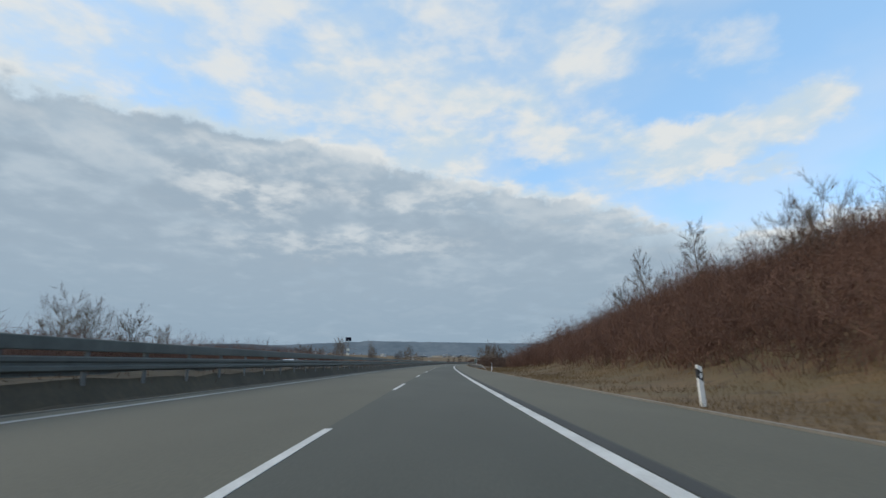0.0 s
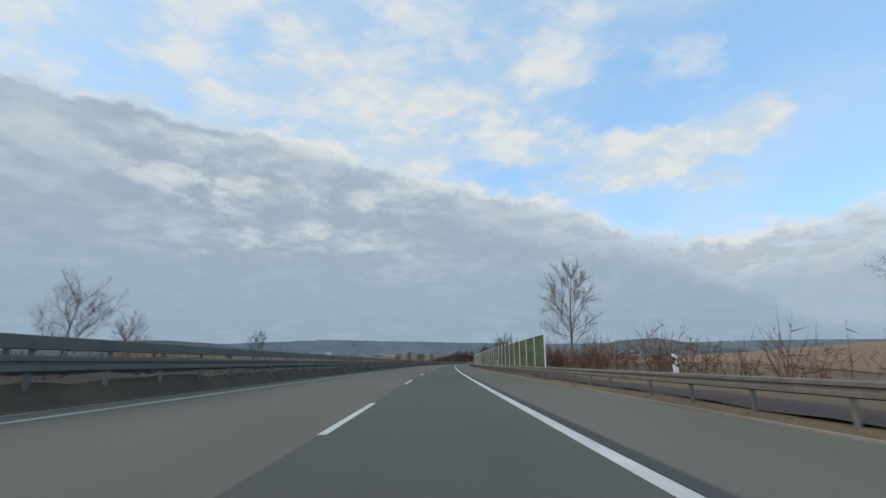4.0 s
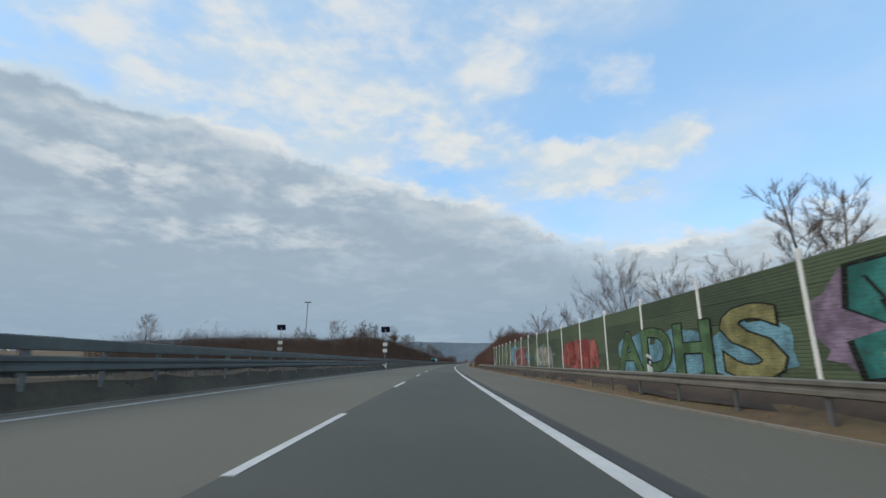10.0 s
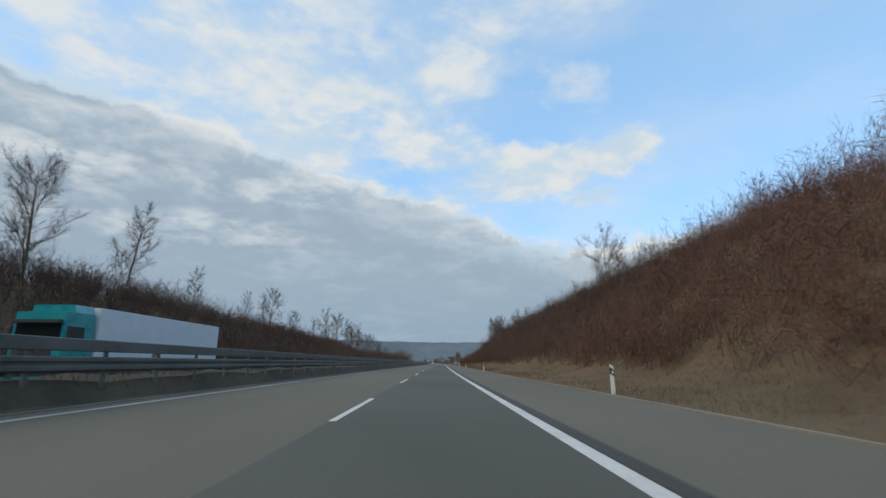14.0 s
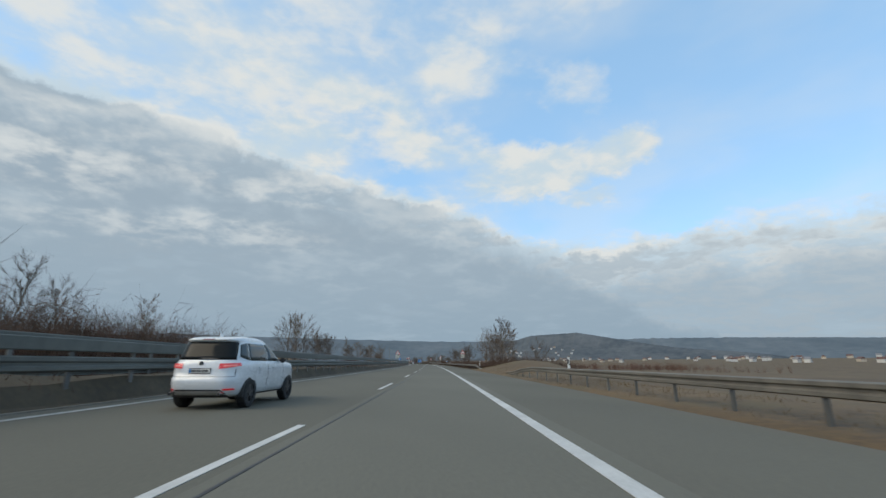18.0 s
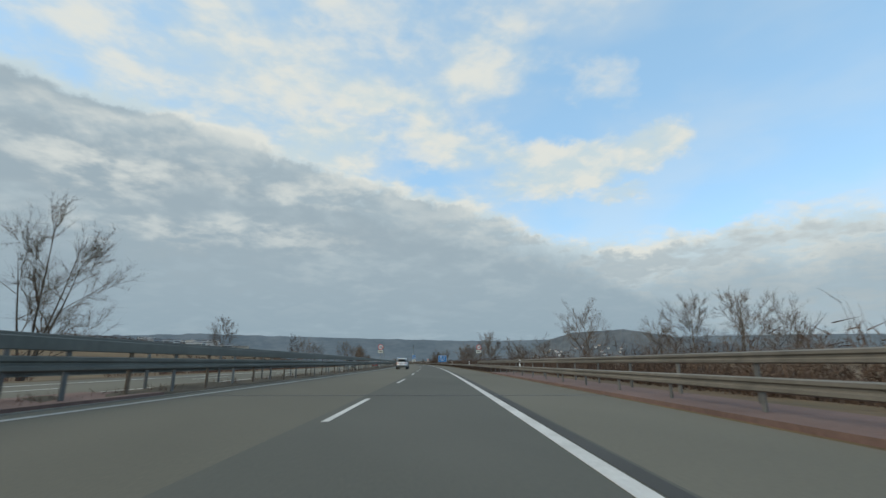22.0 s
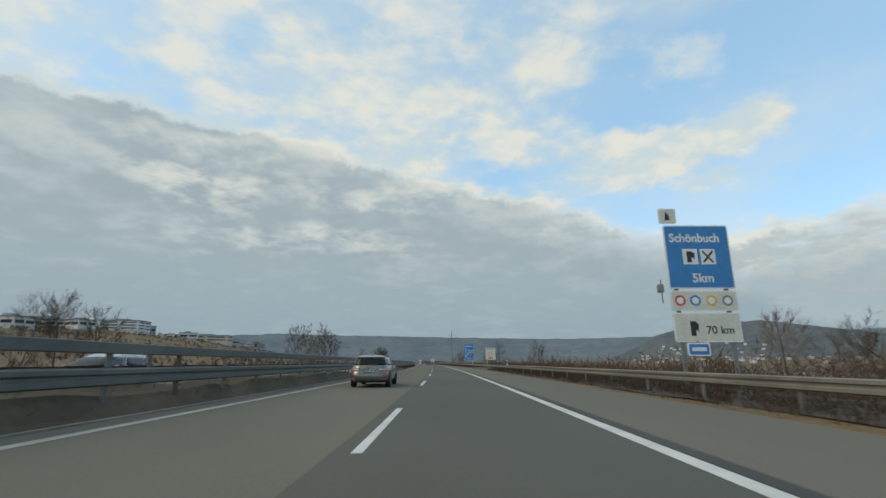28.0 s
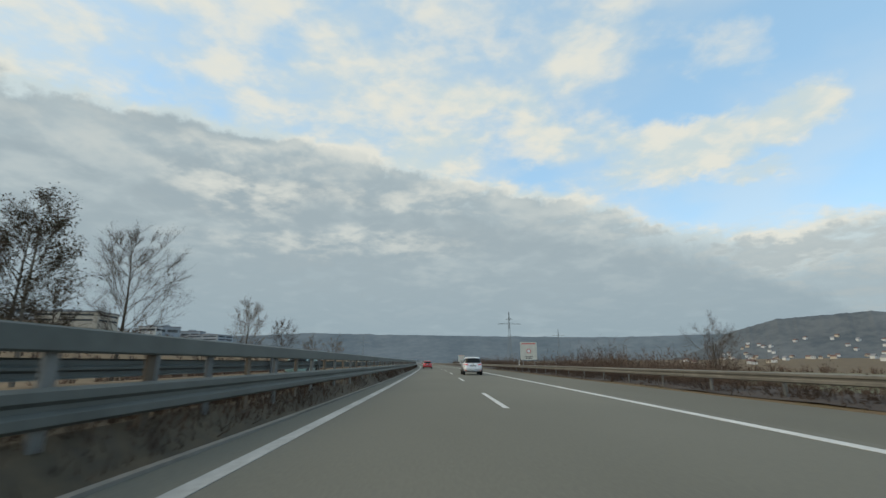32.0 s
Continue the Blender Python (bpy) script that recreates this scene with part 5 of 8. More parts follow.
def exit_board():
    ob = tagged(new("exit_board"), "blue motorway exit board announcing Herrenberg in 1000 m", "road sign", "road signs")
    for x in (0.8, 2.9):
        lump("leg", pole(x, 0.1, -1.2, 4.1, 0.07), GREY_POLE, ob)
    plate(ob, "panel", 0, 3.7, 1.35, 4.25, BLUE, WHITE)
    lump("exit_symbol", prism([(0.9, 3.25), (1.05, 3.9), (1.2, 3.9), (1.25, 3.25)], -0.042, -0.036), WHITE, ob)
    lump("exit_symbol", prism([(1.3, 3.25), (1.42, 3.25), (1.45, 3.6), (1.85, 3.86), (1.5, 3.92), (1.3, 3.9)], -0.042, -0.036), WHITE, ob)
    lump("number_ring", disc(2.55, 3.58, 0.40, -0.042, -0.036, 8), WHITE, ob)
    lump("number_field", disc(2.55, 3.58, 0.34, -0.046, -0.042, 8), BLUE, ob)
    lettering("28", 2.28, 3.42, 0.48, -0.05, WHITE, ob, bold=0.01, squeeze=0.9)
    lettering("Herrenberg", 0.38, 2.50, 0.58, -0.042, WHITE, ob, bold=0.014)
    lettering("1000 m", 1.05, 1.78, 0.56, -0.042, WHITE, ob, bold=0.014)
    return ob


stand(exit_board(), 1849, 9.3, 0.0)


def service_board():
    ob = tagged(new("service_board"), "tall blue service area board with white panels below", "road sign", "road signs")
    for x in (0.4, 2.9):
        lump("leg", slab(x - 0.08, x + 0.08, 0.06, 0.2, -1.0, 8.0), GREY_POLE, ob)
    plate(ob, "panel", 0, 3.3, 4.72, 8.0, BLUE, WHITE)
    lettering("Schönbuch", 0.24, 7.12, 0.62, -0.042, WHITE, ob, bold=0.014, squeeze=0.95)
    for x in (0.85, 1.75):
        lump("symbol_field", slab(x, x + 0.75, -0.042, -0.036, 5.95, 6.75), WHITE, ob)
    lump("pump_symbol", prism([(1.05, 6.05), (1.28, 6.05), (1.28, 6.35), (1.42, 6.2), (1.46, 6.5), (1.3, 6.62), (1.05, 6.62)], -0.048, -0.042), BLACK, ob)
    lump("fork_symbol", prism([(1.83, 6.08), (1.9, 6.02), (2.42, 6.6), (2.36, 6.68)], -0.048, -0.042), BLACK, ob)
    lump("knife_symbol", prism([(2.4, 6.08), (2.33, 6.02), (1.83, 6.6), (1.89, 6.68)], -0.050, -0.044), BLACK, ob)
    lettering("5km", 1.2, 5.05, 0.62, -0.042, WHITE, ob, bold=0.014)
    plate(ob, "brand_panel", 0, 3.3, 3.62, 4.62, CREAM, WHITE)
    for x, m in ((0.45, RED), (1.2, BLUE), (2.0, YELLOW), (2.8, SIGN_BACK)):
        lump("brand_mark", disc(x, 4.12, 0.27, -0.042, -0.036, 18), m, ob)
        lump("brand_field", disc(x, 4.12, 0.17, -0.047, -0.042, 18), WHITE, ob)
    plate(ob, "fuel_panel", 0, 3.3, 2.1, 3.52, CREAM, WHITE)
    lump("pump_symbol", prism([(0.8, 2.4), (1.05, 2.4), (1.05, 2.7), (1.18, 2.6), (1.2, 2.95), (1.08, 3.1), (0.8, 3.1)], -0.042, -0.036), BLACK, ob)
    lettering("70 km", 1.55, 2.5, 0.55, -0.042, BLACK, ob, bold=0.006)
    plate(ob, "top_plate", -0.15, 0.75, 8.1, 8.9, CREAM, WHITE)
    lump("top_symbol", prism([(0.15, 8.25), (0.42, 8.3), (0.36, 8.6), (0.2, 8.72)], -0.042, -0.036), BLACK, ob)
    lump("lamp_arm", pole(-0.35, 0.1, 4.0, 5.2, 0.03), GREY_POLE, ob)
    lump("lamp_box", slab(-0.5, -0.25, 0.0, 0.3, 4.55, 4.95, 0.03), GREY_POLE, ob)
    return ob


stand(service_board(), 2096, 12.4, 0.0)


def direction_board():
    ob = tagged(new("direction_board"), "large blue motorway direction board for Gärtringen and Herrenberg", "road sign", "road signs")
    for x in (0.5, 2.9):
        lump("leg", slab(x - 0.08, x + 0.08, 0.06, 0.2, -1.0, 7.6), GREY_POLE, ob)
    plate(ob, "panel", 0, 3.6, 2.05, 7.75, BLUE, WHITE)
    lump("road_number_field", slab(0.3, 1.05, -0.042, -0.036, 6.75, 7.3), WHITE, ob)
    lump("road_number_inner", slab(0.34, 1.01, -0.046, -0.042, 6.79, 7.26), BLUE, ob)
    lettering("A81", 0.40, 6.87, 0.42, -0.05, WHITE, ob, bold=0.008, squeeze=0.75)
    lettering("Gärtringen", 1.2, 6.80, 0.50, -0.042, WHITE, ob, bold=0.012, squeeze=0.88)
    lettering("Herrenberg", 1.3, 5.28, 0.50, -0.042, WHITE, ob, bold=0.012, squeeze=0.84)
    lettering("Ammerbuch", 1.3, 4.60, 0.50, -0.042, WHITE, ob, bold=0.012, squeeze=0.80)
    lump("arrow_shaft", slab(0.62, 0.76, -0.042, -0.036, 2.5, 6.05), WHITE, ob)
    lump("arrow_head", prism([(0.40, 6.0), (0.98, 6.0), (0.69, 6.5)], -0.042, -0.036), WHITE, ob)
    lump("branch", prism([(0.76, 3.3), (0.76, 3.1), (1.38, 3.95), (1.26, 4.03)], -0.043, -0.037), WHITE, ob)
    lump("branch_head", prism([(1.12, 4.12), (1.5, 3.84), (1.6, 4.4)], -0.042, -0.036), WHITE, ob)
    lump("federal_road_field", slab(1.9, 2.65, -0.042, -0.036, 3.7, 4.25), YELLOW, ob, "yellow road number field")
    lettering("28", 2.05, 3.80, 0.44, -0.048, BLACK, ob, bold=0.008)
    lettering("500 m", 1.3, 2.5, 0.50, -0.042, WHITE, ob, bold=0.012)
    return ob


stand(direction_board(), 2244.5, 12.6, 0.0)


def info_board(w, z0, z1):
    ob = tagged(new("information_board"), "white information board with a red ring on grey legs", "road sign", "road signs")
    for x in (-w * 0.35, w * 0.35):
        lump("leg", pole(x, 0.06, -1.2, z1 - 0.1, 0.05), GREY_POLE, ob)
    plate(ob, "panel", -w / 2, w / 2, z0, z1, CREAM, None)
    lump("headline", slab(-w * 0.42, w * 0.42, -0.036, -0.03, z1 - 0.3, z1 - 0.18), RED, ob)
    mid = (z0 + z1) / 2
    lump("ring", disc(0, mid, 0.36, -0.036, -0.03), RED, ob, "red ring")
    lump("ring_field", disc(0, mid, 0.27, -0.040, -0.036), WHITE, ob)
    bars(ob, [(-w * 0.25, w * 0.25, z0 + 0.42, z0 + 0.52), (-w * 0.2, w * 0.2, z0 + 0.2, z0 + 0.3)], -0.03, BLACK)
    return ob


stand(info_board(2.1, 1.75, 4.2), 2174, 12.4, 0.0)
stand(info_board(2.6, 1.55, 4.25), 2447, 13.2, 0.0)
stand(info_board(2.4, 1.4, 4.0), 2560, 12.4, 0.0)


def kilometre_sign():
    ob = tagged(new("kilometre_sign"), "small blue kilometre sign with white writing", "road sign", "kilometre signs")
    lump("pole", pole(0, 0.03, -0.2, 1.7, 0.03), GREY_POLE, ob)
    plate(ob, "panel", -0.5, 0.5, 1.05, 1.62, BLUE, WHITE)
    bars(ob, [(-0.32, 0.32, 1.26, 1.42)], -0.036, WHITE)
    return ob


km = stand(kilometre_sign(), 592, 10.6)
for s in (1597, 2094):
    copy_thing(km, road_pose(s, 12.4, float(ground_z(s, 12.4)) + 0.3))


def blue_far_board():
    ob = tagged(new("far_direction_board"), "distant blue direction board on the opposite side, seen edge on", "road sign", "road signs")
    for x in (-1.2, 1.2):
        lump("leg", pole(x, 0.06, -1.0, 4.6, 0.06), GREY_POLE, ob)
    plate(ob, "panel", -1.9, 1.9, 1.6, 4.7, BLUE, WHITE)
    bars(ob, [(-1.3, 1.2, 3.6, 3.9), (-1.3, 0.8, 2.9, 3.2)], -0.036, WHITE)
    return ob


stand(blue_far_board(), 2292, -24.0, 0.0)


# ---- power pylon ----
def pylon(height):
    ob = tagged(new("power_pylon"), "grey steel lattice power pylon with crossarms", "pylon", "power pylons")
    bm = bmesh.new()

    def bar(a, b, r=0.12):
        a, b = Vector(a), Vector(b)
        m = Matrix.Translation((a + b) / 2) @ (b - a).to_track_quat("Z", "Y").to_matrix().to_4x4()
        bmesh.ops.create_cone(bm, cap_ends=True, segments=4, radius1=r, radius2=r, depth=(b - a).length, matrix=m)

    levels = [(0, 3.2), (height * 0.3, 2.0), (height * 0.6, 1.0), (height, 0.25)]
    for (z0, w0), (z1, w1) in zip(levels, levels[1:]):
        for x, y in ((-1, -1), (1, -1), (1, 1), (-1, 1)):
            bar((x * w0, y * w0, z0), (x * w1, y * w1, z1))
            bar((x * w0, y * w0, z0), (-x * w1, y * w1, z1), 0.08)
    lump("tower", bm, GREY_POLE, ob)
    for z, w in ((height * 0.79, 13.0), (height * 0.87, 4.0)):
        bm = bmesh.new()
        for side in (-1, 1):
            bar((0, 0, z + 1.2), (side * w, 0, z))
            bar((0, 0, z), (side * w, 0, z), 0.14)
        lump("crossarm", bm, GREY_POLE, ob)
    return ob


py = stand(pylon(61), 2850, 104, -8)
copy_thing(py, road_pose(3250, 316, 4))
copy_thing(py, road_pose(3350, -60, -8))


# ---- graffiti on the barrier ----
def spray(name, rgb):
    """Weathered spray paint: thin along the slats' edges, worn through to the green wall in spots."""
    m = bpy.data.materials.new(name)
    m.use_nodes = True
    k = Nodes(m.node_tree)
    grey = sum(rgb) / 3
    rgb = tuple(c * 0.82 + grey * 0.18 for c in rgb)
    co = k.add("ShaderNodeTexCoord").outputs["Object"]
    slats = k.add("ShaderNodeSeparateXYZ", {0: co}).outputs[2]
    line = k.math("ABSOLUTE", k.math("SINE", k.math("MULTIPLY", slats, math.pi / (0.0986 * U))))
    cloud = k.noise(co, 2.2, 4.0, 0.6)
    grain = k.noise(k.add("ShaderNodeMapping", {0: co, 3: (1, 1, 7)}).outputs[0], 7.0, 4.0, 0.65)
    tone = k.mix(k.span(cloud, 0.36, 0.66), tuple(c * 0.62 for c in rgb), tuple(min(0.7, c * 1.28) for c in rgb))
    worn = k.math("MAXIMUM", k.span(grain, 0.52, 0.68, 0.0, 0.80), k.span(line, 0.0, 0.35, 0.55, 0.0))
    color = k.mix(worn, tone, (0.052, 0.072, 0.044))
    shader = k.add("ShaderNodeBsdfPrincipled", {"Base Color": color, "Roughness": 0.85, "Specular IOR Level": 0.2})
    k.add("ShaderNodeOutputMaterial", {0: shader.outputs[0]})
    return m


SPRAY = {
    "grey": spray("grey_spray", (0.170, 0.177, 0.177)), "silver": spray("silver_spray", (0.245, 0.252, 0.245)),
    "black": spray("black_spray", (0.012, 0.012, 0.014)), "red": spray("red_spray", (0.286, 0.031, 0.024)),
    "salmon": spray("salmon_spray", (0.394, 0.088, 0.075)), "blue": spray("blue_spray", (0.031, 0.109, 0.286)),
    "sky": spray("sky_blue_spray", (0.116, 0.286, 0.374)), "teal": spray("teal_spray", (0.020, 0.177, 0.163)),
    "olive": spray("olive_spray", (0.230, 0.215, 0.075)), "yellow": spray("yellow_spray", (0.340, 0.258, 0.054)),
    "orange": spray("orange_spray", (0.374, 0.163, 0.054)), "green": spray("green_spray", (0.027, 0.163, 0.061)),
    "lime": spray("lime_spray", (0.204, 0.258, 0.054)), "pink": spray("pink_spray", (0.326, 0.150, 0.204)),
    "lilac": spray("lilac_spray", (0.231, 0.163, 0.258)), "mint": spray("mint_spray", (0.136, 0.245, 0.190)),
    "haze": spray("thin_grey_spray", (0.185, 0.200, 0.186)), "moss": spray("moss_green_spray", (0.085, 0.165, 0.070)), "deep": spray("deep_teal_spray", (0.030, 0.150, 0.205)), "wine": spray("wine_spray", (0.163, 0.048, 0.054)), "cream": spray("cream_spray", (0.340, 0.320, 0.245)),
}
FACE = WALL_N - 0.040  # the side of the panels that is seen


def painted(name, s, shape, color, layer, parent):
    """A sprayed patch [(along, height), ...] lying on the barrier; it follows the wall."""
    n = FACE - 0.004 * layer
    front = [(s + a - 0.35, n, z) for a, z in shape]
    back = [(s + a - 0.35, n + 0.003, z) for a, z in shape]
    c = len(shape)
    pts = np.array(front + back, float)
    v = road_v(pts[:, 0], pts[:, 1], pts[:, 2])
    f = [tuple(range(c)), tuple(range(2 * c - 1, c - 1, -1))] + [((i + 1) % c, i, i + c, (i + 1) % c + c) for i in range(c)]
    return link(name, v, f, SPRAY[color], parent)


def blob(x, z, rx, rz, rng, n=19, rough=0.30):
    return [(x + rx * math.cos(i * math.tau / n) * rng.uniform(1 - rough, 1 + rough), z + rz * math.sin(i * math.tau / n) * rng.uniform(1 - rough, 1 + rough)) for i in range(n)]


def bubble_word(mural, s, count, width, z0, z1, fills, outline, rng, layer=2):
    """Swollen letter-like shapes side by side, each with an outline behind it and a hole in it."""
    for i in range(count):
        x = width * (i + 0.5) / count
        w, lift = width / count * 0.56, rng.uniform(-0.12, 0.12)
        zm, h = (z0 + z1) / 2 + lift, (z1 - z0) / 2
        style = rng.randrange(3)
        if style == 0:
            pts = [(-1, -1), (-0.45, -1), (-0.4, -0.3), (0.4, -0.3), (0.45, -1), (1, -1), (0.8, 0.4), (0.35, 1), (-0.35, 1), (-0.85, 0.4)]
        elif style == 1:
            pts = [(-0.9, -1), (0.7, -1), (1, -0.5), (0.75, 0), (1, 0.5), (0.6, 1), (-0.95, 1), (-0.6, 0.3), (-1, -0.2)]
        else:
            pts = [(-0.8, -0.9), (0.8, -1), (0.95, -0.35), (0.2, -0.15), (0.95, 0.2), (0.85, 0.95), (-0.75, 1), (-1, 0.45), (-0.25, 0.1), (-0.95, -0.2)]
        pts = [(a * rng.uniform(0.92, 1.06), b * rng.uniform(0.94, 1.05)) for a, b in pts]
        painted("letter_outline", s, [(x + a * w * 1.16, zm + b * h * 1.08) for a, b in pts], outline, layer, mural)
        painted("letter", s, [(x + a * w, zm + b * h) for a, b in pts], fills[i % len(fills)], layer + 1, mural)
        for _ in range(3):
            cx, cz, t = x + rng.uniform(-0.5, 0.5) * w, zm + rng.uniform(-0.6, 0.6) * h, rng.uniform(-0.5, 0.5)
            painted("letter_slit", s, [(cx - 0.05 * w + t * 0.4 * w, cz - 0.32 * h), (cx + 0.06 * w + t * 0.4 * w, cz - 0.3 * h), (cx + 0.05 * w - t * 0.4 * w, cz + 0.32 * h), (cx - 0.04 * w - t * 0.4 * w, cz + 0.3 * h)], outline, layer + 2, mural)
        painted("letter_shade", s, blob(x, zm - 0.6 * h, w * 0.42, h * 0.16, rng, 9, 0.35), fills[(i + 1) % len(fills)], layer + 2, mural)


def mural(s, width, label, backs, words, seed, specks=()):
    rng = random.Random(seed)
    ob = tagged(new("mural"), label, "graffiti", "murals")
    ob.matrix_basis = road_pose(s + width / 2, WALL_N, 1.0)
    for x, z, rx, rz, color in backs:
        painted("paint_patch", s, blob(x, z, rx, rz, rng), color, 1, ob)
    for x, w, count, z0, z1, fills, outline in words:
        bubble_word(ob, s + x, count, w, z0, z1, fills, outline, rng)
    for x, z, r, color in specks:
        painted("paint_spot", s, blob(x, z, r, r, rng, 9), color, 5, ob)
    return ob


def strokes(ob, s, x0, x1, z0, z1, color, count, seed):
    """Thin curved lines of spray paint."""
    rng = random.Random(seed)
    for _ in range(count):
        cx, cz, r, a0 = rng.uniform(x0, x1), rng.uniform(z0 + 0.4, z1 - 0.4), rng.uniform(0.4, 1.7), rng.uniform(0, 6.3)
        arc, w = rng.uniform(0.9, 2.4), rng.uniform(0.025, 0.06)
        line = [(a0 + arc * i / 9) for i in range(10)]
        ring = [(cx + 1.5 * (r + w) * math.cos(a), min(z1, max(z0, cz + (r + w) * math.sin(a)))) for a in line] + [(cx + 1.5 * (r - w) * math.cos(a), min(z1, max(z0, cz + (r - w) * math.sin(a)))) for a in reversed(line)]
        painted("paint_stroke", s, ring, color, 5, ob)


def letters_on_wall(ob, text, s, z, size, color, shade, squeeze=1.0):
    """Legible sprayed capitals on the barrier, with a dark edge."""
    for name, mat, grow_, layer in (("letter_edge", SPRAY[shade], 0.05, 3), ("letters", SPRAY[color], 0.0, 4)):
        word = lettering(text, 0, 0, size, 0, mat, ob, name, bold=0.07 + grow_, squeeze=squeeze, thick=0.003)
        m = road_pose(s - 0.35, FACE - 0.004 * layer, z) @ Matrix.Rotation(radians(-90), 4, "Z")
        word.matrix_basis = ob.matrix_basis.inverted() @ m


m1 = mural(421.5, 21, "graffiti of large olive letters edged in dark with orange flashes", [(10, 1.8, 11, 1.25, "green")],
           [], 1, [(5.8, 1.5, 0.5, "orange"), (9.5, 1.6, 0.5, "orange"), (12.5, 1.9, 0.5, "orange"), (16, 1.7, 0.7, "sky"), (19, 1.8, 0.5, "sky")])
letters_on_wall(m1, "SUPPORTER", 441.5, 0.75, 2.55, "olive", "black", 1.32)
mural(448, 8, "faded grey graffiti letters on the green barrier", [(4, 1.8, 4, 1.2, "grey")], [(0.5, 7, 4, 0.9, 2.6, ["silver", "grey"], "grey")], 2)
m6 = mural(462, 26, "faded grey graffiti with teal patches and pale outlines on the barrier", [(3.5, 1.95, 4.2, 1.45, "haze"), (10.5, 1.9, 4.6, 1.5, "haze"), (16.5, 1.9, 2.6, 1.4, "haze"), (22.5, 1.7, 3.4, 1.2, "haze"),
           (5.6, 1.9, 1.1, 0.9, "teal"), (9.2, 1.2, 1.5, 0.55, "teal"), (2.2, 2.6, 1.2, 0.6, "teal"), (12.3, 1.9, 0.8, 0.7, "mint"), (21.6, 1.3, 0.7, 0.7, "blue"), (24.2, 1.6, 0.5, 0.6, "sky")], [], 3)
for x, z, wide, tall in ((7.2, 1.1, 1.0, 0.8), (13.9, 1.2, 0.9, 0.8)):
    painted("paint_wedge", 462, [(x - wide, z - tall * 0.6), (x + wide, z - tall * 0.6), (x + wide * 0.3, z + tall)], "black", 3, m6)
strokes(m6, 462, 1, 17, 0.6, 3.3, "silver", 18, 3)
strokes(m6, 462, 1, 17, 0.6, 3.3, "mint", 6, 23)
strokes(m6, 462, 20, 25.5, 0.7, 2.8, "sky", 9, 5)
mural(486, 25, "black graffiti wall with salmon strokes and blue fields", [(7, 1.9, 8, 1.75, "black"), (15, 1.9, 7, 1.7, "black"), (22, 2.3, 4.5, 1.2, "blue"), (8.5, 1.8, 2.2, 1.0, "blue")],
      [(1.5, 5, 2, 0.7, 2.6, ["salmon"], "black"), (8, 8, 3, 0.6, 3.5, ["salmon", "red"], "black"), (18, 8, 2, 0.8, 3.4, ["sky", "salmon"], "blue")], 4, [(24, 3.0, 0.25, "cream"), (21, 2.7, 0.2, "cream")])
mural(511, 9, "pale figures and blue fields sprayed on the barrier", [(2.5, 1.6, 2.4, 1.2, "cream"), (6, 1.5, 2.5, 1.2, "blue")], [(0.6, 3, 1, 0.8, 2.9, ["cream"], "grey")], 5)
mural(531.7, 7, "green and orange graffiti with a bold green letter", [(1.0, 2.0, 0.5, 0.8, "salmon"), (0.6, 2.5, 0.6, 0.35, "silver")], [(1.9, 4.8, 2, 0.7, 3.2, ["green", "green"], "black")], 6, [(0.3, 2.6, 0.5, "silver"), (1.0, 2.6, 0.45, "orange")])
mural(547, 6, "grey stacked letters with pink edges on the barrier", [(3.0, 1.7, 3.1, 1.2, "pink")], [(0.0, 6.0, 4, 0.6, 1.75, ["silver", "grey"], "black"), (0.2, 5.6, 3, 1.75, 2.9, ["grey", "silver"], "black")], 7)
mural(574, 9, "pale blue sprayed cloud and dark writing strokes", [(5.5, 1.4, 2.6, 0.4, "sky"), (2.2, 2.2, 1.8, 0.6, "black")], [], 8, [(8.4, 2.4, 0.7, "black")])
m2 = mural(598, 15, "pale green letters in a dark green frame", [(7.5, 1.75, 7.8, 1.35, "green")], [], 9)
letters_on_wall(m2, "PHAR", 612.6, 0.9, 2.3, "lime", "black", 1.95)
mural(588, 8, "lilac sprayed scribble on the green barrier", [(3, 1.7, 1.6, 0.6, "lilac"), (5, 1.9, 0.6, 1.0, "lilac")], [], 10)
m3 = mural(613, 9, "silver bubble letters with dark edges", [(1.0, 1.6, 0.5, 0.6, "grey"), (8.4, 2.3, 0.6, 0.7, "silver")], [], 11)
letters_on_wall(m3, "CMB", 622, 0.9, 2.3, "silver", "black", 1.55)
mural(628, 6, "mint and teal scribbles on the green barrier", [(2, 2.4, 0.8, 0.3, "mint"), (4, 1.6, 0.7, 0.4, "teal")], [], 12)
mural(641, 10, "silver-grey graffiti with a dark circle and orange flashes", [(5, 1.9, 5, 1.6, "silver")], [(3, 6, 2, 0.8, 3.2, ["silver", "grey"], "black")], 13, [(6.5, 1.8, 0.6, "teal"), (7.2, 2.2, 0.5, "salmon")])
mural(651, 6, "scattered orange and teal spots on the green barrier", [(1.2, 2.1, 0.9, 0.7, "orange")], [], 24,
      [(1.0, 2.0, 0.6, "teal"), (2.6, 2.0, 0.4, "orange"), (3.5, 1.7, 0.25, "teal"), (4.6, 1.9, 0.25, "orange"), (1.6, 2.5, 0.3, "salmon"), (0.6, 1.6, 0.35, "yellow")])
mural(660, 7, "small teal and yellow letters on the barrier", [(3, 1.6, 2.6, 1.0, "yellow")], [(0.5, 4.6, 3, 0.7, 2.6, ["orange", "mint", "teal"], "black")], 14)
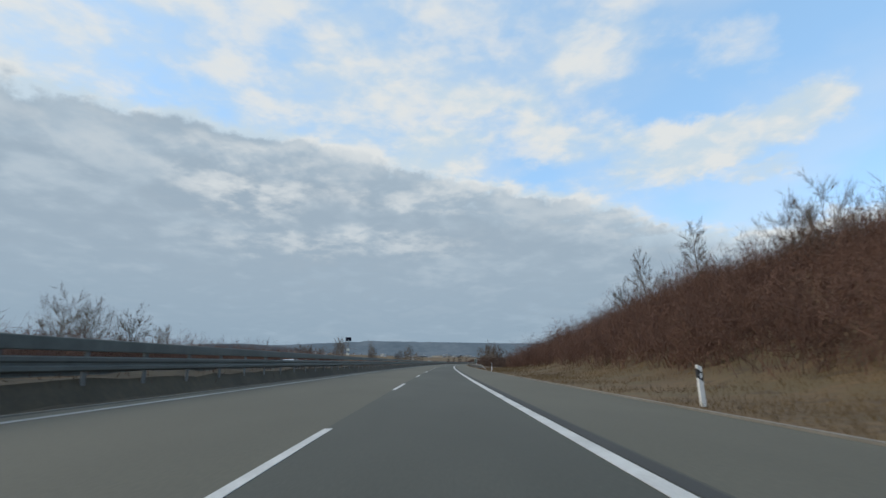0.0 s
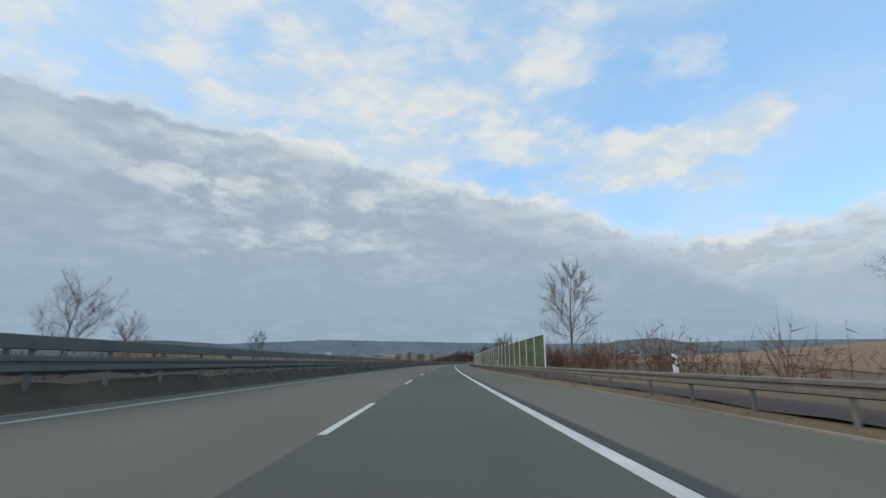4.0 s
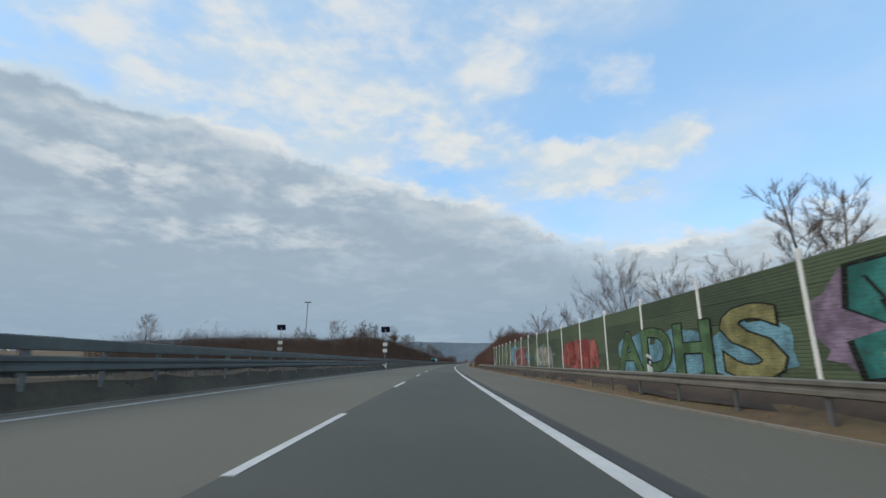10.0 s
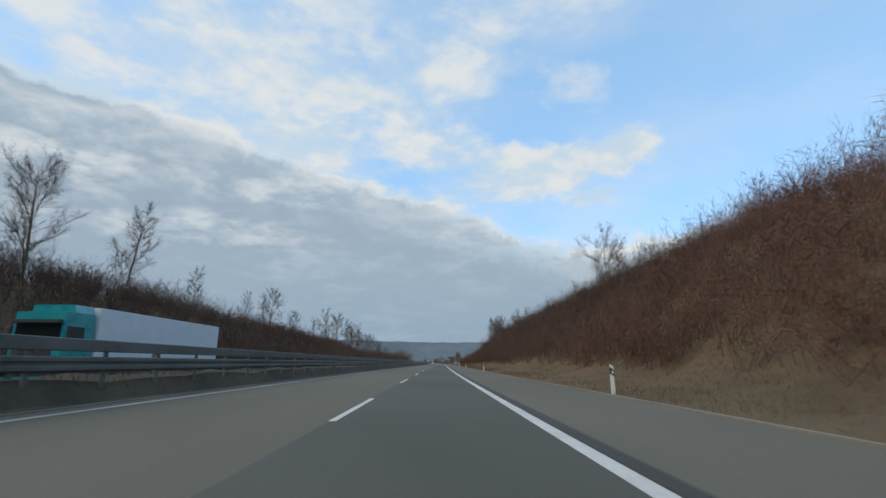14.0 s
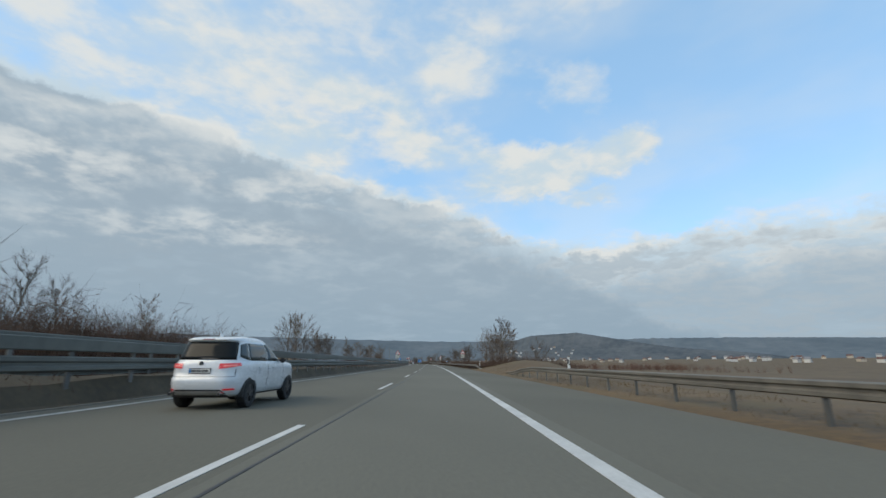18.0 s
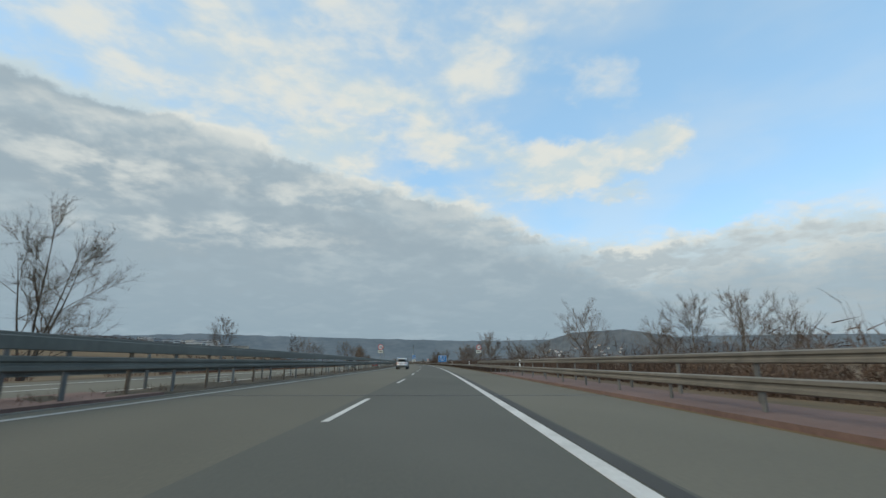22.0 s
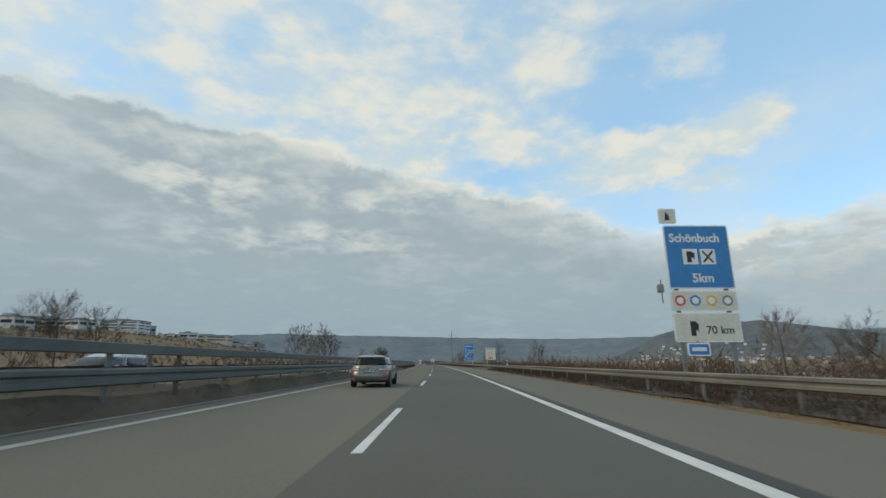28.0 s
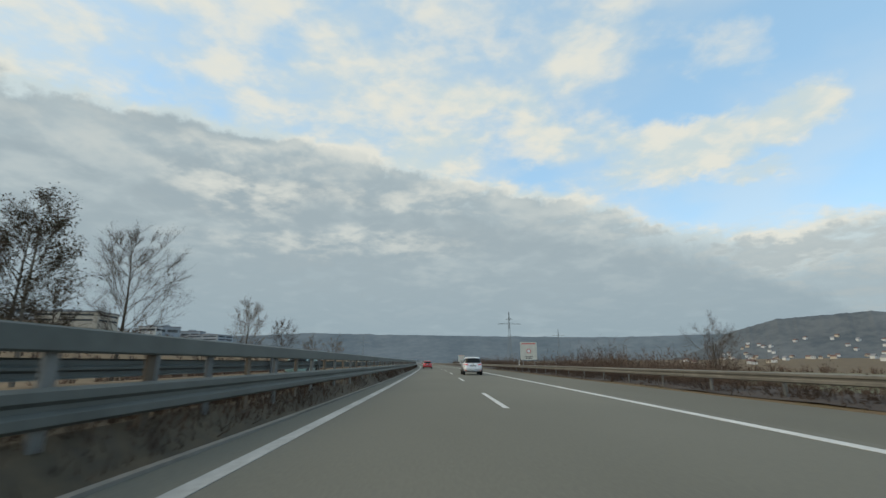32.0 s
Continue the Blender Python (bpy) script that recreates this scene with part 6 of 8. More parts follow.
def block_word(ob, s, width, count, z0, z1, seed):
    """Tall block letters: teal below, blue above, silver along the top, orange and pink bars between them."""
    rng = random.Random(seed)
    pitch = width / count
    for i in range(count):
        x, z2 = i * pitch, z0 + (z1 - z0) * rng.uniform(0.55, 0.68)
        lo, hi = z0 + rng.uniform(-0.1, 0.15), z1 + rng.uniform(-0.15, 0.15)
        painted("letter", s, [(x + 0.1, lo), (x + pitch * 0.42, lo + 0.08), (x + pitch * 0.5, lo + 0.5), (x + pitch * 0.6, lo), (x + pitch - 0.1, lo + 0.05), (x + pitch - 0.15, z2), (x + 0.15, z2 + 0.06)], "teal", 2, ob)
        painted("letter_top", s, [(x + 0.15, z2), (x + pitch - 0.2, z2 - 0.05), (x + pitch - 0.1, hi), (x + pitch * 0.5, hi - 0.12), (x + 0.2, hi + 0.05)], "sky" if i % 3 == 2 else "deep", 2, ob)
        painted("letter_light", s, [(x + 0.2, hi - 0.05), (x + pitch * 0.6, hi - 0.22), (x + pitch - 0.1, hi - 0.05), (x + pitch - 0.15, hi + 0.16), (x + 0.15, hi + 0.12)], "silver", 3, ob)
        painted("letter_light", s, [(x + 0.3, z2 - 0.1), (x + pitch * 0.7, z2 - 0.04), (x + pitch * 0.72, z2 + 0.06), (x + 0.3, z2 + 0.04)], "silver", 4, ob)
        painted("letter_slit", s, [(x + 0.3, z2 + 0.05), (x + pitch * 0.7, z2 + 0.08), (x + pitch * 0.7, z2 + 0.14), (x + 0.3, z2 + 0.11)], "black", 4, ob)
        zz = lo - 0.1
        for j in range(8):
            h = rng.uniform(0.18, 0.42)
            w = rng.uniform(0.07, 0.24)
            painted("paint_patch", s, blob(x + rng.uniform(-0.2, 0.2), zz + h / 2, w, h * 0.7, rng, 9, 0.5), ("orange", "salmon", "silver", "pink", "yellow")[(i + j) % 5], 3, ob)
            zz += h


m5 = mural(684, 15, "bright teal block letters with orange and pink edges", [(11.5, 2.0, 2.2, 1.1, "pink")], [], 15,
           [(2.4, 2.8, 0.3, "orange"), (6.4, 2.9, 0.35, "yellow"), (12.4, 2.6, 0.4, "pink"), (13.6, 2.9, 0.3, "salmon")])
block_word(m5, 684.3, 14.2, 6, 0.75, 2.95, 4)
m7 = mural(700, 9, "faint grey and mint scribbles on the barrier", [(2, 1.5, 0.7, 0.4, "grey")], [], 16)
strokes(m7, 700, 0.5, 8.5, 0.8, 2.8, "grey", 7, 8)
strokes(m7, 700, 0.5, 8.5, 0.8, 2.8, "mint", 4, 9)
mural(669, 14, "grey graffiti letters on the barrier", [(7, 1.7, 6.8, 1.1, "grey")], [(0.6, 12.6, 6, 0.8, 2.6, ["grey", "silver"], "black")], 25)
mural(722, 34, "long silver-grey painted wall with red figures", [(5, 1.9, 6, 1.55, "grey"), (14, 1.9, 6.5, 1.6, "silver"), (24, 1.9, 7, 1.6, "silver"), (31, 1.9, 4.5, 1.5, "grey")], [], 17,
      [(1.5, 2.6, 0.8, "red"), (3.2, 1.2, 0.9, "red"), (6.6, 1.1, 0.6, "red"), (6.2, 1.9, 0.5, "red"), (11, 1.4, 0.6, "red"), (13, 2.6, 0.5, "wine"), (17.5, 1.3, 0.5, "wine"), (23, 1.8, 0.5, "grey"), (2.5, 0.8, 0.4, "orange")])
m4 = mural(763, 20, "green and yellow block letters on a blue field", [(14, 1.5, 2.4, 1.0, "sky"), (10, 1.5, 2.6, 0.9, "sky"), (5.5, 1.6, 2.0, 1.0, "sky"), (1.5, 1.9, 1.2, 1.2, "lilac")],
           [(-3.4, 5.0, 2, 0.8, 3.3, ["mint", "teal"], "black")], 18)
letters_on_wall(m4, "ADH", 779, 0.8, 2.55, "moss", "black", 1.62)
letters_on_wall(m4, "S", 769.8, 0.75, 2.95, "olive", "black", 2.2)
mural(782, 9, "salmon pink lettering on the barrier", [(4.5, 1.7, 4.3, 1.1, "salmon")], [(0.4, 8, 5, 0.8, 2.5, ["salmon", "red"], "wine")], 19)
mural(794, 8, "silver and white sprayed letters", [(4, 1.7, 3.8, 1.0, "mint")], [(0.4, 7, 4, 0.8, 2.5, ["silver", "cream"], "grey")], 20)
mural(806, 14, "wine red letters on a sky blue field", [(3, 1.7, 3.4, 1.2, "sky"), (9.5, 1.8, 4.2, 1.4, "sky")], [(1.2, 9.5, 4, 0.8, 2.8, ["wine", "salmon", "wine"], "silver")], 21)
mural(823, 8, "lime and silver scribbles on the green barrier", [(1.6, 2.2, 0.8, 0.6, "silver"), (5.5, 2.0, 1.2, 1.1, "lime")], [], 22)
m8 = mural(836, 10, "faint pink and grey scribbles on the barrier", [(8.2, 1.8, 0.3, 0.5, "pink")], [], 23)
strokes(m8, 836, 1, 4, 0.9, 3.0, "grey", 6, 12)
strokes(m8, 836, 6.5, 9, 0.9, 3.0, "pink", 6, 13)


# ---- vehicles ----
TYRE, RIM, DARK_TRIM = plain("tyre_rubber", (0.018, 0.018, 0.019), 0.8), plain("alloy_rim", (0.50, 0.51, 0.52), 0.35, 0.5), plain("dark_trim", (0.022, 0.023, 0.025), 0.6)
SKID, TAIL, TAIL_CLEAR = plain("silver_skid_plate", (0.36, 0.35, 0.33), 0.4, 0.4), plain("red_tail_lamp", (0.50, 0.025, 0.03), 0.15, 0, 0.25, 0.32, 0.8), plain("clear_lamp", (0.55, 0.50, 0.50), 0.15, 0, 0.05, 0, 0.8)
GLASS = plain("tinted_glass", (0.014, 0.016, 0.017), 0.10, 0, 0.1, 0, 0, 0.14)
GLASS_SIDE = plain("side_glass", (0.050, 0.062, 0.066), 0.06, 0, 0.1, 0, 0, 0.4)
TAIL_PALE = plain("pale_red_lamp", (0.62, 0.16, 0.14), 0.15, 0, 0.1, 0.35, 0.6)
TAIL_DULL = plain("dull_red_lamp", (0.16, 0.02, 0.02), 0.15, 0, 0.1, 0, 0.5)
CHROME = plain("chrome", (0.55, 0.55, 0.55), 0.15, 1.0)
PLATE = plain("plate_white", (0.62, 0.62, 0.60), 0.4)


def paint(name, rgb, metal=0.0, rough=0.28):
    return plain(name, rgb, rough, metal, 0.03, 0, 0.9)


ALLOY_DARK = plain("dark_alloy", (0.10, 0.10, 0.105), 0.35, 0.7)
CAR_WHITE, CAR_WHITE_B = paint("white_car_paint", (0.66, 0.68, 0.70)), paint("bright_white_car_paint", (0.70, 0.71, 0.72))
CAR_GREY, CAR_BRONZE = paint("dark_grey_car_paint", (0.070, 0.072, 0.070), 0.15), paint("bronze_grey_car_paint", (0.155, 0.150, 0.135), 0.5)
CAR_SILVER, CAR_RED, CAR_BLACK = paint("silver_car_paint", (0.36, 0.38, 0.40), 0.5), paint("red_car_paint", (0.42, 0.03, 0.03)), paint("black_car_paint", (0.025, 0.026, 0.03))

# heights as parts of the whole; for each the rear end, the front end (parts of the length) and the half width (part of it)
SUV_ROWS = [(0.165, -0.450, 0.46, 0.84), (0.20, -0.478, 0.485, 0.93), (0.27, -0.494, 0.497, 0.975), (0.36, -0.500, 0.500, 0.99), (0.415, -0.497, 0.498, 1.0), (0.435, -0.486, 0.497, 1.0), (0.50, -0.484, 0.490, 1.0),
    (0.56, -0.480, 0.478, 0.995), (0.60, -0.476, 0.455, 0.985), (0.625, -0.473, 0.40, 0.97), (0.645, -0.468, 0.31, 0.945), (0.665, -0.461, 0.25, 0.925), (0.80, -0.437, 0.145, 0.855), (0.915, -0.417, 0.045, 0.785),
    (0.925, -0.432, 0.04, 0.775), (0.945, -0.425, 0.02, 0.755), (0.968, -0.385, -0.02, 0.715), (0.986, -0.32, -0.07, 0.63), (0.997, -0.25, -0.12, 0.50), (1.0, -0.22, -0.15, 0.30)]
HATCH_ROWS = [(0.15, -0.440, 0.45, 0.82), (0.19, -0.475, 0.482, 0.92), (0.25, -0.492, 0.496, 0.965), (0.33, -0.500, 0.500, 0.985), (0.42, -0.498, 0.498, 1.0), (0.445, -0.486, 0.495, 1.0), (0.50, -0.484, 0.486, 1.0),
    (0.56, -0.481, 0.466, 0.99), (0.60, -0.477, 0.44, 0.975), (0.625, -0.472, 0.37, 0.955), (0.645, -0.464, 0.30, 0.94), (0.67, -0.452, 0.26, 0.915), (0.80, -0.424, 0.165, 0.845), (0.915, -0.398, 0.06, 0.770),
    (0.93, -0.408, 0.05, 0.755), (0.95, -0.395, 0.025, 0.735), (0.97, -0.36, -0.01, 0.69), (0.987, -0.30, -0.06, 0.60), (0.997, -0.23, -0.11, 0.48), (1.0, -0.20, -0.14, 0.28)]
WAGON_ROWS = [(0.15, -0.450, 0.45, 0.82), (0.19, -0.478, 0.485, 0.92), (0.25, -0.494, 0.497, 0.965), (0.33, -0.500, 0.500, 0.985), (0.44, -0.498, 0.496, 1.0), (0.46, -0.488, 0.492, 1.0), (0.52, -0.486, 0.484, 1.0),
    (0.58, -0.483, 0.466, 0.99), (0.62, -0.479, 0.43, 0.975), (0.645, -0.475, 0.33, 0.955), (0.665, -0.468, 0.24, 0.94), (0.69, -0.460, 0.205, 0.915), (0.80, -0.436, 0.14, 0.855), (0.915, -0.410, 0.05, 0.775),
    (0.93, -0.424, 0.04, 0.76), (0.95, -0.41, 0.02, 0.735), (0.97, -0.375, -0.01, 0.69), (0.987, -0.31, -0.06, 0.60), (0.997, -0.23, -0.11, 0.48), (1.0, -0.20, -0.14, 0.28)]
VAN_ROWS = [(0.13, -0.470, 0.46, 0.86), (0.17, -0.492, 0.485, 0.94), (0.22, -0.498, 0.496, 0.975), (0.30, -0.500, 0.500, 0.99), (0.42, -0.498, 0.492, 1.0), (0.50, -0.497, 0.470, 1.0), (0.54, -0.496, 0.42, 0.99),
    (0.57, -0.495, 0.36, 0.985), (0.60, -0.494, 0.335, 0.98), (0.75, -0.490, 0.27, 0.955), (0.90, -0.484, 0.20, 0.915), (0.945, -0.476, 0.17, 0.885), (0.975, -0.46, 0.13, 0.83), (0.992, -0.43, 0.08, 0.70), (1.0, -0.38, 0.02, 0.45)]
SHAPES = {"suv": SUV_ROWS, "hatch": HATCH_ROWS, "wagon": WAGON_ROWS, "van": VAN_ROWS}
BELT = {"suv": (0.645, 0.905), "hatch": (0.655, 0.90), "wagon": (0.675, 0.90), "van": (0.60, 0.88)}
SIDE_PANES = {"suv": ((-0.385, -0.300, 0.03), (-0.288, -0.075, 0.0), (-0.060, 0.150, 0.0)), "hatch": ((-0.375, -0.300, 0.03), (-0.288, -0.065, 0.0), (-0.050, 0.175, 0.0)),
              "wagon": ((-0.405, -0.285, 0.02), (-0.273, -0.090, 0.0), (-0.076, 0.130, 0.0)), "van": ((0.05, 0.27, 0.0),)}


class Hull:
    """A car's outer skin: an outline in plan with rounded corners that changes with the height."""

    def __init__(self, style, length, width, height):
        self.rows, self.l, self.w, self.h = np.array(SHAPES[style]), length, width, height

    def plan(self, z):
        zs = self.rows[:, 0] * self.h
        r, f, w = (np.interp(z, zs, self.rows[:, i]) for i in (1, 2, 3))
        return (r + f) / 2 * self.l, (f - r) / 2 * self.l, w * self.w / 2

    def power(self, z):
        return 5.5 if z < self.h * 0.62 else 4.6

    def point(self, turn, z, out=0.0):
        """turn in degrees: -90 is the middle of the tail, 0 the right side, 90 the front."""
        c, hl, hw = self.plan(z)
        q = 2.0 / self.power(z)
        a = radians(turn)
        cs, sn = math.cos(a), math.sin(a)
        k = lambda v: math.copysign(abs(v) ** q, v)
        g = 2.0 / q - 1
        m = Vector((math.copysign(abs(k(cs)) ** g, cs) / hw, math.copysign(abs(k(sn)) ** g, sn) / hl, 0)).normalized() * out
        return Vector((hw * k(cs), c + hl * k(sn), z)) + m

    def turn_at(self, x, z, rear=True):
        """The turn at which the tail, or the front, stands x metres beside the middle line."""
        c, hl, hw = self.plan(z)
        v = max(-1.0, min(1.0, x / hw))
        a = math.degrees(math.acos(math.copysign(abs(v) ** (self.power(z) / 2), v)))
        return -a if rear else a

    def side_at(self, y, z):
        c, hl, hw = self.plan(z)
        v = max(-1.0, min(1.0, (y - c) / hl))
        return math.degrees(math.asin(math.copysign(abs(v) ** (self.power(z) / 2), v)))

    def body(self):
        bm = bmesh.new()
        zs = sorted(set([round(float(z), 4) for z in self.rows[:, 0] * self.h] + [round(self.h * (0.66 + 0.03 * i), 4) for i in range(8)]))
        turns = [-90 + i * 5 for i in range(72)]
        rings = [[bm.verts.new(self.point(t, z)) for t in turns] for z in zs]
        for a, b in zip(rings, rings[1:]):
            for j in range(72):
                q = (j + 1) % 72
                bm.faces.new((a[j], a[q], b[q], b[j]))
        bm.faces.new(rings[0][::-1])
        bm.faces.new(rings[-1])
        return bm

    def skin(self, corners, out=0.008, across=6, up=3, mirror=False):
        """A thin shell on the hull between four corners (turn, height): low start, low end, high end, high start."""
        bm = bmesh.new()
        grid, back = [], []
        for j in range(up + 1):
            v = j / up
            row, rear = [], []
            for i in range(across + 1):
                u = i / across
                t = (corners[0][0] * (1 - u) + corners[1][0] * u) * (1 - v) + (corners[3][0] * (1 - u) + corners[2][0] * u) * v
                z = (corners[0][1] * (1 - u) + corners[1][1] * u) * (1 - v) + (corners[3][1] * (1 - u) + corners[2][1] * u) * v
                for o, line in ((out, row), (-0.012, rear)):
                    p = self.point(t, z, o)
                    line.append(bm.verts.new((-p.x if mirror else p.x, p.y, p.z)))
            grid.append(row)
            back.append(rear)
        for g in (grid, back):
            for a, b in zip(g, g[1:]):
                for i in range(across):
                    bm.faces.new((a[i], a[i + 1], b[i + 1], b[i]))
        rim = lambda g: g[0] + [r[-1] for r in g[1:]] + g[-1][-2::-1] + [r[0] for r in g[-2:0:-1]]
        a, b = rim(grid), rim(back)
        for i in range(len(a)):
            j = (i + 1) % len(a)
            bm.faces.new((a[i], b[i], b[j], a[j]))
        bmesh.ops.recalc_face_normals(bm, faces=bm.faces[:])
        return bm


def patch(points, out=0.006):
    """A thin pane through corner points, pushed outwards by a few millimetres, with a little thickness."""
    pts = [Vector(p) for p in points]
    normal = (pts[1] - pts[0]).cross(pts[-1] - pts[0]).normalized()
    bm = bmesh.new()
    a = [bm.verts.new(p + normal * out) for p in pts]
    b = [bm.verts.new(p - normal * 0.012) for p in pts]
    bm.faces.new(a)
    bm.faces.new(b[::-1])
    for i in range(len(pts)):
        j = (i + 1) % len(pts)
        bm.faces.new((a[j], a[i], b[i], b[j]))
    bmesh.ops.recalc_face_normals(bm, faces=bm.faces[:])
    return bm


def wheel(parent, x, y, r, width, rim_color, spokes=5):
    side = 1 if x > 0 else -1
    turn = Matrix.Rotation(radians(90), 4, "Y")
    bm = bmesh.new()
    prof = [(0.62, 0.0), (0.66, 0.5), (0.93, 0.5), (1.0, 0.36), (1.0, -0.36), (0.93, -0.5), (0.66, -0.5), (0.62, 0.0)]
    seg = 28
    rings = [[bm.verts.new((0 + w * width, r * q * math.cos(i * math.tau / seg), r * q * math.sin(i * math.tau / seg))) for q, w in prof[:-1]] for i in range(seg)]
    for i in range(seg):
        a, b = rings[i], rings[(i + 1) % seg]
        for j in range(len(a)):
            k = (j + 1) % len(a)
            bm.faces.new((a[j], a[k], b[k], b[j]))
    bmesh.ops.recalc_face_normals(bm, faces=bm.faces[:])
    tyre = lump("wheel", bm, TYRE, parent, smooth=False)
    tyre.location = Vector((x, y, r)) * U
    bm = bmesh.new()
    bmesh.ops.create_cone(bm, cap_ends=True, segments=28, radius1=r * 0.64, radius2=r * 0.64, depth=width * 0.5, matrix=turn)
    lump("wheel_well", bm, DARK_TRIM, tyre)
    bm = bmesh.new()
    for i in range(spokes):
        a = i * math.tau / spokes
        m = Matrix.Translation((side * width * 0.36, 0, 0)) @ Matrix.Rotation(a, 4, "X") @ Matrix.Translation((0, 0, r * 0.33))
        for off in (-0.10, 0.10):
            bmesh.ops.create_cube(bm, size=1, matrix=m @ Matrix.Rotation(off, 4, "X") @ Matrix.Diagonal((width * 0.10, r * 0.17, r * 0.62, 1)))
    bmesh.ops.create_cone(bm, cap_ends=True, segments=14, radius1=r * 0.15, radius2=r * 0.15, depth=width * 0.16, matrix=Matrix.Translation((side * width * 0.36, 0, 0)) @ turn)
    lump("rim", bm, rim_color, tyre)
    bm = bmesh.new()
    a = []
    for i in range(28):
        t = i * math.tau / 28
        a.append([bm.verts.new((side * width * 0.40 + dx, r * q * math.cos(t), r * q * math.sin(t))) for q, dx in ((0.66, 0), (0.60, 0), (0.60, -side * 0.05), (0.66, -side * 0.05))])
    for i in range(28):
        for j in range(4):
            bm.faces.new((a[i][j], a[i][(j + 1) % 4], a[(i + 1) % 28][(j + 1) % 4], a[(i + 1) % 28][j]))
    bmesh.ops.recalc_face_normals(bm, faces=bm.faces[:])
    lump("rim_edge", bm, rim_color, tyre)


def arch(x, y, r, color, parent, z0):
    """A wheel-arch lining: a dark half ring on the body's side."""
    pts, n = [], 16
    for i in range(n + 1):
        a = math.pi * (-0.06 + 1.12 * i / n)
        pts.append((r * math.cos(a), r * math.sin(a)))
    side = 1 if x > 0 else -1
    bm = bmesh.new()
    front = [bm.verts.new((x + side * 0.012, y + a, z0 + b)) for a, b in pts]
    back = [bm.verts.new((x - side * 0.16, y + a, z0 + b)) for a, b in pts]
    bm.faces.new(front)
    bm.faces.new(back[::-1])
    for i in range(len(pts)):
        j = (i + 1) % len(pts)
        bm.faces.new((front[j], front[i], back[i], back[j]))
    bmesh.ops.recalc_face_normals(bm, faces=bm.faces[:])
    lump("wheel_arch", bm, color, parent)


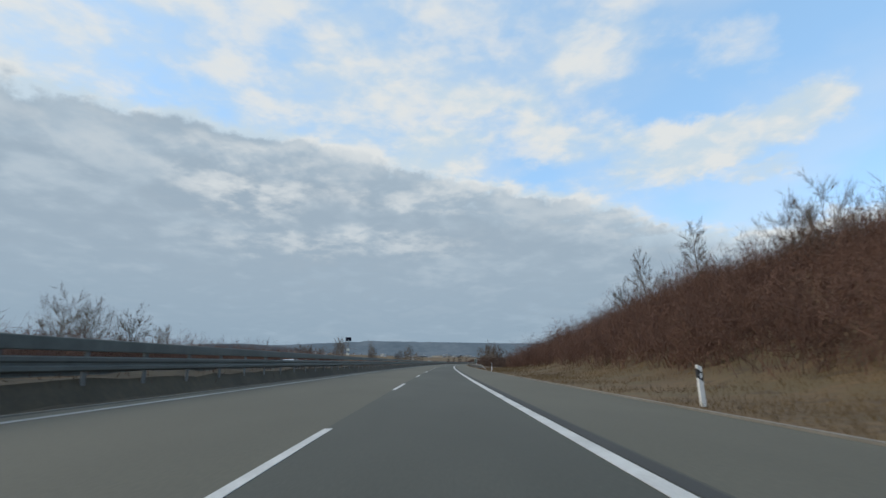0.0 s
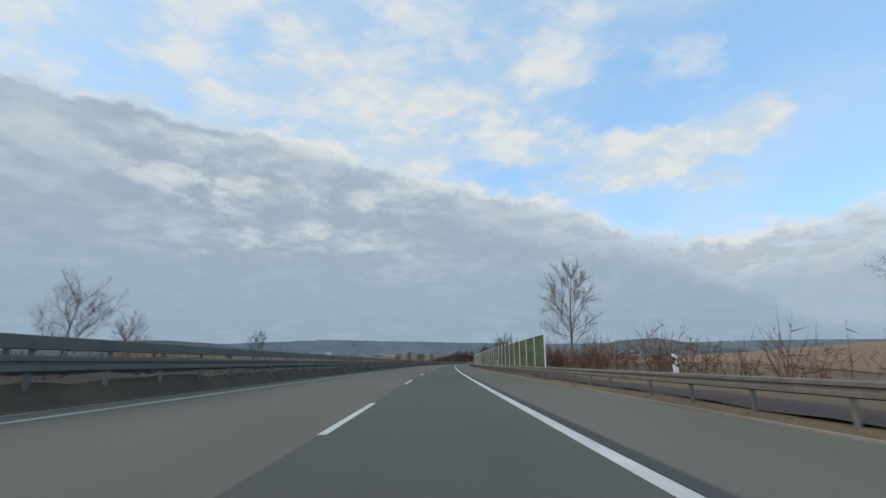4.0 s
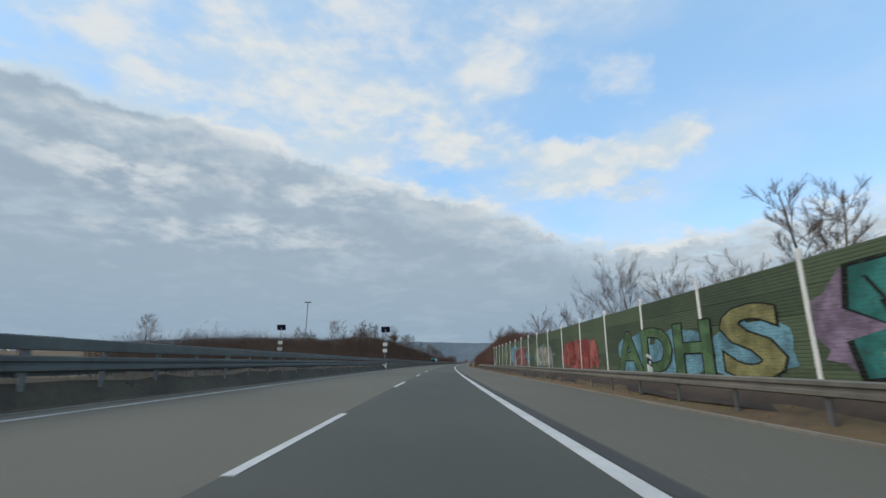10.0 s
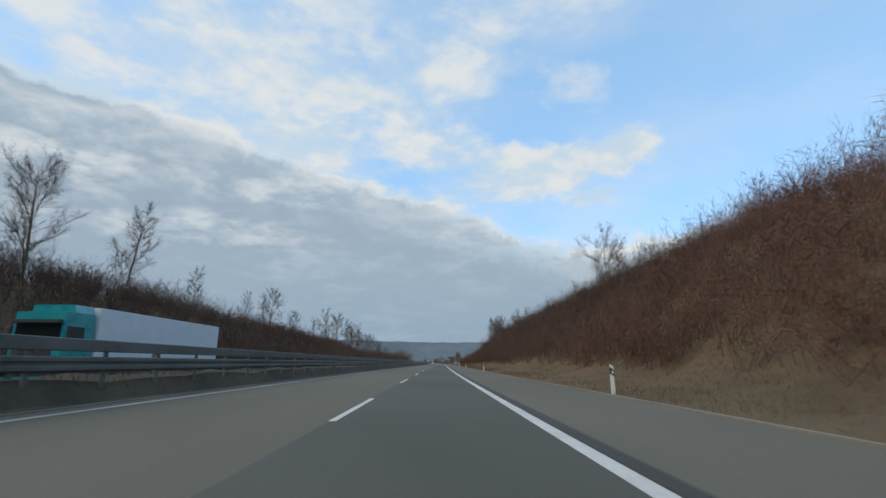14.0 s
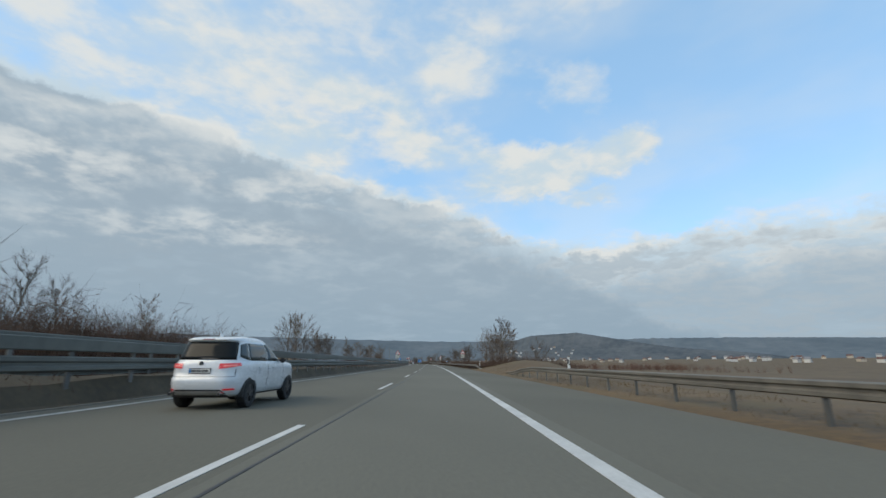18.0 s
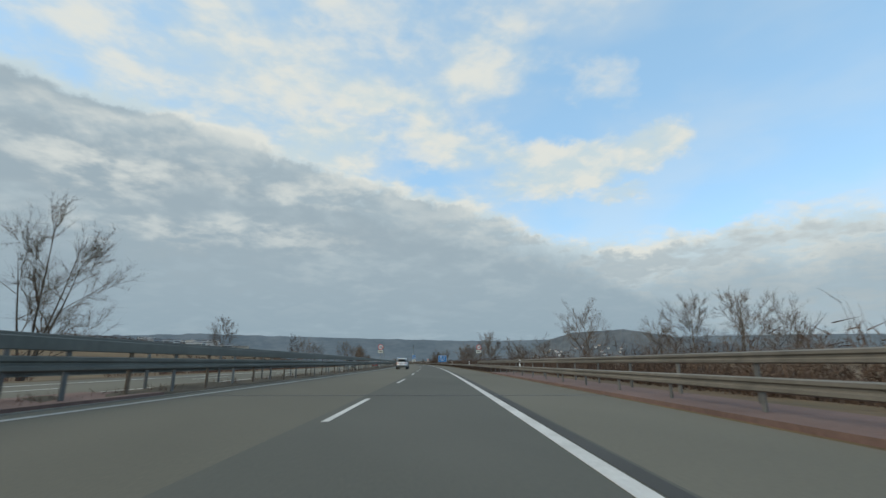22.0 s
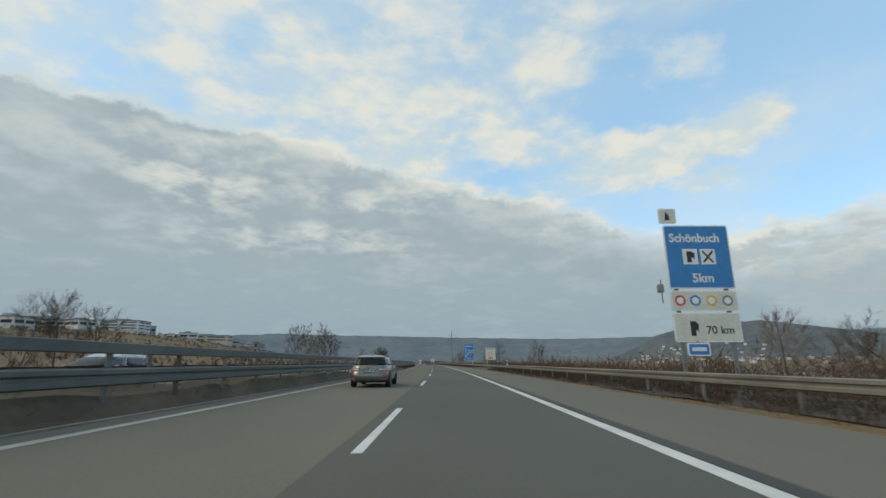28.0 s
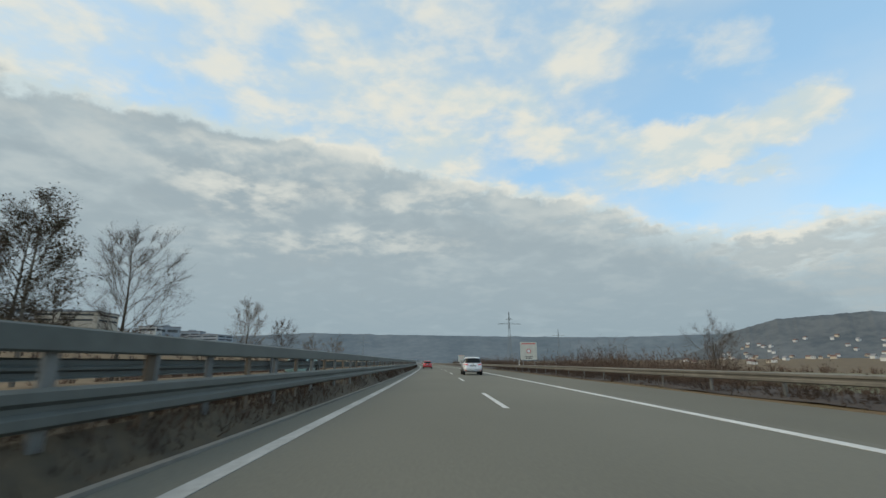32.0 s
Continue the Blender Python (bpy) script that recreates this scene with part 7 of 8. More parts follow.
def car(label, style, color, length, width, height, wheel_r=0.34, trim=None, lamps="wedge", rims=None, group="vehicles on the road", extras=()):
    """A car facing +y, standing on z = 0."""
    hull = Hull(style, length, width, height)
    ob = tagged(new("car"), label, "car", group)
    rims = rims or RIM
    lump("body", hull.body(), color, ob, smooth=True)
    h = height
    low, high = BELT[style]
    low, high = low * h, high * h
    tail = lambda x, z: hull.turn_at(x * width / 2, z)
    nose = lambda x, z: hull.turn_at(x * width / 2, z, False)

    def rear(name, mat, x0, x1, z0, z1, out=0.010, note="", top0=None, top1=None, across=4, up=2):
        top0, top1 = x0 if top0 is None else top0, x1 if top1 is None else top1
        return lump(name, hull.skin([(tail(x0, z0), z0), (tail(x1, z0), z0), (tail(top1, z1), z1), (tail(top0, z1), z1)], out, across, up), mat, ob, note, smooth=False)

    # glass
    if style != "van":
        z0 = low + 0.012 * h
        lump("rear_window", hull.skin([(tail(-0.80, z0), z0), (tail(0.80, z0), z0), (tail(0.72, high), high), (tail(-0.72, high), high)], 0.010, 12, 5), GLASS, ob, smooth=True)
    z0, z1 = (0.665 if style != "van" else 0.61) * h, high
    lump("windscreen", hull.skin([(nose(0.80, z0), z0), (nose(-0.80, z0), z0), (nose(-0.70, z1), z1), (nose(0.70, z1), z1)], 0.010, 12, 5), GLASS, ob, smooth=True)
    for y0, y1, lift in SIDE_PANES[style]:
        za, zb = low + 0.025 * h + lift * h, low - 0.005 * h
        rise = min(high - 0.012 * h, high)
        q = []
        for y, z in ((y0, za if lift else low), (y1, zb if y1 > 0 else low), (y1 - (0.105 * length / 4.5 / 1.0 if y1 > 0 else 0.0), rise), (y0 + (0.02 if lift else 0.0), rise - (0.03 * h if lift else 0))):
            q.append((hull.side_at(y * length, z), z))
        for side in (False, True):
            lump("side_window", hull.skin(q, 0.010, 6, 4, side), GLASS_SIDE, ob, smooth=True)
    # lower bumper, skid plate, sills
    if trim:
        lump("bumper", hull.skin([(-172, 0.175 * h), (-8, 0.175 * h), (-8, 0.345 * h), (-172, 0.345 * h)], 0.014, 26, 3), trim, ob, "dark grey plastic lower bumper", smooth=True)
        rear("bumper_ledge", trim, -0.93, 0.93, 0.29 * h, 0.36 * h, 0.016, across=14)
        rear("skid_plate", SKID, -0.72, 0.72, 0.185 * h, 0.265 * h, 0.034, "silver skid plate", -0.84, 0.84, 12)
    elif "sport" in extras:
        rear("bumper", DARK_TRIM, -0.70, 0.70, 0.155 * h, 0.265 * h, 0.012, "dark lower bumper insert", -0.60, 0.60, 12)
        rear("skid_plate", SKID, -0.66, 0.66, 0.19 * h, 0.245 * h, 0.026, "silver skid plate", -0.60, 0.60, 12)
    else:
        rear("bumper", DARK_TRIM, -0.76, 0.76, 0.155 * h, 0.20 * h, 0.012, "dark lower bumper insert", across=12)
        rear("bumper_crease", DARK_TRIM, -0.90, 0.90, 0.262 * h, 0.268 * h, 0.004, across=12)
    axles = (-length * 0.292, length * 0.305)
    for side in (False, True):
        sg = -1 if side else 1
        q = [(hull.side_at(y * length, z * h), z * h) for y, z in ((-0.20, 0.168), (0.215, 0.168), (0.225, 0.245 if trim else 0.19), (-0.21, 0.245 if trim else 0.19))]
        lump("sill", hull.skin(q, 0.016, 6, 1, side), trim or DARK_TRIM, ob)
        for y in axles:
            arch(sg * width * 0.487, y, wheel_r * (1.20 if trim else 1.13), trim or DARK_TRIM, ob, wheel_r)
            wheel(ob, sg * (width / 2 - 0.105), y, wheel_r, 0.23, rims)
        if trim or "sport" in extras:
            bm = pole(0, 0, -0.06, 0.10, 0.048)
            bmesh.ops.transform(bm, matrix=Matrix.Translation((sg * width * 0.33, -length * 0.497, 0.215 * h)) @ Matrix.Rotation(radians(90), 4, "X"), verts=bm.verts[:])
            lump("exhaust", bm, CHROME, ob, "chrome exhaust tip")
            bm = pole(0, 0, 0.085, 0.106, 0.036)
            bmesh.ops.transform(bm, matrix=Matrix.Translation((sg * width * 0.33, -length * 0.497, 0.215 * h)) @ Matrix.Rotation(radians(90), 4, "X"), verts=bm.verts[:])
            lump("exhaust_bore", bm, BLACK, ob)
        # tail lamps
        def lamp(name, mat, x0, x1, z0, z1, z2, z3, out, note=""):
            turn = lambda x, z: tail(x, z) if x <= 1 else hull.side_at((-0.5 + (x - 1)) * length, z)
            return lump(name, hull.skin([(turn(x0, z0 * h), z0 * h), (turn(x1, z1 * h), z1 * h), (turn(x1, z2 * h), z2 * h), (turn(x0, z3 * h), z3 * h)], out, 8, 3, side), mat, ob, note)

        if lamps == "wedge":
            lamp("tail_lamp", TAIL, 0.50, 1.10, 0.535, 0.575, 0.615, 0.605, 0.016, "red wedge-shaped tail lamp")
            lamp("lamp_lens", TAIL_PALE, 0.60, 0.86, 0.560, 0.570, 0.592, 0.586, 0.022)
        elif lamps == "long":
            lamp("tail_lamp", TAIL_DULL, 0.46, 1.08, 0.515, 0.515, 0.580, 0.600, 0.016, "dark red and clear tail lamp")
            lamp("lamp_lens", TAIL_CLEAR, 0.50, 0.79, 0.532, 0.532, 0.572, 0.580, 0.022)
            lamp("lamp_edge", TAIL, 0.80, 0.875, 0.520, 0.520, 0.585, 0.588, 0.023)
        elif lamps == "block":
            lamp("tail_lamp", TAIL, 0.55, 1.07, 0.545, 0.545, 0.615, 0.615, 0.016, "lit red tail lamp")
            lamp("lamp_lens", TAIL_CLEAR, 0.82, 1.04, 0.475, 0.475, 0.545, 0.545, 0.016, "clear lower tail lamp")
        else:
            lamp("tail_lamp", TAIL, 0.86, 1.04, 0.42, 0.42, 0.60, 0.60, 0.012, "red tail lamp")
        if trim:
            lamp("reflector", TAIL_DULL, 0.905, 0.922, 0.335, 0.335, 0.42, 0.42, 0.018, "upright red reflector")
        else:
            # except with a chrome strip, reflectors are given the tail lamps' glow
            lamp("reflector", TAIL_DULL if "strip" in extras else TAIL, 0.66, 0.86, 0.250, 0.255, 0.278, 0.275, 0.016, "red reflector")
        # front lamps, mirrors, handles, door gaps
        q = [(nose(x, z * h), z * h) for x, z in ((0.94, 0.43), (0.55, 0.42), (0.55, 0.485), (0.96, 0.52))]
        lump("headlamp", hull.skin(q, 0.014, 4, 2, side), GLOW_WHITE if "lit" in extras else TAIL_CLEAR, ob, "headlamp")
        mx, mz = width * 0.475 * sg, h * 0.615
        lump("mirror", slab(min(mx, mx + sg * 0.20), max(mx, mx + sg * 0.20), length * 0.125, length * 0.125 + 0.12, mz, mz + 0.145, 0.045), DARK_TRIM if "dark_mirrors" in extras else color, ob)
        for y in (-0.175, 0.03):
            z = 0.535 * h
            q = [(hull.side_at(a * length, c), c) for a, c in ((y - 0.022, z), (y + 0.022, z), (y + 0.022, z + 0.028), (y - 0.022, z + 0.028))]
            lump("door_handle", hull.skin(q, 0.032, 2, 1, side), CHROME if "strip" in extras else color, ob)
        for y in (-0.185, -0.062, 0.185):
            za, zb = (0.26 if y > -0.18 else 0.44) * h, 0.585 * h
            q = [(hull.side_at(a * length, c), c) for a, c in ((y - 0.0010, za), (y + 0.0010, za), (y + 0.0010, zb), (y - 0.0010, zb))]
            lump("door_gap", hull.skin(q, 0.004, 1, 5, side), DARK_TRIM, ob)
    q = [(nose(x, z * h), z * h) for x, z in ((0.5, 0.30), (-0.5, 0.30), (-0.55, 0.44), (0.55, 0.44))]
    lump("grille", hull.skin(q, 0.010, 8, 2), DARK_TRIM, ob)
    # tailgate furniture; the plate sits below the chrome strip on some
    zp = (0.33 if "strip" in extras else 0.475) * h
    yb = min(hull.point(tail(0.25, z), z).y for z in (zp, zp + 0.12)) - 0.01
    lump("number_plate", slab(-0.26, 0.26, yb - 0.012, yb + 0.05, zp, zp + 0.115, 0.006), PLATE, ob, "white number plate with dark bars")
    lump("plate_surround", slab(-0.275, 0.275, yb - 0.006, yb + 0.04, zp - 0.012, zp + 0.127, 0.006), DARK_TRIM, ob)
    for i, (x0, x1) in enumerate(((-0.205, -0.16), (-0.15, -0.105), (-0.075, -0.03), (-0.02, 0.025), (0.065, 0.105), (0.115, 0.155), (0.165, 0.215))):
        lump("plate_writing", slab(x0, x1, yb - 0.015, yb - 0.010, zp + 0.026, zp + 0.09), BLACK, ob)
    lump("plate_band", slab(-0.258, -0.218, yb - 0.014, yb - 0.010, zp + 0.004, zp + 0.111), BLUE, ob)
    zb = 0.605 * h if "strip" not in extras else 0.545 * h
    lump("badge", disc(0, zb, 0.055, hull.point(-90, zb).y - 0.014, hull.point(-90, zb).y + 0.02, 16), CHROME, ob)
    if style != "van":
        if "strip" in extras:
            rear("chrome_strip", CHROME, -0.80, 0.80, 0.462 * h, 0.476 * h, 0.016, "chrome strip", across=12)
        # shut lines of the tailgate
        for x in (-0.86, 0.86):
            rear("tailgate_gap", DARK_TRIM, x - 0.005, x + 0.005, 0.435 * h, 0.53 * h, 0.003, across=1)
        rear("tailgate_gap", DARK_TRIM, -0.86, 0.86, 0.428 * h, 0.434 * h, 0.004, across=12)
        rear("brake_lamp", TAIL if "lit_top" in extras else TAIL_DULL, -0.17, 0.17, 0.928 * h, 0.942 * h, 0.012, "third brake lamp")
        z = low + 0.02 * h
        lump("wiper", hull.skin([(tail(-0.05, z), z), (tail(0.42, z), z), (tail(0.42, z + 0.02), z + 0.02), (tail(-0.05, z + 0.035), z + 0.035)], 0.035, 4, 1), BLACK, ob)
        lump("aerial", prism([(-0.02, h * 0.985), (0.02, h * 0.985), (0.010, h + 0.055), (-0.010, h + 0.055)], -length * 0.31, -length * 0.275), color, ob)
    if "rails" in extras:
        for side in (1, -1):
            x = side * width * 0.355
            lump("roof_rail", slab(x - 0.018, x + 0.018, -length * 0.34, length * 0.02, h * 0.962, h * 0.992, 0.01), GREY_POLE, ob)
    return ob


def park(ob, s, n, turn=0.0):
    ob.matrix_basis = road_pose(s, n, 0.0, turn)


park(car("white compact sport utility vehicle with body-coloured bumpers on the passing lane", "suv", CAR_WHITE, 4.55, 1.86, 1.84, 0.36, None, rims=ALLOY_DARK, extras=("sport", "dark_mirrors")), 1363.9, -2.3, -3)
park(car("white sport utility vehicle with dark lower cladding on the passing lane", "suv", CAR_WHITE_B, 4.60, 1.86, 1.90, 0.39, DARK_TRIM, "long", extras=("dark_mirrors",)), 1721.6, -1.95, -4)
park(car("bronze-grey station wagon on the passing lane", "wagon", CAR_BRONZE, 4.85, 1.86, 1.49, 0.33, None, "long", extras=("rails",)), 2097.8, -2.1)
park(car("dark grey small hatchback with a chrome strip on the slow lane", "hatch", CAR_GREY, 3.94, 1.66, 1.54, 0.31, None, "block", extras=("strip", "lit_top")), 2307.8, 1.56)
park(car("white sport utility vehicle far ahead on the slow lane", "suv", CAR_WHITE, 4.5, 1.85, 1.68, 0.35), 2420, 1.8)
park(car("red hatchback far ahead on the passing lane", "hatch", CAR_RED, 4.1, 1.78, 1.48, 0.31), 2466, -2.6)
park(car("dark hatchback far ahead on the passing lane", "hatch", CAR_BLACK, 4.1, 1.78, 1.48, 0.31), 2490, -2.4)
# oncoming traffic beyond the median
ONCOMING = "oncoming vehicles"
park(car("white oncoming van with lit headlamps", "van", CAR_WHITE, 5.2, 1.98, 2.1, 0.34, None, "upright", group=ONCOMING, extras=("lit",)), 272, -10.9, 180)
park(car("dark oncoming hatchback with lit headlamps", "hatch", CAR_BLACK, 4.2, 1.78, 1.48, 0.31, None, group=ONCOMING, extras=("lit",)), 487, -10.9, 180)
park(car("silver oncoming hatchback beyond the median", "hatch", CAR_SILVER, 4.2, 1.78, 1.48, 0.31, None, group=ONCOMING, extras=("lit",)), 48, -11.0, 180)
park(car("silver oncoming wagon beyond the median", "wagon", CAR_SILVER, 4.7, 1.84, 1.46, 0.32, None, group=ONCOMING, extras=("lit",)), 720, -11.0, 180)
park(car("grey oncoming van beyond the median", "van", CAR_SILVER, 5.1, 1.95, 2.0, 0.34, None, "upright", group=ONCOMING, extras=("lit",)), 1248, -14.4, 180)
park(car("dark oncoming wagon with lit headlamps", "wagon", CAR_BLACK, 4.7, 1.84, 1.46, 0.32, None, group=ONCOMING, extras=("lit",)), 1262, -10.9, 180)
park(car("white oncoming van beside the median", "van", CAR_WHITE, 5.2, 1.98, 2.1, 0.34, None, "upright", group=ONCOMING, extras=("lit",)), 1750, -14.2, 180)
park(car("red oncoming hatchback beyond the median", "hatch", CAR_RED, 4.2, 1.78, 1.48, 0.31, None, group=ONCOMING, extras=("lit",)), 1778, -10.8, 180)
park(car("silver-blue oncoming hatchback close to the median rail", "hatch", CAR_SILVER, 4.3, 1.8, 1.5, 0.31, None, group=ONCOMING, extras=("lit",)), 1872, -11.0, 180)
park(car("silver oncoming hatchback beside the median rail", "hatch", CAR_SILVER, 4.3, 1.8, 1.5, 0.31, None, group=ONCOMING, extras=("lit",)), 2091, -11.0, 180)
park(car("pale green oncoming van beyond the median", "van", paint("pale_green_paint", (0.30, 0.42, 0.38)), 5.2, 1.98, 2.1, 0.34, None, "upright", group=ONCOMING, extras=("lit",)), 2418, -14.2, 180)


def lorry():
    ob = tagged(new("lorry"), "oncoming lorry with a turquoise cab and a plain white box trailer", "lorry", ONCOMING)
    turq = paint("turquoise_paint", (0.02, 0.26, 0.27))
    box = plain("trailer_white", (0.60, 0.63, 0.66), 0.5, 0, 0.06)
    lump("cab", prism([(-1.22, 0.55), (1.22, 0.55), (1.24, 2.2), (1.18, 3.55), (-1.18, 3.55), (-1.24, 2.2)], 6.2, 8.2), turq, ob)
    lump("roof_spoiler", prism([(-1.1, 3.55), (1.1, 3.55), (1.0, 3.95), (-1.0, 3.95)], 6.2, 7.5), turq, ob)
    lump("windscreen", slab(-1.08, 1.08, 8.2, 8.23, 1.95, 2.95, 0.01), GLASS, ob)
    lump("sun_visor", slab(-1.12, 1.12, 8.2, 8.45, 2.98, 3.15, 0.02), DARK_TRIM, ob)
    for side in (1, -1):
        lump("side_window", slab(side * 1.225 - 0.02, side * 1.225 + 0.02, 6.9, 8.0, 2.0, 2.85), GLASS_SIDE, ob)
        lump("headlamp", slab(side * 0.9 - 0.2, side * 0.9 + 0.2, 8.2, 8.26, 0.75, 0.95, 0.02), GLOW_WHITE, ob, "lit headlamp")
        lump("mirror", slab(side * 1.45 - 0.1, side * 1.45 + 0.1, 8.0, 8.15, 2.0, 2.8, 0.04), DARK_TRIM, ob)
    lump("grille", slab(-0.8, 0.8, 8.2, 8.24, 1.05, 1.85, 0.02), DARK_TRIM, ob)
    lump("bumper", slab(-1.22, 1.22, 8.15, 8.35, 0.35, 0.7, 0.04), turq, ob)
    lump("trailer", slab(-1.27, 1.27, -7.6, 6.0, 1.15, 3.95, 0.03), box, ob, "white box trailer")
    lump("trailer_mark", prism([(1.275, 0), (1.28, 0), (1.28, 0.01)], 0, 0.01), DARK_TRIM, ob).location = (0, 0, 2.2 * U)
    lump("side_guard", slab(-1.2, 1.2, -3.2, 4.2, 0.55, 1.1), DARK_TRIM, ob)
    lump("chassis", slab(-0.5, 0.5, -7.4, 8.0, 0.7, 1.15), DARK_TRIM, ob)
    for y in (7.2, 3.6, -4.4, -5.7, -7.0):
        for side in (1, -1):
            wheel(ob, side * 1.05, y, 0.5, 0.32, RIM, 6)
    return ob


park(lorry(), 1086, -14.6, 180)


# ---- buildings in the distance ----
def facade(name, hue):
    return plain(name, hue, 0.7, 0, 0.08)


HALL_WHITE, HALL_GREY, HALL_BEIGE, ROOF_RED, ROOF_GREY = facade("white_render", (0.56, 0.56, 0.55)), facade("grey_cladding", (0.30, 0.33, 0.36)), facade("beige_render", (0.48, 0.42, 0.34)), \
    facade("red_roof_tiles", (0.13, 0.075, 0.062)), facade("grey_roof", (0.20, 0.20, 0.21))
WINDOW_DARK = plain("dark_window", (0.03, 0.04, 0.05), 0.1)


def hall(label, w, d, h, wall, roof, storeys):
    """A flat-roofed works building with rows of windows in each face."""
    ob = tagged(new("building"), label, "building", "works buildings")
    lump("wall", slab(-w / 2, w / 2, -d / 2, d / 2, -9, h), wall, ob)
    lump("roof", slab(-w / 2 - 0.4, w / 2 + 0.4, -d / 2 - 0.4, d / 2 + 0.4, h, h + 0.8), roof, ob)
    lump("roof_unit", slab(-w * 0.2, w * 0.1, -d * 0.2, d * 0.2, h + 0.8, h + 2.6), HALL_GREY, ob)
    for i in range(storeys):
        z = h * (i + 0.35) / storeys
        for k in (-1, 1):
            lump("window", slab(k * w * 0.24 - w * 0.2, k * w * 0.24 + w * 0.2, -d / 2 - 0.08, -d / 2 + 0.05, z, z + h / storeys * 0.34), WINDOW_DARK, ob)
            lump("window", slab(w / 2 - 0.05, w / 2 + 0.08, k * d * 0.24 - d * 0.2, k * d * 0.24 + d * 0.2, z, z + h / storeys * 0.34), WINDOW_DARK, ob)
    return ob


h1 = stand(hall("white flat-roofed works building", 34, 24, 8, HALL_WHITE, ROOF_GREY, 3), 2560, -270)
h2 = stand(hall("grey clad flat-roofed warehouse", 44, 28, 7, HALL_GREY, ROOF_GREY, 2), 2480, -370)
h3 = stand(hall("low beige flat-roofed factory hall", 52, 24, 7, HALL_BEIGE, ROOF_GREY, 2), 2720, -240)
h4 = stand(hall("white five-storey office block", 24, 16, 13, HALL_WHITE, HALL_GREY, 5), 2620, -380)
for model, s, n, _ in ((h1, 2380, -230, -2), (h2, 2290, -250, -2), (h3, 2330, -180, -3), (h1, 2180, -270, -2), (h3, 2160, -210, -3), (h2, 2060, -290, -2), (h4, 2240, -340, 0), (h1, 2850, -200, -4),
                       (h1, 1760, -280, 2), (h2, 1900, -330, 2), (h3, 1660, -330, 3), (h3, 1960, -250, -2), (h2, 3000, -120, -5), (h4, 2950, -240, -4), (h1, 1560, -380, 3),
                       (h3, 3500, -75, 0), (h1, 3650, 70, 0), (h3, 3900, 110, 0), (h2, 4050, -90, 0), (h1, 3300, -150, 0), (h3, 4200, 80, 0)):
    n *= 2.0 if s < 3200 and n < 0 else 1.0
    copy_thing(model, road_pose(s, n, float(ground_z(s, n)), (s * 7) % 40 - 20))


h5 = stand(hall("small white flat-roofed workshop on the slope", 20, 14, 6, HALL_WHITE, ROOF_GREY, 1), 2520, -330)
h6 = stand(hall("small grey flat-roofed storehouse on the slope", 24, 16, 8, HALL_GREY, ROOF_GREY, 1), 2600, -420)
slope = random.Random(11)
for i in range(34):
    s = 2300 + i * 28 + slope.uniform(-15, 15)
    n = -slope.uniform(240, 430)
    copy_thing((h5, h6, h5)[i % 3], road_pose(s, n, float(ground_z(s, n)), slope.uniform(-30, 30)))


def radio_tower():
    ob = tagged(new("radio_tower"), "dark lattice tower with an aerial above the works", "tower")
    lump("shaft", slab(-1.6, 1.6, -1.6, 1.6, -3, 16, 0.2), GREY_POLE, ob)
    for z in (4, 8, 12):
        lump("opening", slab(-0.9, 0.9, -1.66, -1.55, z, z + 2.6), WINDOW_DARK, ob)
    lump("platform", slab(-2.6, 2.6, -2.6, 2.6, 15.6, 16.4), GREY_POLE, ob)
    lump("aerial", pole(0, 0, 16, 23, 0.2), GREY_POLE, ob)
    return ob


stand(radio_tower(), 2457, -124, 0.7)


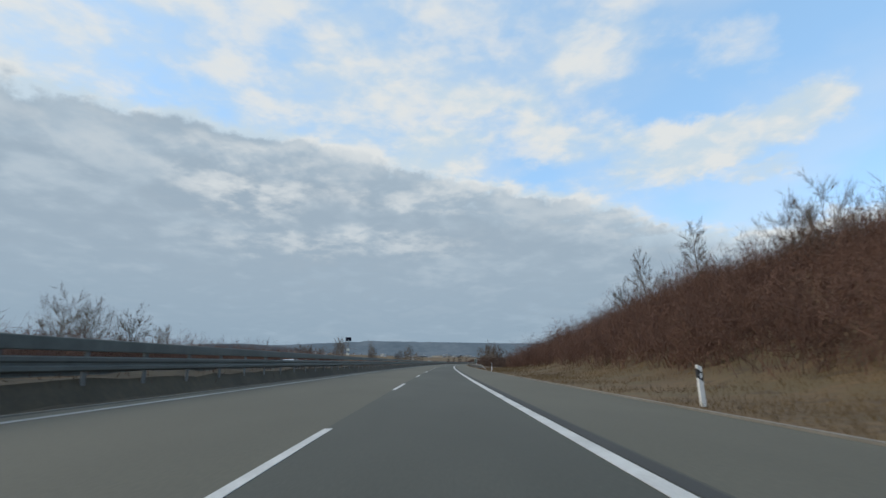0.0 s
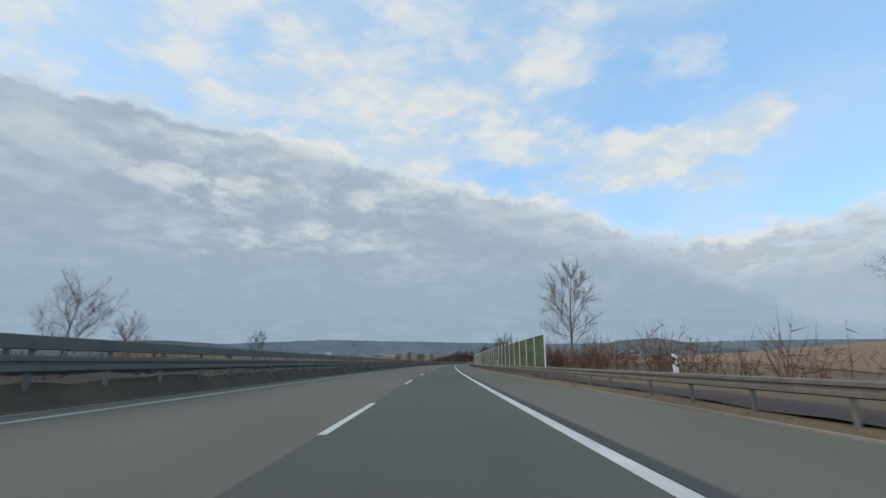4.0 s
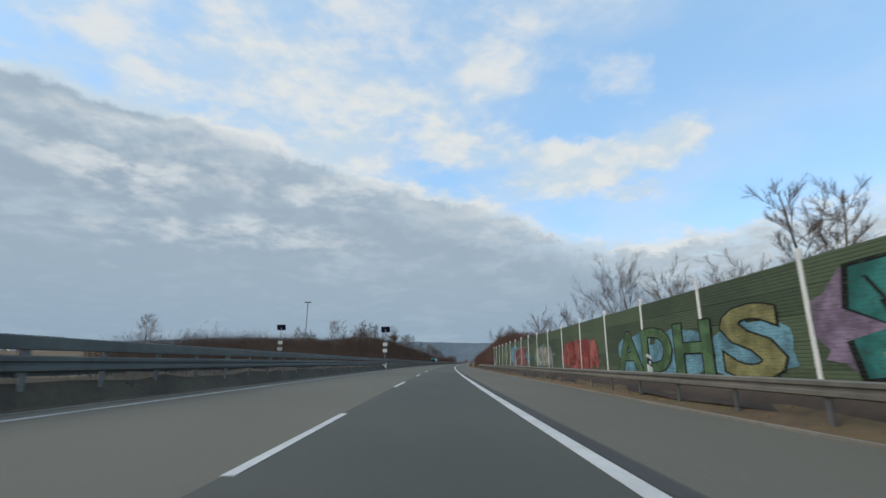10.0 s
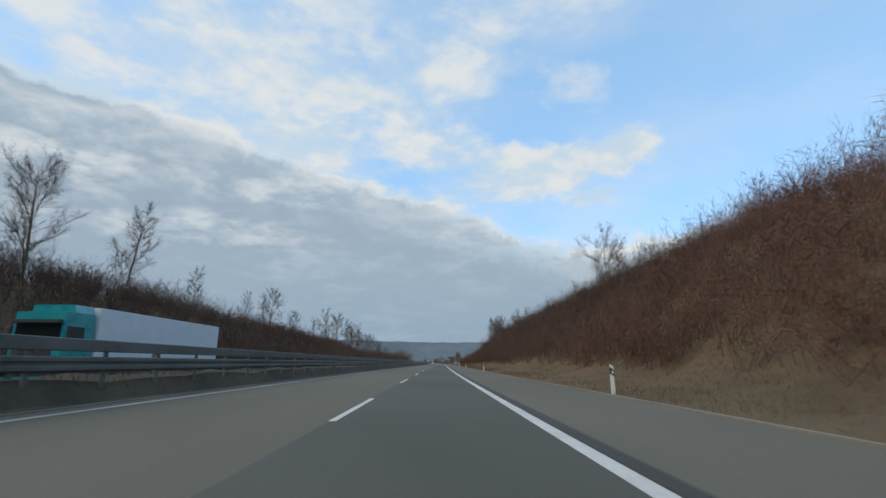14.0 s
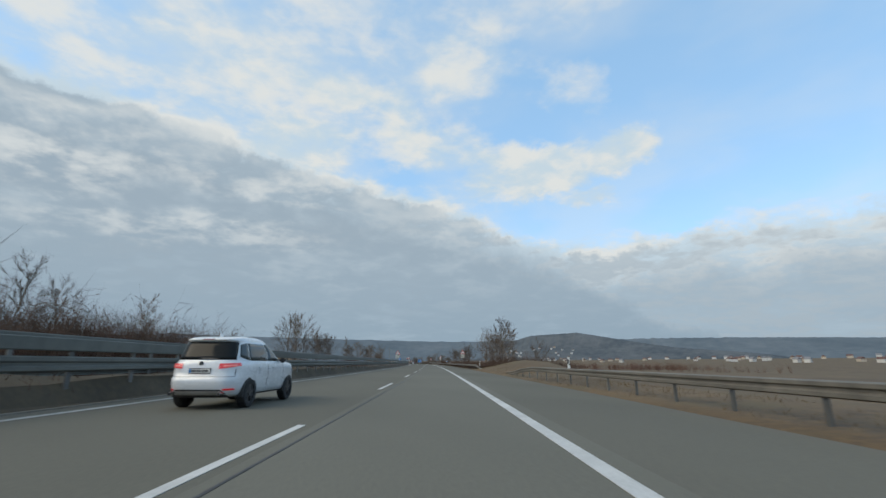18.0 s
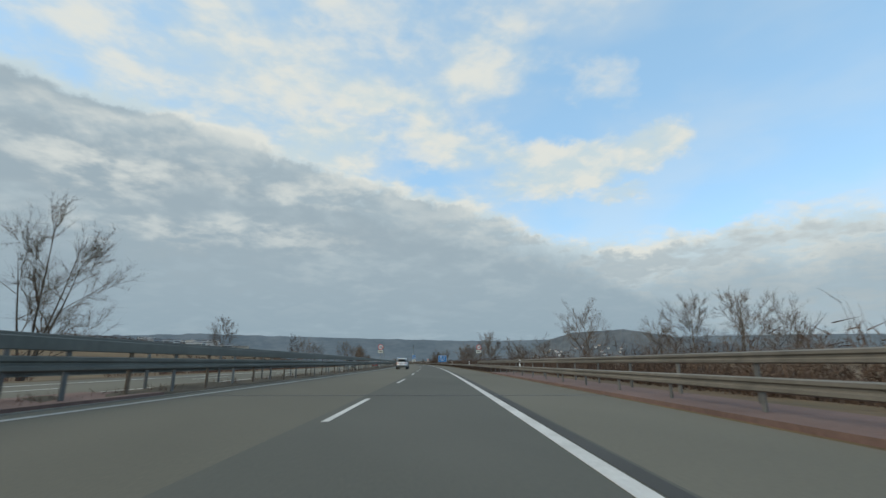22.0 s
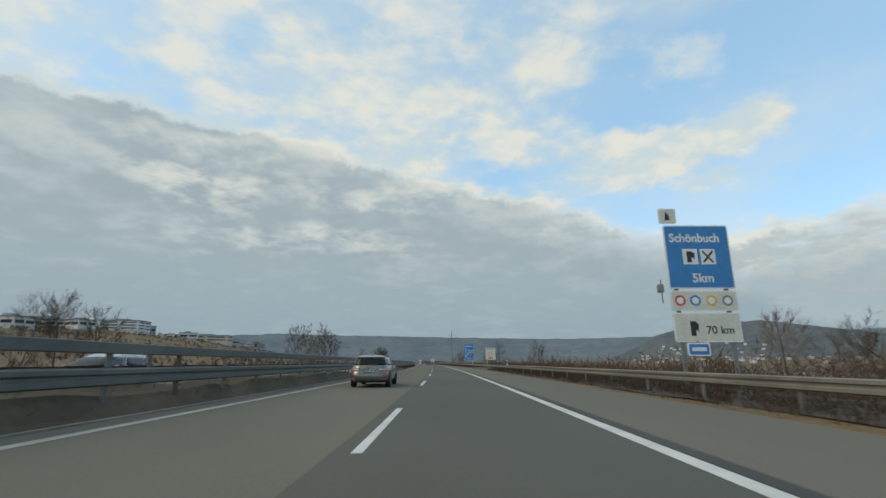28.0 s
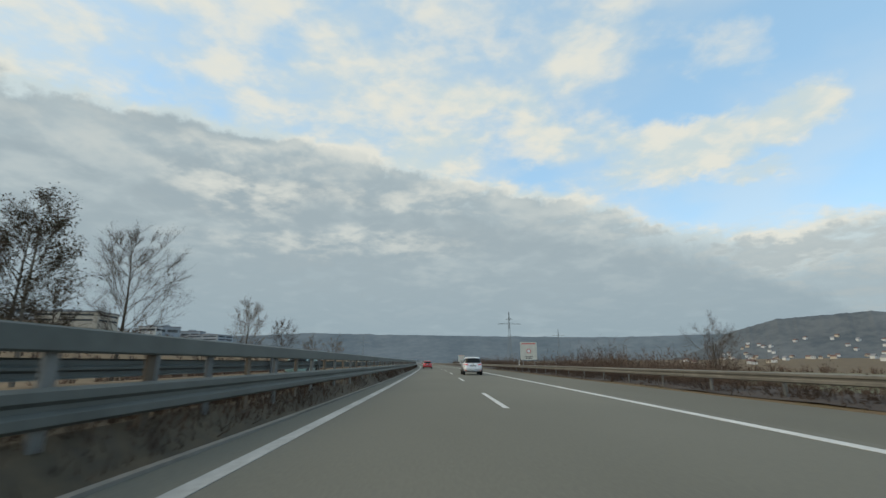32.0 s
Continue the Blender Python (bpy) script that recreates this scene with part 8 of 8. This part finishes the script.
def house(label, w, d, h, wall, roof):
    ob = tagged(new("house"), label, "house", "village houses")
    lump("wall", slab(-w / 2, w / 2, -d / 2, d / 2, -3, h), wall, ob)
    lump("roof", prism([(-w / 2 - 0.5, h - 0.2), (w / 2 + 0.5, h - 0.2), (0, h + w * 0.42)], -d / 2 - 0.5, d / 2 + 0.5), roof, ob)
    for x in (-w * 0.25, w * 0.25):
        for z in (h * 0.5,):
            lump("window", slab(x - 0.7, x + 0.7, -d / 2 - 0.06, -d / 2 + 0.05, z, z + 1.4), WINDOW_DARK, ob)
    return ob


def villages():
    rng = random.Random(5)
    models = [house("white house with a red tiled roof", 11, 13, 6.5, HALL_WHITE, ROOF_RED), house("white house with a grey roof", 12, 12, 7, HALL_WHITE, ROOF_GREY),
              house("beige house with a red tiled roof", 10, 14, 6, HALL_BEIGE, ROOF_RED)]
    spots = []
    for s0, s1, n0, n1, count in ((900, 1500, 1100, 1450, 14), (2050, 2900, 900, 1450, 46), (2950, 3900, 700, 1400, 26), (3200, 4300, 500, 900, 10),
                                  (2700, 3900, -1300, -800, 20), (1900, 2700, -1350, -900, 30), (190, 620, 250, 380, 16)):
        for _ in range(count):
            s, n = rng.uniform(s0, s1), rng.uniform(n0, n1)
            spots.append((s, n, float(ground_z(s, n))))
    for i, (s, n, z) in enumerate(spots):
        m = road_pose(s, n, z, rng.uniform(-60, 60))
        if i < 3:
            models[i].matrix_basis = m
        else:
            copy_thing(models[i % 3], m)
    # houses on the lower slope of the last hill, one bearing after another
    eye = at(2300, 0) / U
    for _ in range(34):
        bearing, d = rng.choice((rng.uniform(31, 36), rng.uniform(35, 46))), rng.uniform(-0.17, -0.08)
        top = float(np.interp(bearing, np.linspace(26, 75, len(END_HILL)), END_HILL))
        z = -25 + (top + 25) * float(np.interp(d, [a for a, b in SLOPE], [b for a, b in SLOPE]))
        r = 2700 * (1 + d)
        copy_thing(models[rng.randrange(3)], Matrix.Translation(Vector((eye.x + math.sin(radians(bearing)) * r, eye.y + math.cos(radians(bearing)) * r, z - 1)) * U) @ Matrix.Rotation(rng.uniform(0, 6), 4, "Z"))


villages()
